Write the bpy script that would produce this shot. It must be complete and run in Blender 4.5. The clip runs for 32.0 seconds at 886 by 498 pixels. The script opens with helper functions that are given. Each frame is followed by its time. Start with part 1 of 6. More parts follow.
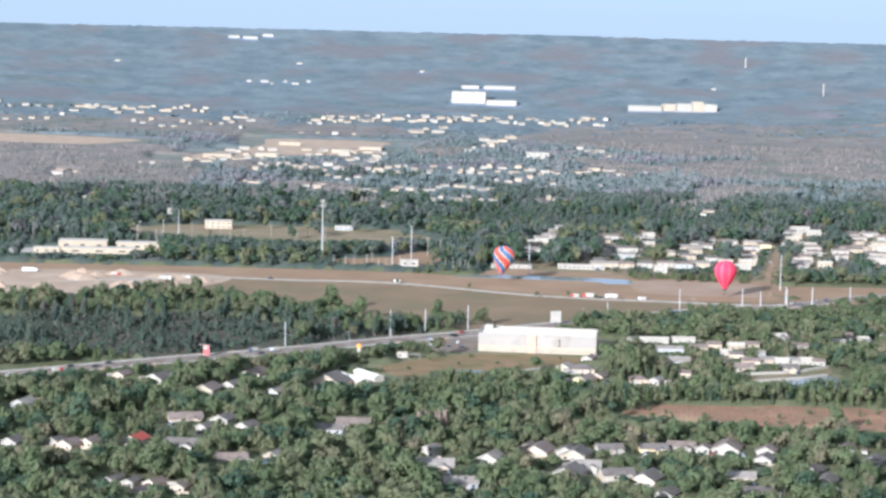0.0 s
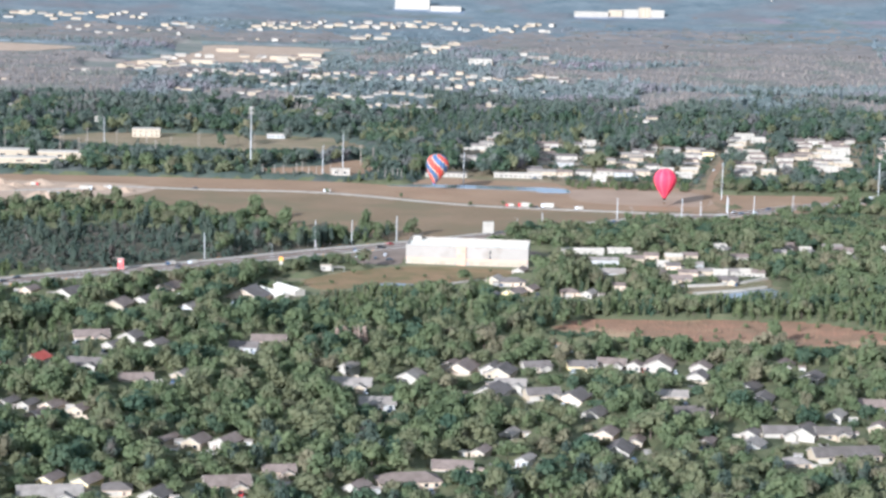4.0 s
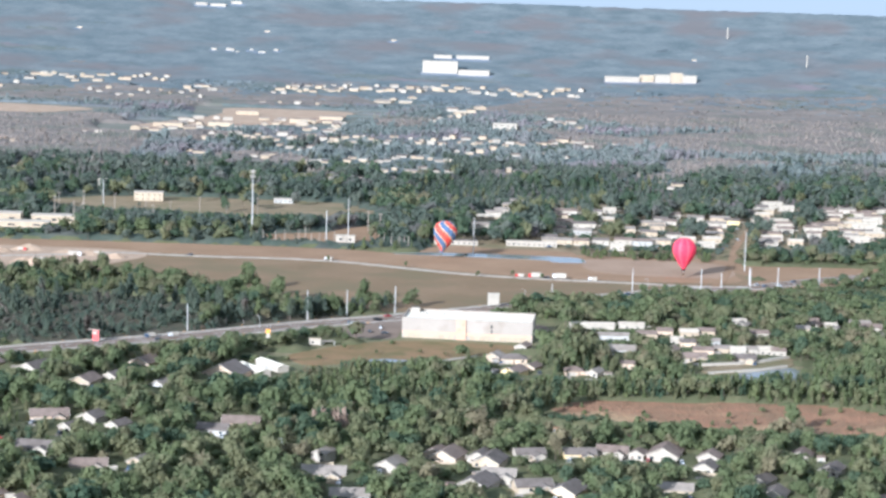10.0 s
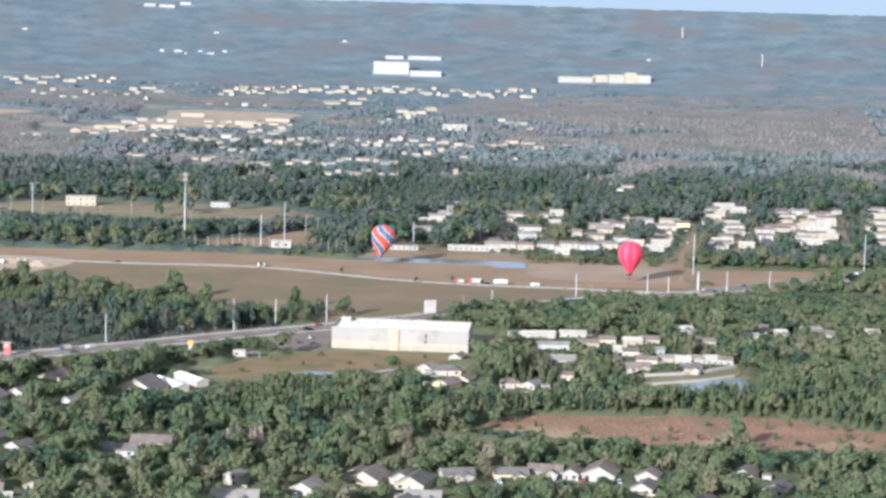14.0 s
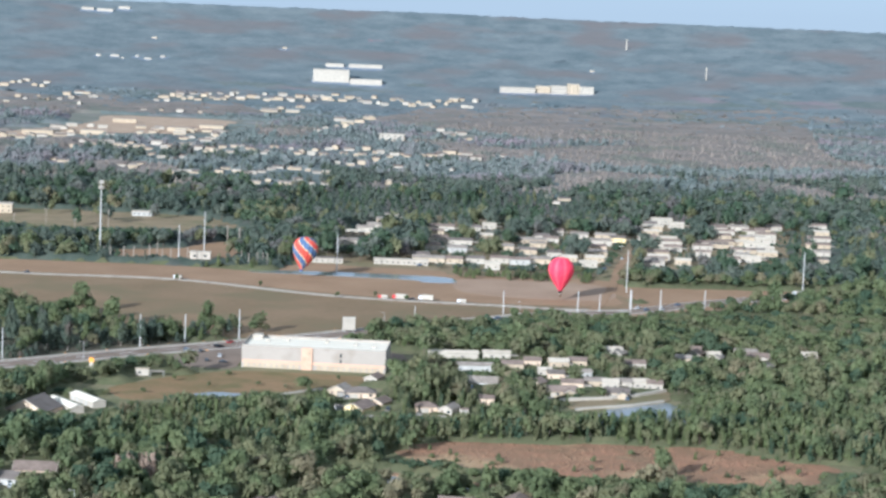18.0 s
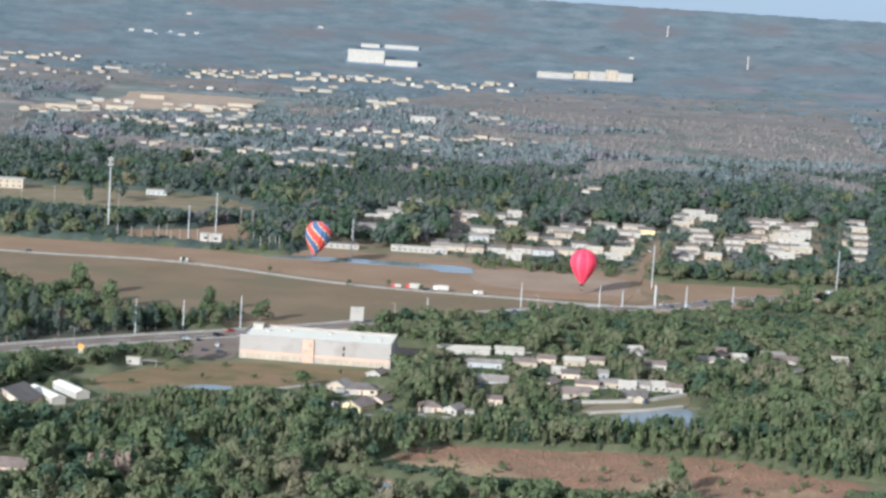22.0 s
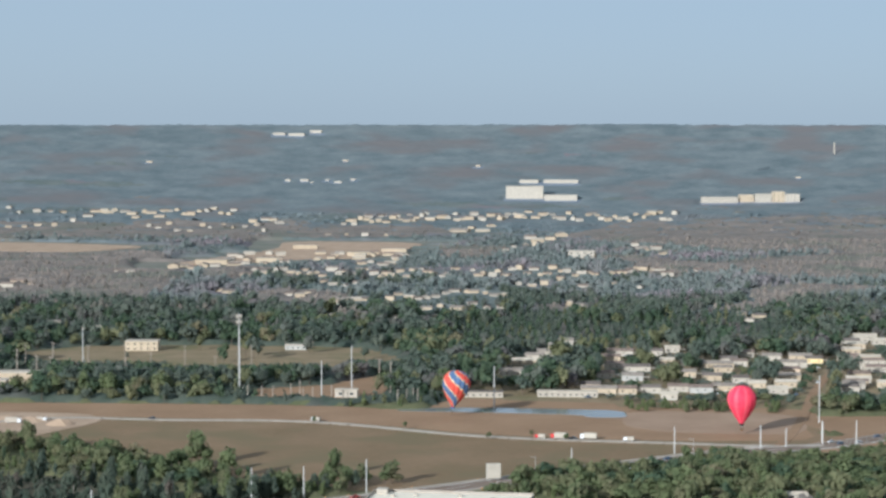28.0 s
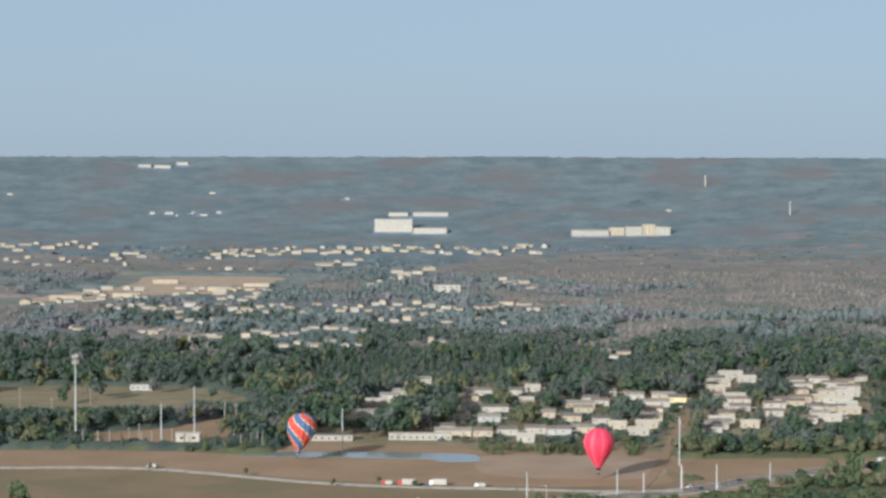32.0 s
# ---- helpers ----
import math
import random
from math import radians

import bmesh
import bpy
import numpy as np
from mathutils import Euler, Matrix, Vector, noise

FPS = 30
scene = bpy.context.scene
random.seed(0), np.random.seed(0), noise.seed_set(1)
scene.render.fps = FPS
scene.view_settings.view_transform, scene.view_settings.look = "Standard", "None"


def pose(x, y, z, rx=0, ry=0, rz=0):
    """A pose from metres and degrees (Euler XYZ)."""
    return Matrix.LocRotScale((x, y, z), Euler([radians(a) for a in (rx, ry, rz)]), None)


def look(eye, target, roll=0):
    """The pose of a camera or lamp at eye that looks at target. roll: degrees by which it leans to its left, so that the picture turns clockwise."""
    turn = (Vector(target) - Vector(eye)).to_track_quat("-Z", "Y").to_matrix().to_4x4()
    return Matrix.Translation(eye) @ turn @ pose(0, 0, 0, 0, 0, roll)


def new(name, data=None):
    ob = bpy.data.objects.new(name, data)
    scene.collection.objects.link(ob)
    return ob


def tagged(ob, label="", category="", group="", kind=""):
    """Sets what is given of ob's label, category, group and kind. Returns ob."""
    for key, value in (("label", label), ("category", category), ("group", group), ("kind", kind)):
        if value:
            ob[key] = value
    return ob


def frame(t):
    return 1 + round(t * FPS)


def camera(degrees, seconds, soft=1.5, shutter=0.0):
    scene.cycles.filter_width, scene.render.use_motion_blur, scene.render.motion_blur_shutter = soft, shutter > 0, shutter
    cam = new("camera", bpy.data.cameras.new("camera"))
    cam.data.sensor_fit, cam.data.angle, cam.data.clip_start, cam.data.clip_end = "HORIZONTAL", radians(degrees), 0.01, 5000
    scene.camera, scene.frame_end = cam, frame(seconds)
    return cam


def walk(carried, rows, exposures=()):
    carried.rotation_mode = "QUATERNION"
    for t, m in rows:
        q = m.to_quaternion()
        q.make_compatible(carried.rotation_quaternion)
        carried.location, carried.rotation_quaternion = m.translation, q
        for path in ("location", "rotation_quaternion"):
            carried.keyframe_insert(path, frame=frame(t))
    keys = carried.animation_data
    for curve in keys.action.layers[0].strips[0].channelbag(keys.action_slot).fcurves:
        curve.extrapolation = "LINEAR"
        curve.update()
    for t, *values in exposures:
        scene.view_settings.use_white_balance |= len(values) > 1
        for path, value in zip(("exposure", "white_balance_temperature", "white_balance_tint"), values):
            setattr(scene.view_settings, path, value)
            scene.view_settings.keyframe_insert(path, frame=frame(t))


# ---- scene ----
# ---- camera ----
cam = camera(24.0, 32.0, soft=2.9)
WALK = (
    (0, 0.00, 0.00, 215.05, -0.053, -6.466, 1.455),
    (0.5, 2.01, 6.49, 214.27, 0.055, -6.811, 1.396),
    (1, 4.02, 13.00, 213.50, 0.099, -7.015, 1.421),
    (1.5, 6.04, 19.53, 212.74, 0.025, -7.351, 1.339),
    (2, 8.05, 26.07, 211.99, -0.027, -7.798, 1.033),
    (2.5, 10.07, 32.63, 211.25, 0.077, -8.123, 0.053),
    (3, 12.09, 39.21, 210.52, 0.320, -8.570, 0.521),
    (3.5, 14.11, 45.80, 209.80, 0.782, -8.827, 0.982),
    (4, 16.13, 52.40, 209.09, 1.337, -8.935, 1.477),
    (4.5, 18.16, 59.03, 208.39, 1.746, -8.926, 2.165),
    (6.5, 26.27, 85.67, 205.70, 0.784, -8.531, 1.783),
    (7, 28.31, 92.38, 205.05, 0.349, -8.417, 1.591),
    (7.5, 30.34, 99.10, 204.41, 0.069, -8.256, 1.326),
    (8, 32.38, 105.83, 203.78, 0.036, -8.030, 1.223),
    (8.5, 34.42, 112.58, 203.16, 0.151, -7.820, 1.281),
    (9, 36.46, 119.35, 202.56, 0.279, -7.602, 1.352),
    (9.5, 38.50, 126.13, 201.96, 0.358, -7.308, 1.719),
    (10, 40.54, 132.93, 201.37, 0.227, -7.155, 1.778),
    (10.5, 42.59, 139.74, 200.79, -0.083, -7.052, 1.780),
    (11, 44.64, 146.57, 200.23, -0.380, -6.940, 1.062),
    (11.5, 46.68, 153.42, 199.67, -0.491, -6.967, 0.380),
    (12, 48.73, 160.28, 199.12, -0.367, -6.919, -0.133),
    (12.5, 50.79, 167.16, 198.58, 0.021, -6.840, 0.395),
    (13, 52.84, 174.05, 198.06, 0.494, -6.912, 0.636),
    (13.5, 54.90, 180.96, 197.54, 0.973, -7.003, 1.109),
    (14, 56.96, 187.89, 197.03, 1.312, -7.067, 1.597),
    (14.5, 59.02, 194.83, 196.54, 1.430, -7.041, 1.271),
    (16.5, 67.27, 222.76, 194.65, 2.091, -6.723, 1.361),
    (17, 69.34, 229.78, 194.20, 2.596, -6.655, 1.998),
    (17.5, 71.41, 236.82, 193.77, 2.889, -6.637, 2.490),
    (18, 73.48, 243.88, 193.34, 2.780, -6.739, 2.434),
    (18.5, 75.55, 250.95, 192.93, 2.310, -7.036, 2.107),
    (19, 77.63, 258.03, 192.52, 1.619, -7.318, 1.415),
    (19.5, 79.71, 265.14, 192.13, 1.204, -7.583, 0.634),
    (20, 81.79, 272.25, 191.74, 1.090, -7.794, 0.457),
    (20.5, 83.87, 279.39, 191.37, 1.371, -7.887, 1.777),
    (21, 85.95, 286.54, 191.00, 1.780, -7.755, 2.428),
    (21.5, 88.03, 293.70, 190.65, 1.961, -7.569, 3.347),
    (22, 90.12, 300.89, 190.30, 1.708, -7.244, 3.723),
    (22.5, 92.21, 308.09, 189.97, 0.562, -6.892, 3.651),
    (23, 94.29, 315.30, 189.64, -1.015, -6.433, 2.761),
    (23.5, 96.39, 322.53, 189.33, -2.043, -5.951, 1.718),
    (24, 98.48, 329.78, 189.02, -2.634, -5.465, 1.202),
    (24.5, 100.57, 337.04, 188.73, -2.822, -5.127, 1.168),
    (25, 102.67, 344.32, 188.45, -2.787, -4.651, 1.721),
    (25.5, 104.77, 351.61, 188.17, -2.833, -4.156, 1.345),
    (27.5, 113.18, 380.95, 187.18, -3.540, -3.445, 0.092),
    (28, 115.28, 388.32, 186.96, -3.371, -3.658, 0.001),
    (28.5, 117.39, 395.71, 186.74, -2.995, -3.979, -0.208),
    (29, 119.50, 403.12, 186.54, -2.557, -4.181, -0.348),
    (29.5, 121.62, 410.54, 186.35, -2.049, -4.324, -0.804),
    (30, 123.73, 417.98, 186.16, -1.763, -4.489, -0.374),
    (30.5, 125.84, 425.43, 185.99, -1.436, -4.435, -0.654),
    (31, 127.96, 432.90, 185.83, -1.047, -4.233, -0.266),
    (31.5, 130.08, 440.39, 185.68, -0.594, -3.680, -0.366),
    (32, 132.20, 447.89, 185.54, -0.040, -2.757, 0.111),
)


def heading(x, y, z, yaw, pitch, roll):
    a, b = radians(yaw), radians(pitch)
    way = Vector((math.sin(a) * math.cos(b), math.cos(a) * math.cos(b), math.sin(b)))
    eye = Vector((x, y, z))
    return look(eye, eye + way, roll)


EXPOSURES = ((0, 1.97, 4610, 12), (4, 1.99, 4610, 12), (13, 1.93, 4650, 11.5), (17, 1.79, 4630, 9), (19, 1.68, 4650, 9), (22, 1.63, 4650, 9), (25, 1.44, 4790, 8), (28, 1.36, 4850, 7.5), (32, 1.34, 4900, 6.5))
walk(cam, [(row[0], heading(*row[1:])) for row in WALK], EXPOSURES)

# ---- world and sun ----
SUN_EL, SUN_AZ = radians(19), radians(212)
world = bpy.data.worlds.new("sky")
scene.world = world
world.use_nodes = True
wn = world.node_tree
sky = wn.nodes.new("ShaderNodeTexSky")
sky.sky_type = "NISHITA"
sky.sun_disc = False
sky.sun_elevation, sky.sun_rotation = SUN_EL, SUN_AZ
sky.altitude, sky.air_density, sky.dust_density, sky.ozone_density = 150, 0.62, 1.0, 0.55
wn.links.new(sky.outputs[0], wn.nodes["Background"].inputs[0])
wn.nodes["Background"].inputs[1].default_value = 0.05
# thin haze evens the sky out
haze_sky = wn.nodes.new("ShaderNodeBackground")
haze_sky.inputs[0].default_value, haze_sky.inputs[1].default_value = (0.187, 0.187, 0.167, 1), 1.0
sky_mix = wn.nodes.new("ShaderNodeMixShader")
sky_mix.inputs[0].default_value = 0.88
wn.links.new(wn.nodes["Background"].outputs[0], sky_mix.inputs[1])
wn.links.new(haze_sky.outputs[0], sky_mix.inputs[2])
wn.links.new(sky_mix.outputs[0], wn.nodes["World Output"].inputs[0])
sun = new("sun", bpy.data.lights.new("sun", "SUN"))
sun.data.energy, sun.data.angle, sun.data.color = 2.4, radians(2.0), (1.0, 0.85, 0.64)
sun.rotation_euler = Vector((math.sin(SUN_AZ) * math.cos(SUN_EL), math.cos(SUN_AZ) * math.cos(SUN_EL), math.sin(SUN_EL))).to_track_quat("Z", "Y").to_euler()


# ---- materials ----
def mat(name, low, high, scale=1.0, fine=0.0, rough=0.85, metal=0.0, island=0.0, obj=0.0, bump=0.0, spec=0.12, second=None, leaf=0.0):
    """Two tones mixed by a coarse noise of that size in metres, with a finer one on top."""
    m = bpy.data.materials.new(name)
    m.use_nodes = True
    nt = m.node_tree
    bsdf = nt.nodes["Principled BSDF"]
    bsdf.inputs["Roughness"].default_value = rough
    bsdf.inputs["Metallic"].default_value = metal
    bsdf.inputs["Specular IOR Level"].default_value = spec
    geo = nt.nodes.new("ShaderNodeNewGeometry")
    coarse = nt.nodes.new("ShaderNodeTexNoise")
    coarse.inputs["Scale"].default_value = 1.0 / scale
    coarse.inputs["Detail"].default_value = 5.0
    nt.links.new(geo.outputs["Position"], coarse.inputs["Vector"])
    ramp = nt.nodes.new("ShaderNodeMapRange")
    ramp.inputs["From Min"].default_value, ramp.inputs["From Max"].default_value = 0.3, 0.7
    nt.links.new(coarse.outputs[0], ramp.inputs["Value"])
    fac = ramp.outputs[0]

    def add(source, amount):
        nonlocal fac
        k = nt.nodes.new("ShaderNodeMath")
        k.operation = "MULTIPLY_ADD"
        k.inputs[1].default_value, k.inputs[2].default_value = amount, -amount / 2
        nt.links.new(source, k.inputs[0])
        s = nt.nodes.new("ShaderNodeMath")
        s.operation, s.use_clamp = "ADD", True
        nt.links.new(fac, s.inputs[0])
        nt.links.new(k.outputs[0], s.inputs[1])
        fac = s.outputs[0]

    if fine:
        n2 = nt.nodes.new("ShaderNodeTexNoise")
        n2.inputs["Scale"].default_value = 1.0 / fine
        n2.inputs["Detail"].default_value = 3.0
        nt.links.new(geo.outputs["Position"], n2.inputs["Vector"])
        add(n2.outputs[0], 1.2)
        if bump:
            b = nt.nodes.new("ShaderNodeBump")
            b.inputs["Strength"].default_value, b.inputs["Distance"].default_value = 0.6, bump
            nt.links.new(n2.outputs[0], b.inputs["Height"])
            nt.links.new(b.outputs[0], bsdf.inputs["Normal"])
    if island:
        add(geo.outputs["Random Per Island"], island)
    if obj:
        oi = nt.nodes.new("ShaderNodeObjectInfo")
        add(oi.outputs["Random"], obj)
    mix = nt.nodes.new("ShaderNodeMix")
    mix.data_type = "RGBA"
    mix.inputs["A"].default_value, mix.inputs["B"].default_value = (*low, 1), (*high, 1)
    nt.links.new(fac, mix.inputs["Factor"])
    colour = mix.outputs["Result"]
    if second:
        # another tone in patches of its own size: colour, size in metres, share
        tone, size, share = second
        n3 = nt.nodes.new("ShaderNodeTexNoise")
        n3.inputs["Scale"].default_value = 1.0 / size
        n3.inputs["Detail"].default_value = 2.0
        shift = nt.nodes.new("ShaderNodeVectorMath")
        shift.inputs[1].default_value = (311.0, 97.0, 41.0)
        nt.links.new(geo.outputs["Position"], shift.inputs[0])
        nt.links.new(shift.outputs[0], n3.inputs["Vector"])
        r3 = nt.nodes.new("ShaderNodeMapRange")
        r3.inputs["From Min"].default_value, r3.inputs["From Max"].default_value = 0.62 - share * 0.3, 0.80 - share * 0.3
        nt.links.new(n3.outputs[0], r3.inputs["Value"])
        m3 = nt.nodes.new("ShaderNodeMix")
        m3.data_type = "RGBA"
        m3.inputs["B"].default_value = (*tone, 1)
        nt.links.new(r3.outputs[0], m3.inputs["Factor"])
        nt.links.new(colour, m3.inputs["A"])
        colour = m3.outputs["Result"]
    nt.links.new(colour, bsdf.inputs["Base Color"])
    if leaf:
        # thin leaves let part of the light through
        thin = nt.nodes.new("ShaderNodeBsdfTranslucent")
        nt.links.new(colour, thin.inputs["Color"])
        blend = nt.nodes.new("ShaderNodeMixShader")
        blend.inputs[0].default_value = leaf
        nt.links.new(bsdf.outputs[0], blend.inputs[1])
        nt.links.new(thin.outputs[0], blend.inputs[2])
        nt.links.new(blend.outputs[0], nt.nodes["Material Output"].inputs["Surface"])
    return m


M = dict(
    ground=mat("grass_and_soil", (0.134, 0.14, 0.0671), (0.244, 0.207, 0.122), 40, 3, bump=0.3),
    field=mat("dry_pasture", (0.194, 0.136, 0.0746), (0.257, 0.178, 0.105), 60, 4, bump=0.2, second=((0.191, 0.147, 0.0808), 45, 0.5)),
    verge=mat("dry_verge", (0.267, 0.171, 0.0996), (0.334, 0.219, 0.131), 50, 4, bump=0.2),
    sand=mat("graded_sand", (0.361, 0.258, 0.173), (0.475, 0.349, 0.245), 25, 3, bump=0.3),
    marsh=mat("rusty_marsh_grass", (0.219, 0.144, 0.0861), (0.318, 0.176, 0.106), 18, 2.5, bump=0.3, second=((0.383, 0.267, 0.152), 30, 0.45)),
    lot=mat("bare_lot", (0.191, 0.14, 0.0654), (0.282, 0.179, 0.095), 25, 3, bump=0.2, second=((0.164, 0.135, 0.0589), 18, 0.4)),
    lawn=mat("mown_grass", (0.206, 0.163, 0.0922), (0.289, 0.217, 0.133), 20, 2, second=((0.183, 0.16, 0.0824), 35, 0.4)),
    asphalt=mat("asphalt", (0.205, 0.159, 0.126), (0.259, 0.202, 0.16), 15, 1.5, rough=1.0, spec=0.0),
    concrete=mat("concrete", (0.357, 0.31, 0.257), (0.472, 0.42, 0.352), 8, 1),
    line=mat("road_paint", (0.793, 0.793, 0.756), (0.82, 0.82, 0.82), 3),
    pine_floor=mat("pine_litter", (0.085, 0.078, 0.052), (0.135, 0.115, 0.08), 12, 2, bump=0.2, second=((0.075, 0.085, 0.05), 20, 0.4)),
    wood_floor=mat("leaf_litter", (0.159, 0.165, 0.128), (0.232, 0.213, 0.177), 60, 6),
    # blue-grey of the hazy distance is mixed into this colour
    distance=mat("haze_blue_woods", (0.186, 0.219, 0.263), (0.25, 0.274, 0.321), 160, 25, second=((0.256, 0.257, 0.294), 300, 0.4)),
    bark=mat("bark", (0.10, 0.075, 0.055), (0.19, 0.15, 0.12), 3, 0.5),
    pale_bark=mat("pale_bark", (0.24, 0.20, 0.17), (0.36, 0.31, 0.27), 3, 0.5),
    oak=mat("oak_leaves", (0.135, 0.17, 0.0843), (0.225, 0.253, 0.122), 14, 2.0, rough=0.8, island=0.22, leaf=0.5, second=((0.246, 0.216, 0.134), 22, 0.35)),
    pine=mat("pine_needles", (0.0875, 0.117, 0.0922), (0.151, 0.173, 0.121), 9, 2.0, rough=0.8, island=0.22, leaf=0.48, second=((0.175, 0.146, 0.121), 14, 0.25)),
    young=mat("young_leaves", (0.155, 0.195, 0.0863), (0.263, 0.286, 0.134), 9, 2.0, rough=0.8, island=0.22, leaf=0.55, second=((0.146, 0.167, 0.0934), 20, 0.5)),
    olive_oak=mat("olive_leaves", (0.172, 0.188, 0.0988), (0.268, 0.261, 0.141), 12, 2.0, rough=0.8, island=0.22, leaf=0.5),
    brown_oak=mat("thin_brown_twigs_and_leaves", (0.175, 0.162, 0.0934), (0.272, 0.235, 0.142), 12, 2.0, island=0.22, leaf=0.3),
    deep_oak=mat("deep_green_leaves", (0.0762, 0.118, 0.0749), (0.141, 0.178, 0.103), 12, 2.0, rough=0.8, island=0.22, leaf=0.48),
    dark_field=mat("dark_turned_soil", (0.308, 0.21, 0.14), (0.382, 0.267, 0.182), 30, 4, bump=0.2),
    rust=mat("rusty_twigs", (0.27, 0.206, 0.156), (0.398, 0.298, 0.227), 9, 1.5, island=0.22, leaf=0.25),
    membrane=mat("white_roof_membrane", (0.78, 0.69, 0.55), (0.82, 0.74, 0.60), 6, 0.8),
    bare=mat("leafless_cypress_twigs", (0.223, 0.196, 0.172), (0.324, 0.273, 0.233), 45, 6, island=0.22, leaf=0.2, second=((0.195, 0.2, 0.162), 90, 0.35)),
    # far leaves with haze painted into the colour, bluer and greyer each step
    far_oak=mat("hazy_mixed_leaves", (0.108, 0.139, 0.11), (0.192, 0.212, 0.164), 24, 4, island=0.22, leaf=0.48, second=((0.232, 0.201, 0.196), 60, 0.25)),
    grey_oak=mat("mid_haze_leaves", (0.162, 0.196, 0.184), (0.271, 0.285, 0.265), 60, 8, island=0.15, leaf=0.3, second=((0.306, 0.262, 0.275), 110, 0.35)),
    haze_oak=mat("far_haze_leaves", (0.202, 0.244, 0.258), (0.315, 0.347, 0.353), 60, 9, island=0.08, leaf=0.4, second=((0.282, 0.263, 0.258), 170, 0.42)),
    white=mat("white_paint", (0.398, 0.353, 0.292), (0.494, 0.443, 0.367), 4, 0.6, obj=0.5),
    stucco=mat("off_white_stucco", (0.356, 0.314, 0.267), (0.407, 0.357, 0.307), 10, 0.8, second=((0.33, 0.284, 0.234), 9, 0.3)),
    cream=mat("cream_paint", (0.412, 0.331, 0.235), (0.511, 0.419, 0.299), 4, 0.6, obj=0.6),
    tan=mat("tan_stucco", (0.525, 0.4, 0.288), (0.7, 0.55, 0.4), 4, 0.6, obj=0.6),
    yellow=mat("yellow_stucco", (0.775, 0.575, 0.275), (0.82, 0.675, 0.375), 4, 0.6),
    grey=mat("grey_siding", (0.38, 0.365, 0.335), (0.50, 0.48, 0.44), 4, 0.6, obj=0.6),
    roof_dark=mat("dark_shingle", (0.125, 0.105, 0.09), (0.19, 0.16, 0.14), 3, 0.4, obj=0.5),
    roof_brown=mat("brown_shingle", (0.17, 0.13, 0.105), (0.26, 0.20, 0.165), 3, 0.4, obj=0.5),
    roof_grey=mat("grey_shingle", (0.22, 0.185, 0.155), (0.33, 0.285, 0.24), 3, 0.4, obj=0.5),
    roof_red=mat("red_roof", (0.36, 0.07, 0.05), (0.45, 0.11, 0.08), 3, 0.4),
    roof_white=mat("white_metal_roof", (0.438, 0.376, 0.291), (0.56, 0.489, 0.391), 5, 0.5, rough=0.5, obj=0.5),
    glass=mat("window_glass", (0.03, 0.035, 0.04), (0.06, 0.07, 0.08), 2, rough=0.12, spec=0.6),
    peach=mat("peach_band", (0.562, 0.362, 0.25), (0.625, 0.413, 0.3), 4, 0.5),
    steel=mat("galvanised_steel", (0.475, 0.463, 0.444), (0.625, 0.613, 0.587), 2, 0.4, rough=0.5, metal=0.2),
    wood=mat("weathered_pole_wood", (0.275, 0.225, 0.181), (0.45, 0.388, 0.325), 2, 0.3),
    red_cloth=mat("red_nylon", (0.65, 0.0392, 0.0784), (0.762, 0.0616, 0.112), 3, 0.5, rough=0.55),
    pale_red_cloth=mat("light_red_nylon", (0.739, 0.084, 0.123), (0.82, 0.112, 0.157), 3, 0.5, rough=0.5),
    blue_cloth=mat("blue_nylon", (0.0784, 0.123, 0.235), (0.112, 0.168, 0.302), 3, 0.5, rough=0.55),
    orange_cloth=mat("orange_red_nylon", (0.538, 0.0672, 0.0504), (0.627, 0.101, 0.0672), 3, 0.5, rough=0.55),
    pale_cloth=mat("pale_yellow_nylon", (0.56, 0.47, 0.28), (0.65, 0.56, 0.37), 3, 0.5, rough=0.55),
    wicker=mat("wicker", (0.12, 0.07, 0.04), (0.22, 0.14, 0.08), 1, 0.2),
    black=mat("black_rubber", (0.02, 0.02, 0.02), (0.04, 0.04, 0.04), 1),
    car_white=mat("white_car_paint", (0.70, 0.70, 0.70), (0.76, 0.76, 0.76), 2, rough=0.3, spec=0.5),
    car_dark=mat("dark_car_paint", (0.03, 0.035, 0.05), (0.06, 0.065, 0.08), 2, rough=0.3, spec=0.5),
    car_red=mat("red_car_paint", (0.45, 0.03, 0.03), (0.52, 0.05, 0.04), 2, rough=0.3, spec=0.5),
    car_blue=mat("blue_car_paint", (0.07, 0.11, 0.19), (0.10, 0.15, 0.23), 2, rough=0.3, spec=0.5),
    sign_orange=mat("orange_sign", (0.80, 0.34, 0.05), (0.85, 0.40, 0.08), 2),
    sign_red=mat("red_sign", (0.62, 0.10, 0.10), (0.70, 0.18, 0.16), 2),
    water=mat("pond_water", (0.20, 0.205, 0.20), (0.24, 0.245, 0.235), 12, rough=0.12, spec=0.6),
)


# ---- mesh helpers ----
def mesh_of(name, verts, faces, material):
    me = bpy.data.meshes.new(name)
    me.from_pydata([tuple(v) for v in verts], [], faces)
    me.materials.append(material)
    me.update()
    return me


def fast_mesh(name, v, f, material):
    """A triangle mesh from two arrays."""
    me = bpy.data.meshes.new(name)
    me.vertices.add(len(v))
    me.vertices.foreach_set("co", np.ascontiguousarray(v, np.float32).ravel())
    me.loops.add(3 * len(f))
    me.loops.foreach_set("vertex_index", np.ascontiguousarray(f, np.int32).ravel())
    me.polygons.add(len(f))
    me.polygons.foreach_set("loop_start", np.arange(0, 3 * len(f), 3, dtype=np.int32))
    me.materials.append(material)
    me.polygons.foreach_set("use_smooth", np.ones(len(f), bool))
    me.update(calc_edges=True)
    return me


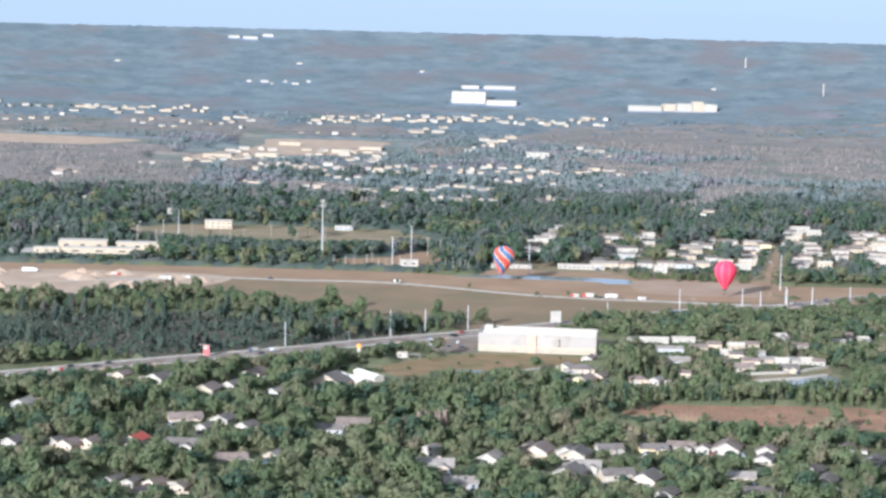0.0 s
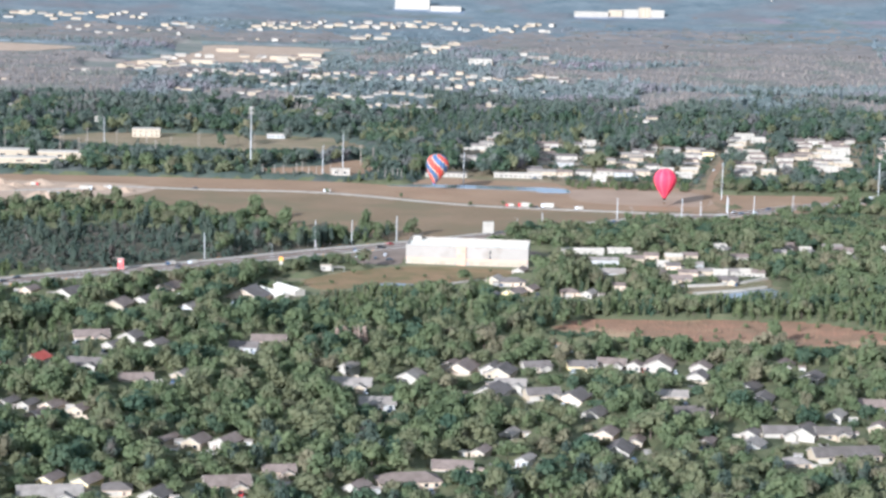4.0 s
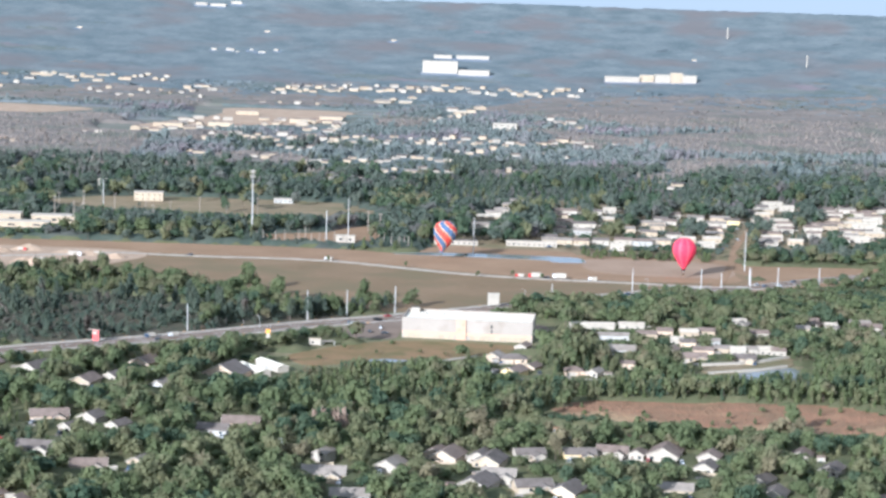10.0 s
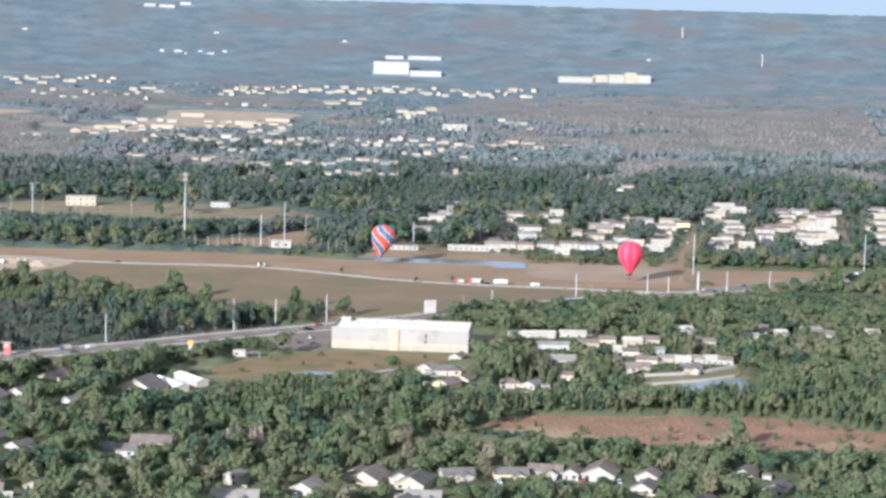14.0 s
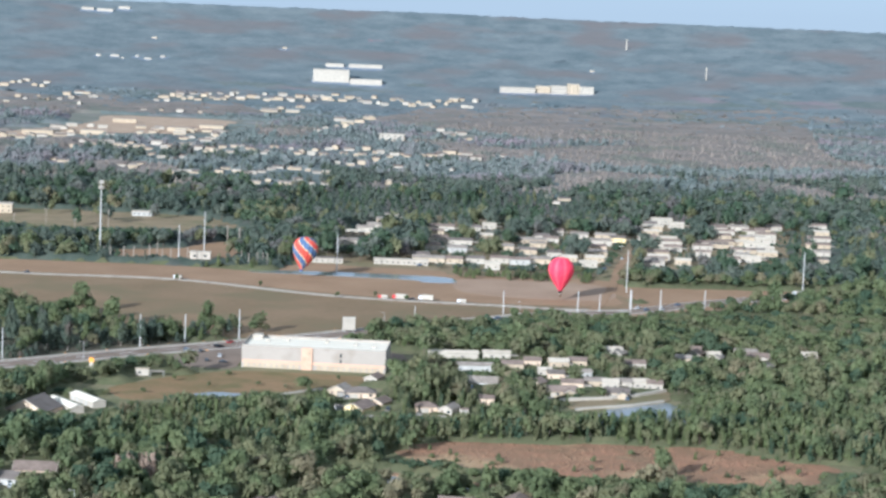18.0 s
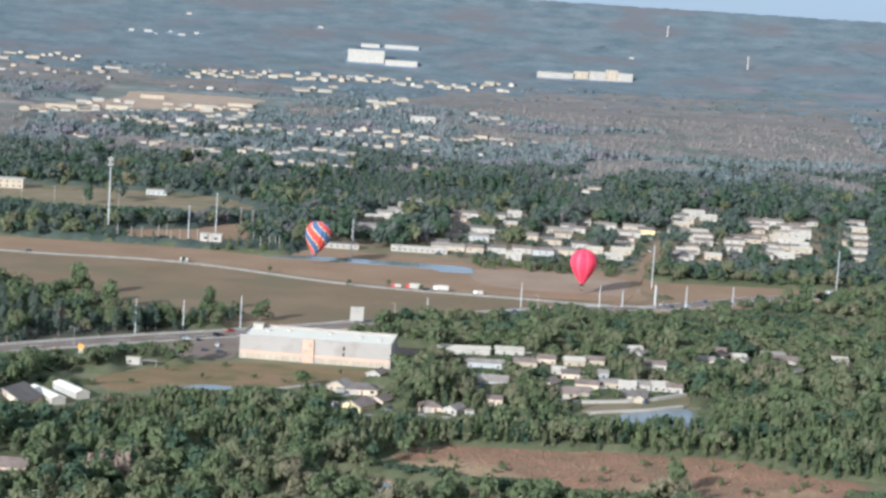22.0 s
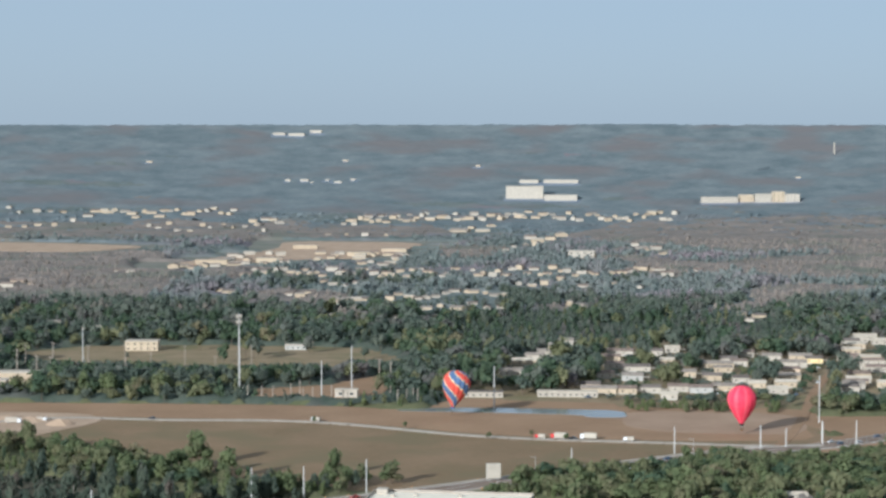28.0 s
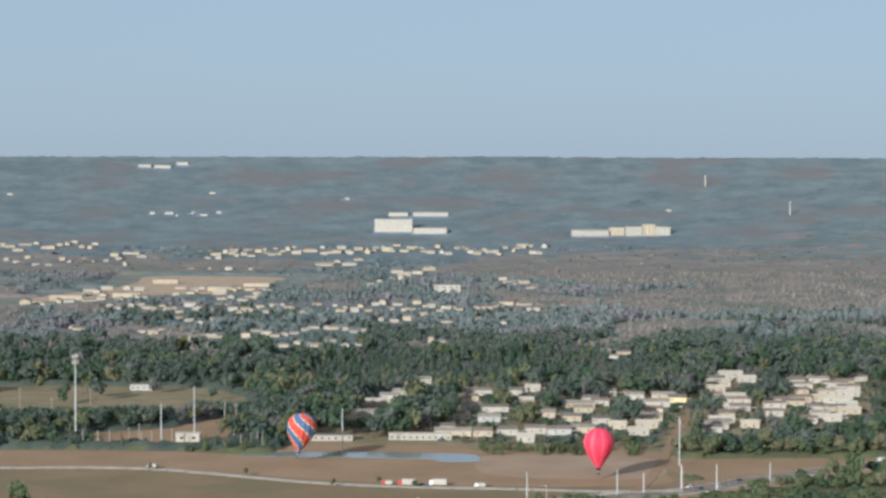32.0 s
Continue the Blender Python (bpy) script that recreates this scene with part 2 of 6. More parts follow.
BOX_F = [(0, 3, 2, 1), (4, 5, 6, 7), (0, 1, 5, 4), (1, 2, 6, 5), (2, 3, 7, 6), (3, 0, 4, 7)]


def box(cx, cy, z0, sx, sy, sz):
    x0, x1, y0, y1 = cx - sx / 2, cx + sx / 2, cy - sy / 2, cy + sy / 2
    v = [(x0, y0, z0), (x1, y0, z0), (x1, y1, z0), (x0, y1, z0)]
    return v + [(x, y, z0 + sz) for x, y, _ in v], list(BOX_F)


def join(*pieces):
    v, f = [], []
    for pv, pf in pieces:
        n = len(v)
        v += list(pv)
        f += [tuple(i + n for i in q) for q in pf]
    return v, f


def tube(x, y, z0, z1, r0, r1, n=8):
    v = [(x + r * math.cos(2 * math.pi * k / n), y + r * math.sin(2 * math.pi * k / n), z) for z, r in ((z0, r0), (z1, r1)) for k in range(n)]
    f = [(k, (k + 1) % n, n + (k + 1) % n, n + k) for k in range(n)] + [tuple(range(n - 1, -1, -1)), tuple(range(n, 2 * n))]
    return v, f


def part(name, geo, material, parent=None, label=""):
    ob = new(name, geo if isinstance(geo, bpy.types.Mesh) else mesh_of(name, geo[0], geo[1], material))
    ob.parent = parent
    return tagged(ob, label)


def thing(name, x, y, rot=0.0, z=None):
    e = new(name)
    e.empty_display_size = 1
    e.matrix_basis = pose(x, y, rise(x, y) if z is None else z, 0, 0, rot)
    return e


def rise(x, y):
    """The height of the land: flat, then bent up so its rim fits the skyline in the camera's view."""
    s = min(max((math.hypot(x - 50, y - 150) - 3600) / 1220, 0.0), 1.0)
    return 165 * s ** 1.6


def rises(x, y):
    s = np.clip((np.hypot(x - 50, y - 150) - 3600) / 1220, 0, 1)
    return 165 * s ** 1.6


def inside(poly, x, y):
    x, y = np.asarray(x, float), np.asarray(y, float)
    hit = np.zeros(x.shape, bool)
    for (ax, ay), (bx, by) in zip(poly, poly[1:] + poly[:1]):
        if ay != by:
            hit ^= ((ay > y) != (by > y)) & (x < (bx - ax) * (y - ay) / (by - ay) + ax)
    return hit


# ---- plan ----
FIELD = [(-460, 1719), (-265, 1723), (-54, 1724), (56, 1693), (257, 1669), (277, 1591), (176, 1542), (91, 1440), (15, 1408), (-70, 1451), (-180, 1542), (-460, 1584)]
SAND = [(-500, 1640), (-358, 1666), (-334, 1680), (-186, 1676), (-165, 1644), (-207, 1558), (-249, 1504), (-318, 1477), (-500, 1450)]
MARSH = [(104, 1141), (123, 1150), (199, 1156), (250, 1151), (270, 1134), (285, 1116), (260, 1090), (230, 1088), (180, 1092), (143, 1103), (113, 1115)]
LOT = [(-42, 1250), (-6, 1293), (23, 1312), (99, 1304), (80, 1264), (38, 1254), (9, 1241), (-25, 1219)]
PARKING = [(-20, 1345), (19, 1390), (108, 1385), (112, 1350), (23, 1356), (20, 1312), (-7, 1318)]
HIGHWAY = [(-420, 1080), (-266, 1183), (-170, 1254), (-105, 1298), (-35, 1354), (16, 1390), (78, 1440), (150, 1500), (213, 1546), (262, 1572), (318, 1621), (387, 1670), (520, 1760)]
FIELD_ROAD = [(-300, 1610), (-224, 1639), (-191, 1655), (-129, 1650), (-37, 1646), (71, 1594), (181, 1576), (216, 1570), (262, 1572)]
SIDE_ROAD = [(236, 1570), (246, 1604), (263, 1685), (281, 1790), (301, 1881), (330, 2000)]
BASIN = [(10, 1705), (40, 1712), (100, 1712), (150, 1706), (152, 1678), (128, 1677), (124, 1688), (60, 1695), (14, 1696)]
POND = [(193, 1210), (199, 1226), (208, 1238), (222, 1248), (238, 1258), (243, 1230), (240, 1198), (226, 1196), (208, 1195), (195, 1198)]
BANK = [(182, 1252), (196, 1262), (210, 1268), (226, 1278), (244, 1294), (240, 1262), (220, 1248), (205, 1240), (190, 1232)]
POND_B = [(47, 1227), (57, 1239), (60, 1194), (42, 1206)]
POND_C = [(-10, 1230), (13, 1249), (32, 1244), (22, 1230)]
POND_D = [(70, 1082), (88, 1084), (113, 1070), (106, 1057), (79, 1059)]
PINES = [(-420, 1170), (-316, 1240), (-174, 1264), (-104, 1306), (-36, 1362), (15, 1400), (10, 1385), (-32, 1403), (-86, 1412), (-119, 1428), (-153, 1452), (-192, 1446), (-228, 1428), (-269, 1436), (-304, 1418), (-440, 1385)]
MEADOW = [(-343, 1985), (-267, 2061), (-166, 2071), (-46, 2059), (-3, 1968), (-113, 1893), (-238, 1930)]
SUBSTATION = [(-103, 1797), (-52, 1821), (-18, 1881), (3, 1807), (-12, 1740), (-89, 1741)]
HOME_PARK = [(37, 1765), (65, 1938), (116, 2096), (163, 2142), (395, 2244), (500, 2154), (440, 1793), (290, 1736), (251, 1725), (151, 1720), (147, 1743), (90, 1749)]
FAR_SAND = [(-305, 3470), (-84, 3448), (-115, 3219), (-151, 3105), (-237, 3083), (-312, 2997), (-362, 2917), (-384, 2994), (-286, 3275)]
FAR_SAND_B = [(-772, 3432), (-602, 3394), (-473, 3332), (-542, 3209), (-713, 3228)]
CYPRESS = [
    [(314, 3016), (550, 3237), (760, 3241), (700, 2795), (366, 2709), (307, 2830)],
    [(211, 3918), (666, 4005), (900, 3990), (760, 3241), (341, 3175), (260, 3351), (82, 3551)],
    [(-1000, 3806), (-358, 3862), (-108, 3828), (-107, 3547), (-474, 3467), (-900, 3530)],
    [(-800, 3180), (-429, 3153), (-313, 2726), (-307, 2443), (-600, 2406)],
]
THICKET = [(-30, 1105), (-30, 1245), (360, 1245), (340, 1105)]
RIGHT_WOOD = [(85, 1380), (95, 1450), (200, 1520), (420, 1560), (420, 1380)]
COMMERCE = [(-400, 1820), (-257, 1852), (-238, 1775), (-400, 1760)]


CLEARED = [(112, 1462), (178, 1520), (215, 1526), (262, 1538), (345, 1596), (460, 1690), (420, 1700), (277, 1690), (262, 1726), (150, 1735), (150, 1752), (40, 1765), (20, 1690), (257, 1667), (277, 1600), (176, 1545), (91, 1445)]


# ---- ground ----
def make_ground():
    rings = [0, 200, 500, 900, 1300, 1800, 2400, 3000, 3500] + [3600 + 45 * k for k in range(28)] + [4900, 5150, 5600]
    n = 240
    v, f, kind = [(50, 150, 0)], [], []
    for R in rings[1:]:
        for k in range(n):
            a = 2 * math.pi * k / n
            x, y = 50 + R * math.sin(a), 150 + R * math.cos(a)
            v.append((x, y, rise(x, y) if R <= 4830 else 165 - 0.09 * (R - 4830)))
    for k in range(n):
        f.append((0, 1 + (k + 1) % n, 1 + k))
        kind.append(0)
    for i in range(len(rings) - 2):
        for k in range(n):
            a, b = 1 + i * n, 1 + (i + 1) * n
            f.append((a + k, a + (k + 1) % n, b + (k + 1) % n, b + k))
            # rings from 3900 m out wear the haze-blue tone
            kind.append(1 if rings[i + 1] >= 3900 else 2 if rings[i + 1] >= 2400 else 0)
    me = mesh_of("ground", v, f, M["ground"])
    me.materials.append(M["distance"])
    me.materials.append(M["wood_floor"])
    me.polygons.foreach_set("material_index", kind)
    me.polygons.foreach_set("use_smooth", [True] * len(f))
    tagged(new("ground", me), "grass and bare soil plain reaching a wooded skyline", "ground", kind="structure")


def sheet(name, poly, z, material, label, category="ground", edge=0.0):
    """A flat patch with soft corners; edge: how deep its rim goes down."""
    pts = []
    for (ax, ay), (bx, by), (cx, cy) in zip(poly[-1:] + poly[:-1], poly, poly[1:] + poly[:1]):
        for w0, w1, w2 in ((0.22, 0.78, 0), (0.08, 0.84, 0.08), (0, 0.78, 0.22)):
            pts.append((ax * w0 + bx * w1 + cx * w2, ay * w0 + by * w1 + cy * w2))
    n = len(pts)
    v = [(x, y, rise(x, y) + z) for x, y in pts] + [(x, y, rise(x, y) - 0.3) for x, y in pts]
    f = [tuple(range(n))] + [(k, n + k, n + (k + 1) % n, (k + 1) % n) for k in range(n)]
    bm = bmesh.new()
    me = mesh_of(name, v, f, material)
    bm.from_mesh(me)
    bmesh.ops.recalc_face_normals(bm, faces=bm.faces)
    bm.to_mesh(me)
    bm.free()
    return tagged(new(name, me), label, category, kind="structure")


def grown(poly, k):
    cx, cy = np.mean(poly, axis=0)
    return [(cx + (x - cx) * k, cy + (y - cy) * (1 + (k - 1) * 2.4)) for x, y in poly]


def smooth_line(pts, step=12.0):
    out = []
    for i in range(len(pts) - 1):
        p0, p1, p2, p3 = (np.array(pts[min(max(j, 0), len(pts) - 1)], float) for j in (i - 1, i, i + 1, i + 2))
        k = max(1, int(np.linalg.norm(p2 - p1) / step))
        for s in range(k):
            t = s / k
            out.append(0.5 * (2 * p1 + (p2 - p0) * t + (2 * p0 - 5 * p1 + 4 * p2 - p3) * t * t + (3 * p1 - p0 - 3 * p2 + p3) * t ** 3))
    out.append(np.array(pts[-1], float))
    return np.array(out)


def ribbon(name, line, off, width, z0, z1, material, parent=None, label="", category="", dash=0):
    """A strip along a line, moved sideways by off, from height z0 to z1."""
    d = np.gradient(line, axis=0)
    d /= np.linalg.norm(d, axis=1)[:, None]
    side = np.stack([d[:, 1], -d[:, 0]], 1)
    a, b = line + side * (off - width / 2), line + side * (off + width / 2)
    v, f = [], []
    for i in range(len(line) - 1):
        if dash and i % dash:
            continue
        n = len(v)
        v += [(*p, z) for z in (z0, z1) for p in (a[i], b[i], b[i + 1], a[i + 1])]
        f += [tuple(n + k for k in q) for q in BOX_F]
    ob = part(name, (v, f), material, parent, label)
    return tagged(ob, label, category, kind="structure" if parent is None else "")


make_ground()
sheet("pine_floor", PINES, 0.03, M["pine_floor"], "dark needle litter beneath the pine belt")
sheet("roadside", CLEARED, 0.03, M["verge"], "dry roadside grass by the crossing")
sheet("field", FIELD, 0.05, M["field"], "dry brown pasture with thin grass")
sheet("field_verge", [(-460, 1722), (-54, 1722), (56, 1690), (257, 1667), (262, 1590), (181, 1585), (71, 1603), (-37, 1655), (-191, 1662), (-460, 1630)], 0.12, M["verge"], "pinkish dry strip beside the field road")
sheet("sand_yard", SAND, 0.2, M["sand"], "pale graded sand of a building site")
sheet("marsh", grown(MARSH, 1.12), 0.1, M["marsh"], "rust-red marsh grass clearing among trees")
sheet("storage_lot", LOT, 0.1, M["lot"], "rough brown grass in front of the storage building")
sheet("parking_lot", PARKING, 0.16, M["asphalt"], "dark asphalt yard round the storage building", "parking lot")
sheet("turned_field", [(152, 1708), (258, 1700), (262, 1640), (250, 1612), (178, 1616), (150, 1640)], 0.16, M["dark_field"], "dark turned soil beside the home park hedge")
sheet("meadow", MEADOW, 0.06, M["lawn"], "open dull green meadow between tree belts")
sheet("substation_yard", SUBSTATION, 0.08, M["verge"], "bare yard under utility poles")
sheet("home_park_ground", HOME_PARK, 0.04, M["lawn"], "grass and lanes of the mobile home park")
sheet("commerce_yard", COMMERCE, 0.06, M["concrete"], "pale yard of a commercial building")
sheet("far_sand_site", FAR_SAND, 0.5, M["sand"], "pale sandy building site far off")
sheet("far_sand_strip", FAR_SAND_B, 0.5, M["sand"], "pale sandy strip between woods")
for p, nm in ((BASIN, "long shallow blue retention basin"), (POND, "pond beside the mobile homes"), (POND_B, "small pond behind trees"), (POND_C, "thin pond by the lot"), (POND_D, "pond behind the houses")):
    sheet("water", grown(p, 1.04), 0.22, M["water"], nm, "water")
hw = smooth_line(HIGHWAY)
ribbon("road", hw, 0, 17, -0.2, 0.26, M["asphalt"], label="grey asphalt highway on a slight bank", category="road")
ribbon("road_line", hw, -7.2, 0.35, 0.2, 0.28, M["line"], label="white edge line", category="road marking")
ribbon("road_line", hw, 7.2, 0.35, 0.2, 0.28, M["line"], label="white edge line", category="road marking")
ribbon("road_line", hw, 0, 0.3, 0.2, 0.28, M["line"], label="dashed white lane line", category="road marking", dash=2)
ribbon("barrier", hw[:64], -9.8, 2.4, 0, 0.7, M["concrete"], label="pale concrete barrier beside the highway", category="barrier")
ribbon("kerb_path", hw, 9.6, 1.6, 0, 0.3, M["concrete"], label="pale concrete kerb path", category="kerb")
fr = smooth_line(FIELD_ROAD)
ribbon("road", fr, 0, 6, -0.1, 0.3, M["concrete"], label="pale gravel road across the field", category="road")
sr = smooth_line(SIDE_ROAD)
ribbon("road", sr, 0, 6, -0.1, 0.32, M["verge"], label="side street into the home park", category="road")
sheet("pond_bank", BANK, 0.3, M["lawn"], "short grass bank between the seawalls")
ribbon("seawall", smooth_line([(184, 1255), (196, 1259), (210, 1264), (225, 1274), (241, 1289)]), 0, 2.4, 0, 1.6, M["white"], label="pale seawall curving round the pond", category="wall")
ribbon("seawall", smooth_line([(189, 1233), (205, 1241), (219, 1248), (236, 1261)]), 0, 1.8, 0, 1.2, M["white"], label="pale lower seawall at the water", category="wall")
sheet("water", [(74, 1086), (92, 1082), (112, 1071), (132, 1060), (112, 1058), (84, 1068)], 0.1, M["water"], "narrow still canal behind the houses", "water")
ribbon("canal_bank", smooth_line([(66, 1093), (90, 1086), (112, 1077), (140, 1066)]), 0, 4, -0.1, 0.5, M["verge"], label="tan grass bank beside the canal", category="bank")
ribbon("driveway", smooth_line([(33, 1236), (44, 1246), (55, 1257), (66, 1266)]), 0, 3.4, 0, 0.35, M["concrete"], label="pale concrete driveway at the lot's edge", category="road")


# ---- houses ----
SEEN = []  # what the trees in front must leave in sight: x, y, half width, height that may be hidden


def gable_walls(L, W, h, pitch):
    r = h + W / 2 * pitch
    v = [(sx * L / 2, sy * W / 2, z) for sx in (-1, 1) for sy in (-1, 1) for z in (0, h)] + [(-L / 2, 0, r), (L / 2, 0, r)]
    f = [(0, 1, 8, 3, 2), (4, 6, 7, 9, 5), (0, 4, 5, 1), (2, 3, 7, 6), (1, 5, 9, 8), (3, 8, 9, 7), (0, 2, 6, 4)]
    return v, f


def roof_slab(L, W, h, pitch, side, over=0.5, t=0.2):
    r = h + W / 2 * pitch
    y = side * (W / 2 + over)
    z = h - over * pitch
    v = [(-L / 2 - over, 0, r), (L / 2 + over, 0, r), (L / 2 + over, y, z), (-L / 2 - over, y, z)]
    v = [(a, b, c + 0.02) for a, b, c in v] + [(a, b, c + t) for a, b, c in v]
    f = list(BOX_F)
    return v, f if side > 0 else [tuple(reversed(q)) for q in f]


def bargeboard(L, W, h, pitch, end, side, over=0.52):
    r = h + W / 2 * pitch
    x = end * (L / 2 + over)
    y, z = side * (W / 2 + over), h - over * pitch
    v = [(x + dx, 0, r + dz) for dx in (-0.07, 0.07) for dz in (-0.22, 0.2)] + [(x + dx, y, z + dz) for dx in (-0.07, 0.07) for dz in (-0.22, 0.2)]
    return v, [(0, 1, 3, 2), (4, 6, 7, 5), (0, 2, 6, 4), (1, 5, 7, 3), (0, 4, 5, 1), (2, 3, 7, 6)]


def hip_roof(L, W, h, pitch, over=0.6):
    a, b = L / 2 + over, W / 2 + over
    top, rx = h + b * pitch - 0.2, max(L / 2 - W / 2, 0.2)
    v = [(-a, -b, h - 0.22), (a, -b, h - 0.22), (a, b, h - 0.22), (-a, b, h - 0.22), (-a, -b, h), (a, -b, h), (a, b, h), (-a, b, h), (-rx, 0, top), (rx, 0, top)]
    f = [(3, 2, 1, 0), (0, 1, 5, 4), (1, 2, 6, 5), (2, 3, 7, 6), (3, 0, 4, 7), (4, 5, 9, 8), (6, 7, 8, 9), (5, 6, 9), (7, 4, 8)]
    return v, f


WALL_WORD = dict(white="white", cream="cream", tan="tan stucco", yellow="yellow", grey="grey")
ROOF_WORD = dict(roof_dark="dark shingle", roof_brown="brown shingle", roof_grey="grey shingle", roof_red="red", roof_white="white metal")
rng = random.Random(5)


def house(x, y, rot, L, W, wall="white", roof="roof_dark", style="gable", h=2.9, pitch=0.5, hide=1.0, wing=0):
    if style == "gable" and not wing and abs(rot) < 20 and L < 12.5:
        L, W, rot = W * 1.35, min(L, 10.5) * 0.85, 84 + rot
    if 70 < rot < 110:
        rot = 68 + (rot - 90) * 0.5
    e = thing("house", x, y, rot)
    lab = f"single-storey {WALL_WORD[wall]} house with a {ROOF_WORD[roof]} {style} roof among trees"
    if h > 4:
        lab = lab.replace("single-storey", "two-storey")
    tagged(e, lab, "house", "suburban houses")
    if style == "hip":
        part("wall", box(0, 0, -0.3, L, W, h + 0.2), M[wall], e)
        part("roof", hip_roof(L, W, h, pitch), M[roof], e)
    else:
        part("wall", gable_walls(L, W, h, pitch), M[wall], e)
        for s in (-1, 1):
            part("roof", roof_slab(L, W, h, pitch, s), M[roof], e)
        for end in (-1, 1):
            for s in (-1, 1):
                part("bargeboard", bargeboard(L, W, h, pitch, end, s), M["white"], e, "white bargeboard")
    toward = {0: (0, -1), 1: (-1, 0), 2: (0, 1), 3: (1, 0)}[int(round(rot / 90.0)) % 4]
    span, depth = (L, W) if toward[0] == 0 else (W, L)
    k = max(2, int(span / 3.6))
    for i in range(k):
        s = (i + 0.5) / k * span - span / 2
        g = i == 0 and span > 9 and style != "none"
        w, hh, z = (4.6 if g else 1.5, 2.1 if g else 1.2, 0 if g else 1.0)
        if g:
            s += 1.0
        if i == k // 2 and not g:
            w, hh, z = 1.0, 2.05, 0.0
        nm = "garage_door" if g else ("door" if z == 0 else "window")
        if toward[0] == 0:
            geo = box(s, toward[1] * (depth / 2 + 0.03), z, w, 0.1, hh)
        else:
            geo = box(toward[0] * (depth / 2 + 0.03), s, z, 0.1, w, hh)
        piece = part(nm, geo, M["white"] if nm == "garage_door" else M["glass"] if nm == "window" else M["roof_brown"], e)
        if nm == "window":
            if toward[0] == 0:
                part("sill", box(s, toward[1] * (depth / 2 + 0.1), z - 0.14, w + 0.3, 0.2, 0.13), M["white"], piece, "white window sill")
            else:
                part("sill", box(toward[0] * (depth / 2 + 0.1), s, z - 0.14, 0.2, w + 0.3, 0.13), M["white"], piece, "white window sill")
        if h > 4 and nm == "window":
            geo2 = [(a, b, c + 2.7) for a, b, c in geo[0]]
            part("window", (geo2, geo[1]), M["glass"], e)
    if wing:
        wv, wf = gable_walls(wing, W * 0.55, h * 0.96, pitch)
        turn = [(-b + L * 0.22, a - W / 2 - wing / 2 + 0.3, c) for a, b, c in wv]
        part("wing", (turn, wf), M[wall], e)
        for s in (-1, 1):
            rv, rf = roof_slab(wing, W * 0.55, h * 0.96, pitch, s)
            part("wing_roof", ([(-b + L * 0.22, a - W / 2 - wing / 2 + 0.3, c) for a, b, c in rv], rf), M[roof], e)
            for end in (-1, 1):
                bv, bf = bargeboard(wing, W * 0.55, h * 0.96, pitch, end, s)
                if end < 0:
                    part("bargeboard", ([(-b + L * 0.22, a - W / 2 - wing / 2 + 0.3, c) for a, b, c in bv], bf), M["white"], e, "white bargeboard")
    SEEN.append((x, y, max(L, W) * 0.44, hide + 0.7))
    if y < 1290:
        side = rng.choice((-1, 1))
        dx = side * (max(L, W) * 0.36)
        g = tagged(part("driveway", box(0, 0, -0.1, 3.4, 9.0, 0.18), M["concrete"]), "pale concrete driveway in front of a house", "driveway", "driveways")
        g.matrix_basis = pose(x + dx, y - W / 2 - 5.2, 0, 0, 0, rng.uniform(-8, 8))
        SEEN.append((x + dx, y - W / 2 - 5, 3.0, 0.1))
        pick = rng.random()
        if pick < 0.4:
            PARKED.append((x + dx, y - W / 2 - 4, rng.choice((80, 95, 270))))
        elif pick < 0.75:
            sh = thing("garden_shed", x - dx * 1.9, y - 1 + rng.uniform(-3, 5), rng.uniform(-20, 20))
            tagged(sh, "small pale garden shed beside a house", "shed", "garden sheds")
            part("wall", gable_walls(3.6, 2.8, 2.2, 0.4), M[rng.choice(("white", "cream", "tan", "grey"))], sh)
            for q in (-1, 1):
                part("roof", roof_slab(3.6, 2.8, 2.2, 0.4, q, 0.2, 0.1), M[rng.choice(("roof_white", "roof_grey", "roof_brown"))], sh)
            part("door", box(0, -1.43, 0, 1.1, 0.08, 1.9), M["grey"], sh)
            SEEN.append((x - dx * 1.9, y, 2.6, 0.8))
        else:
            fence = thing("garden_fence", x - dx * 0.6, y - W / 2 - 4.0, rng.uniform(-12, 12))
            tagged(fence, "pale board fence in front of a house", "fence", "garden fences")
            for q in range(7):
                part("panel", box(-6 + q * 2.0, 0, 0.05, 1.9, 0.08, 1.6), M["cream"], fence)
                part("post", box(-7 + q * 2.0, 0.05, -0.1, 0.12, 0.12, 1.9), M["wood"], fence)
    return e


PARKED = []


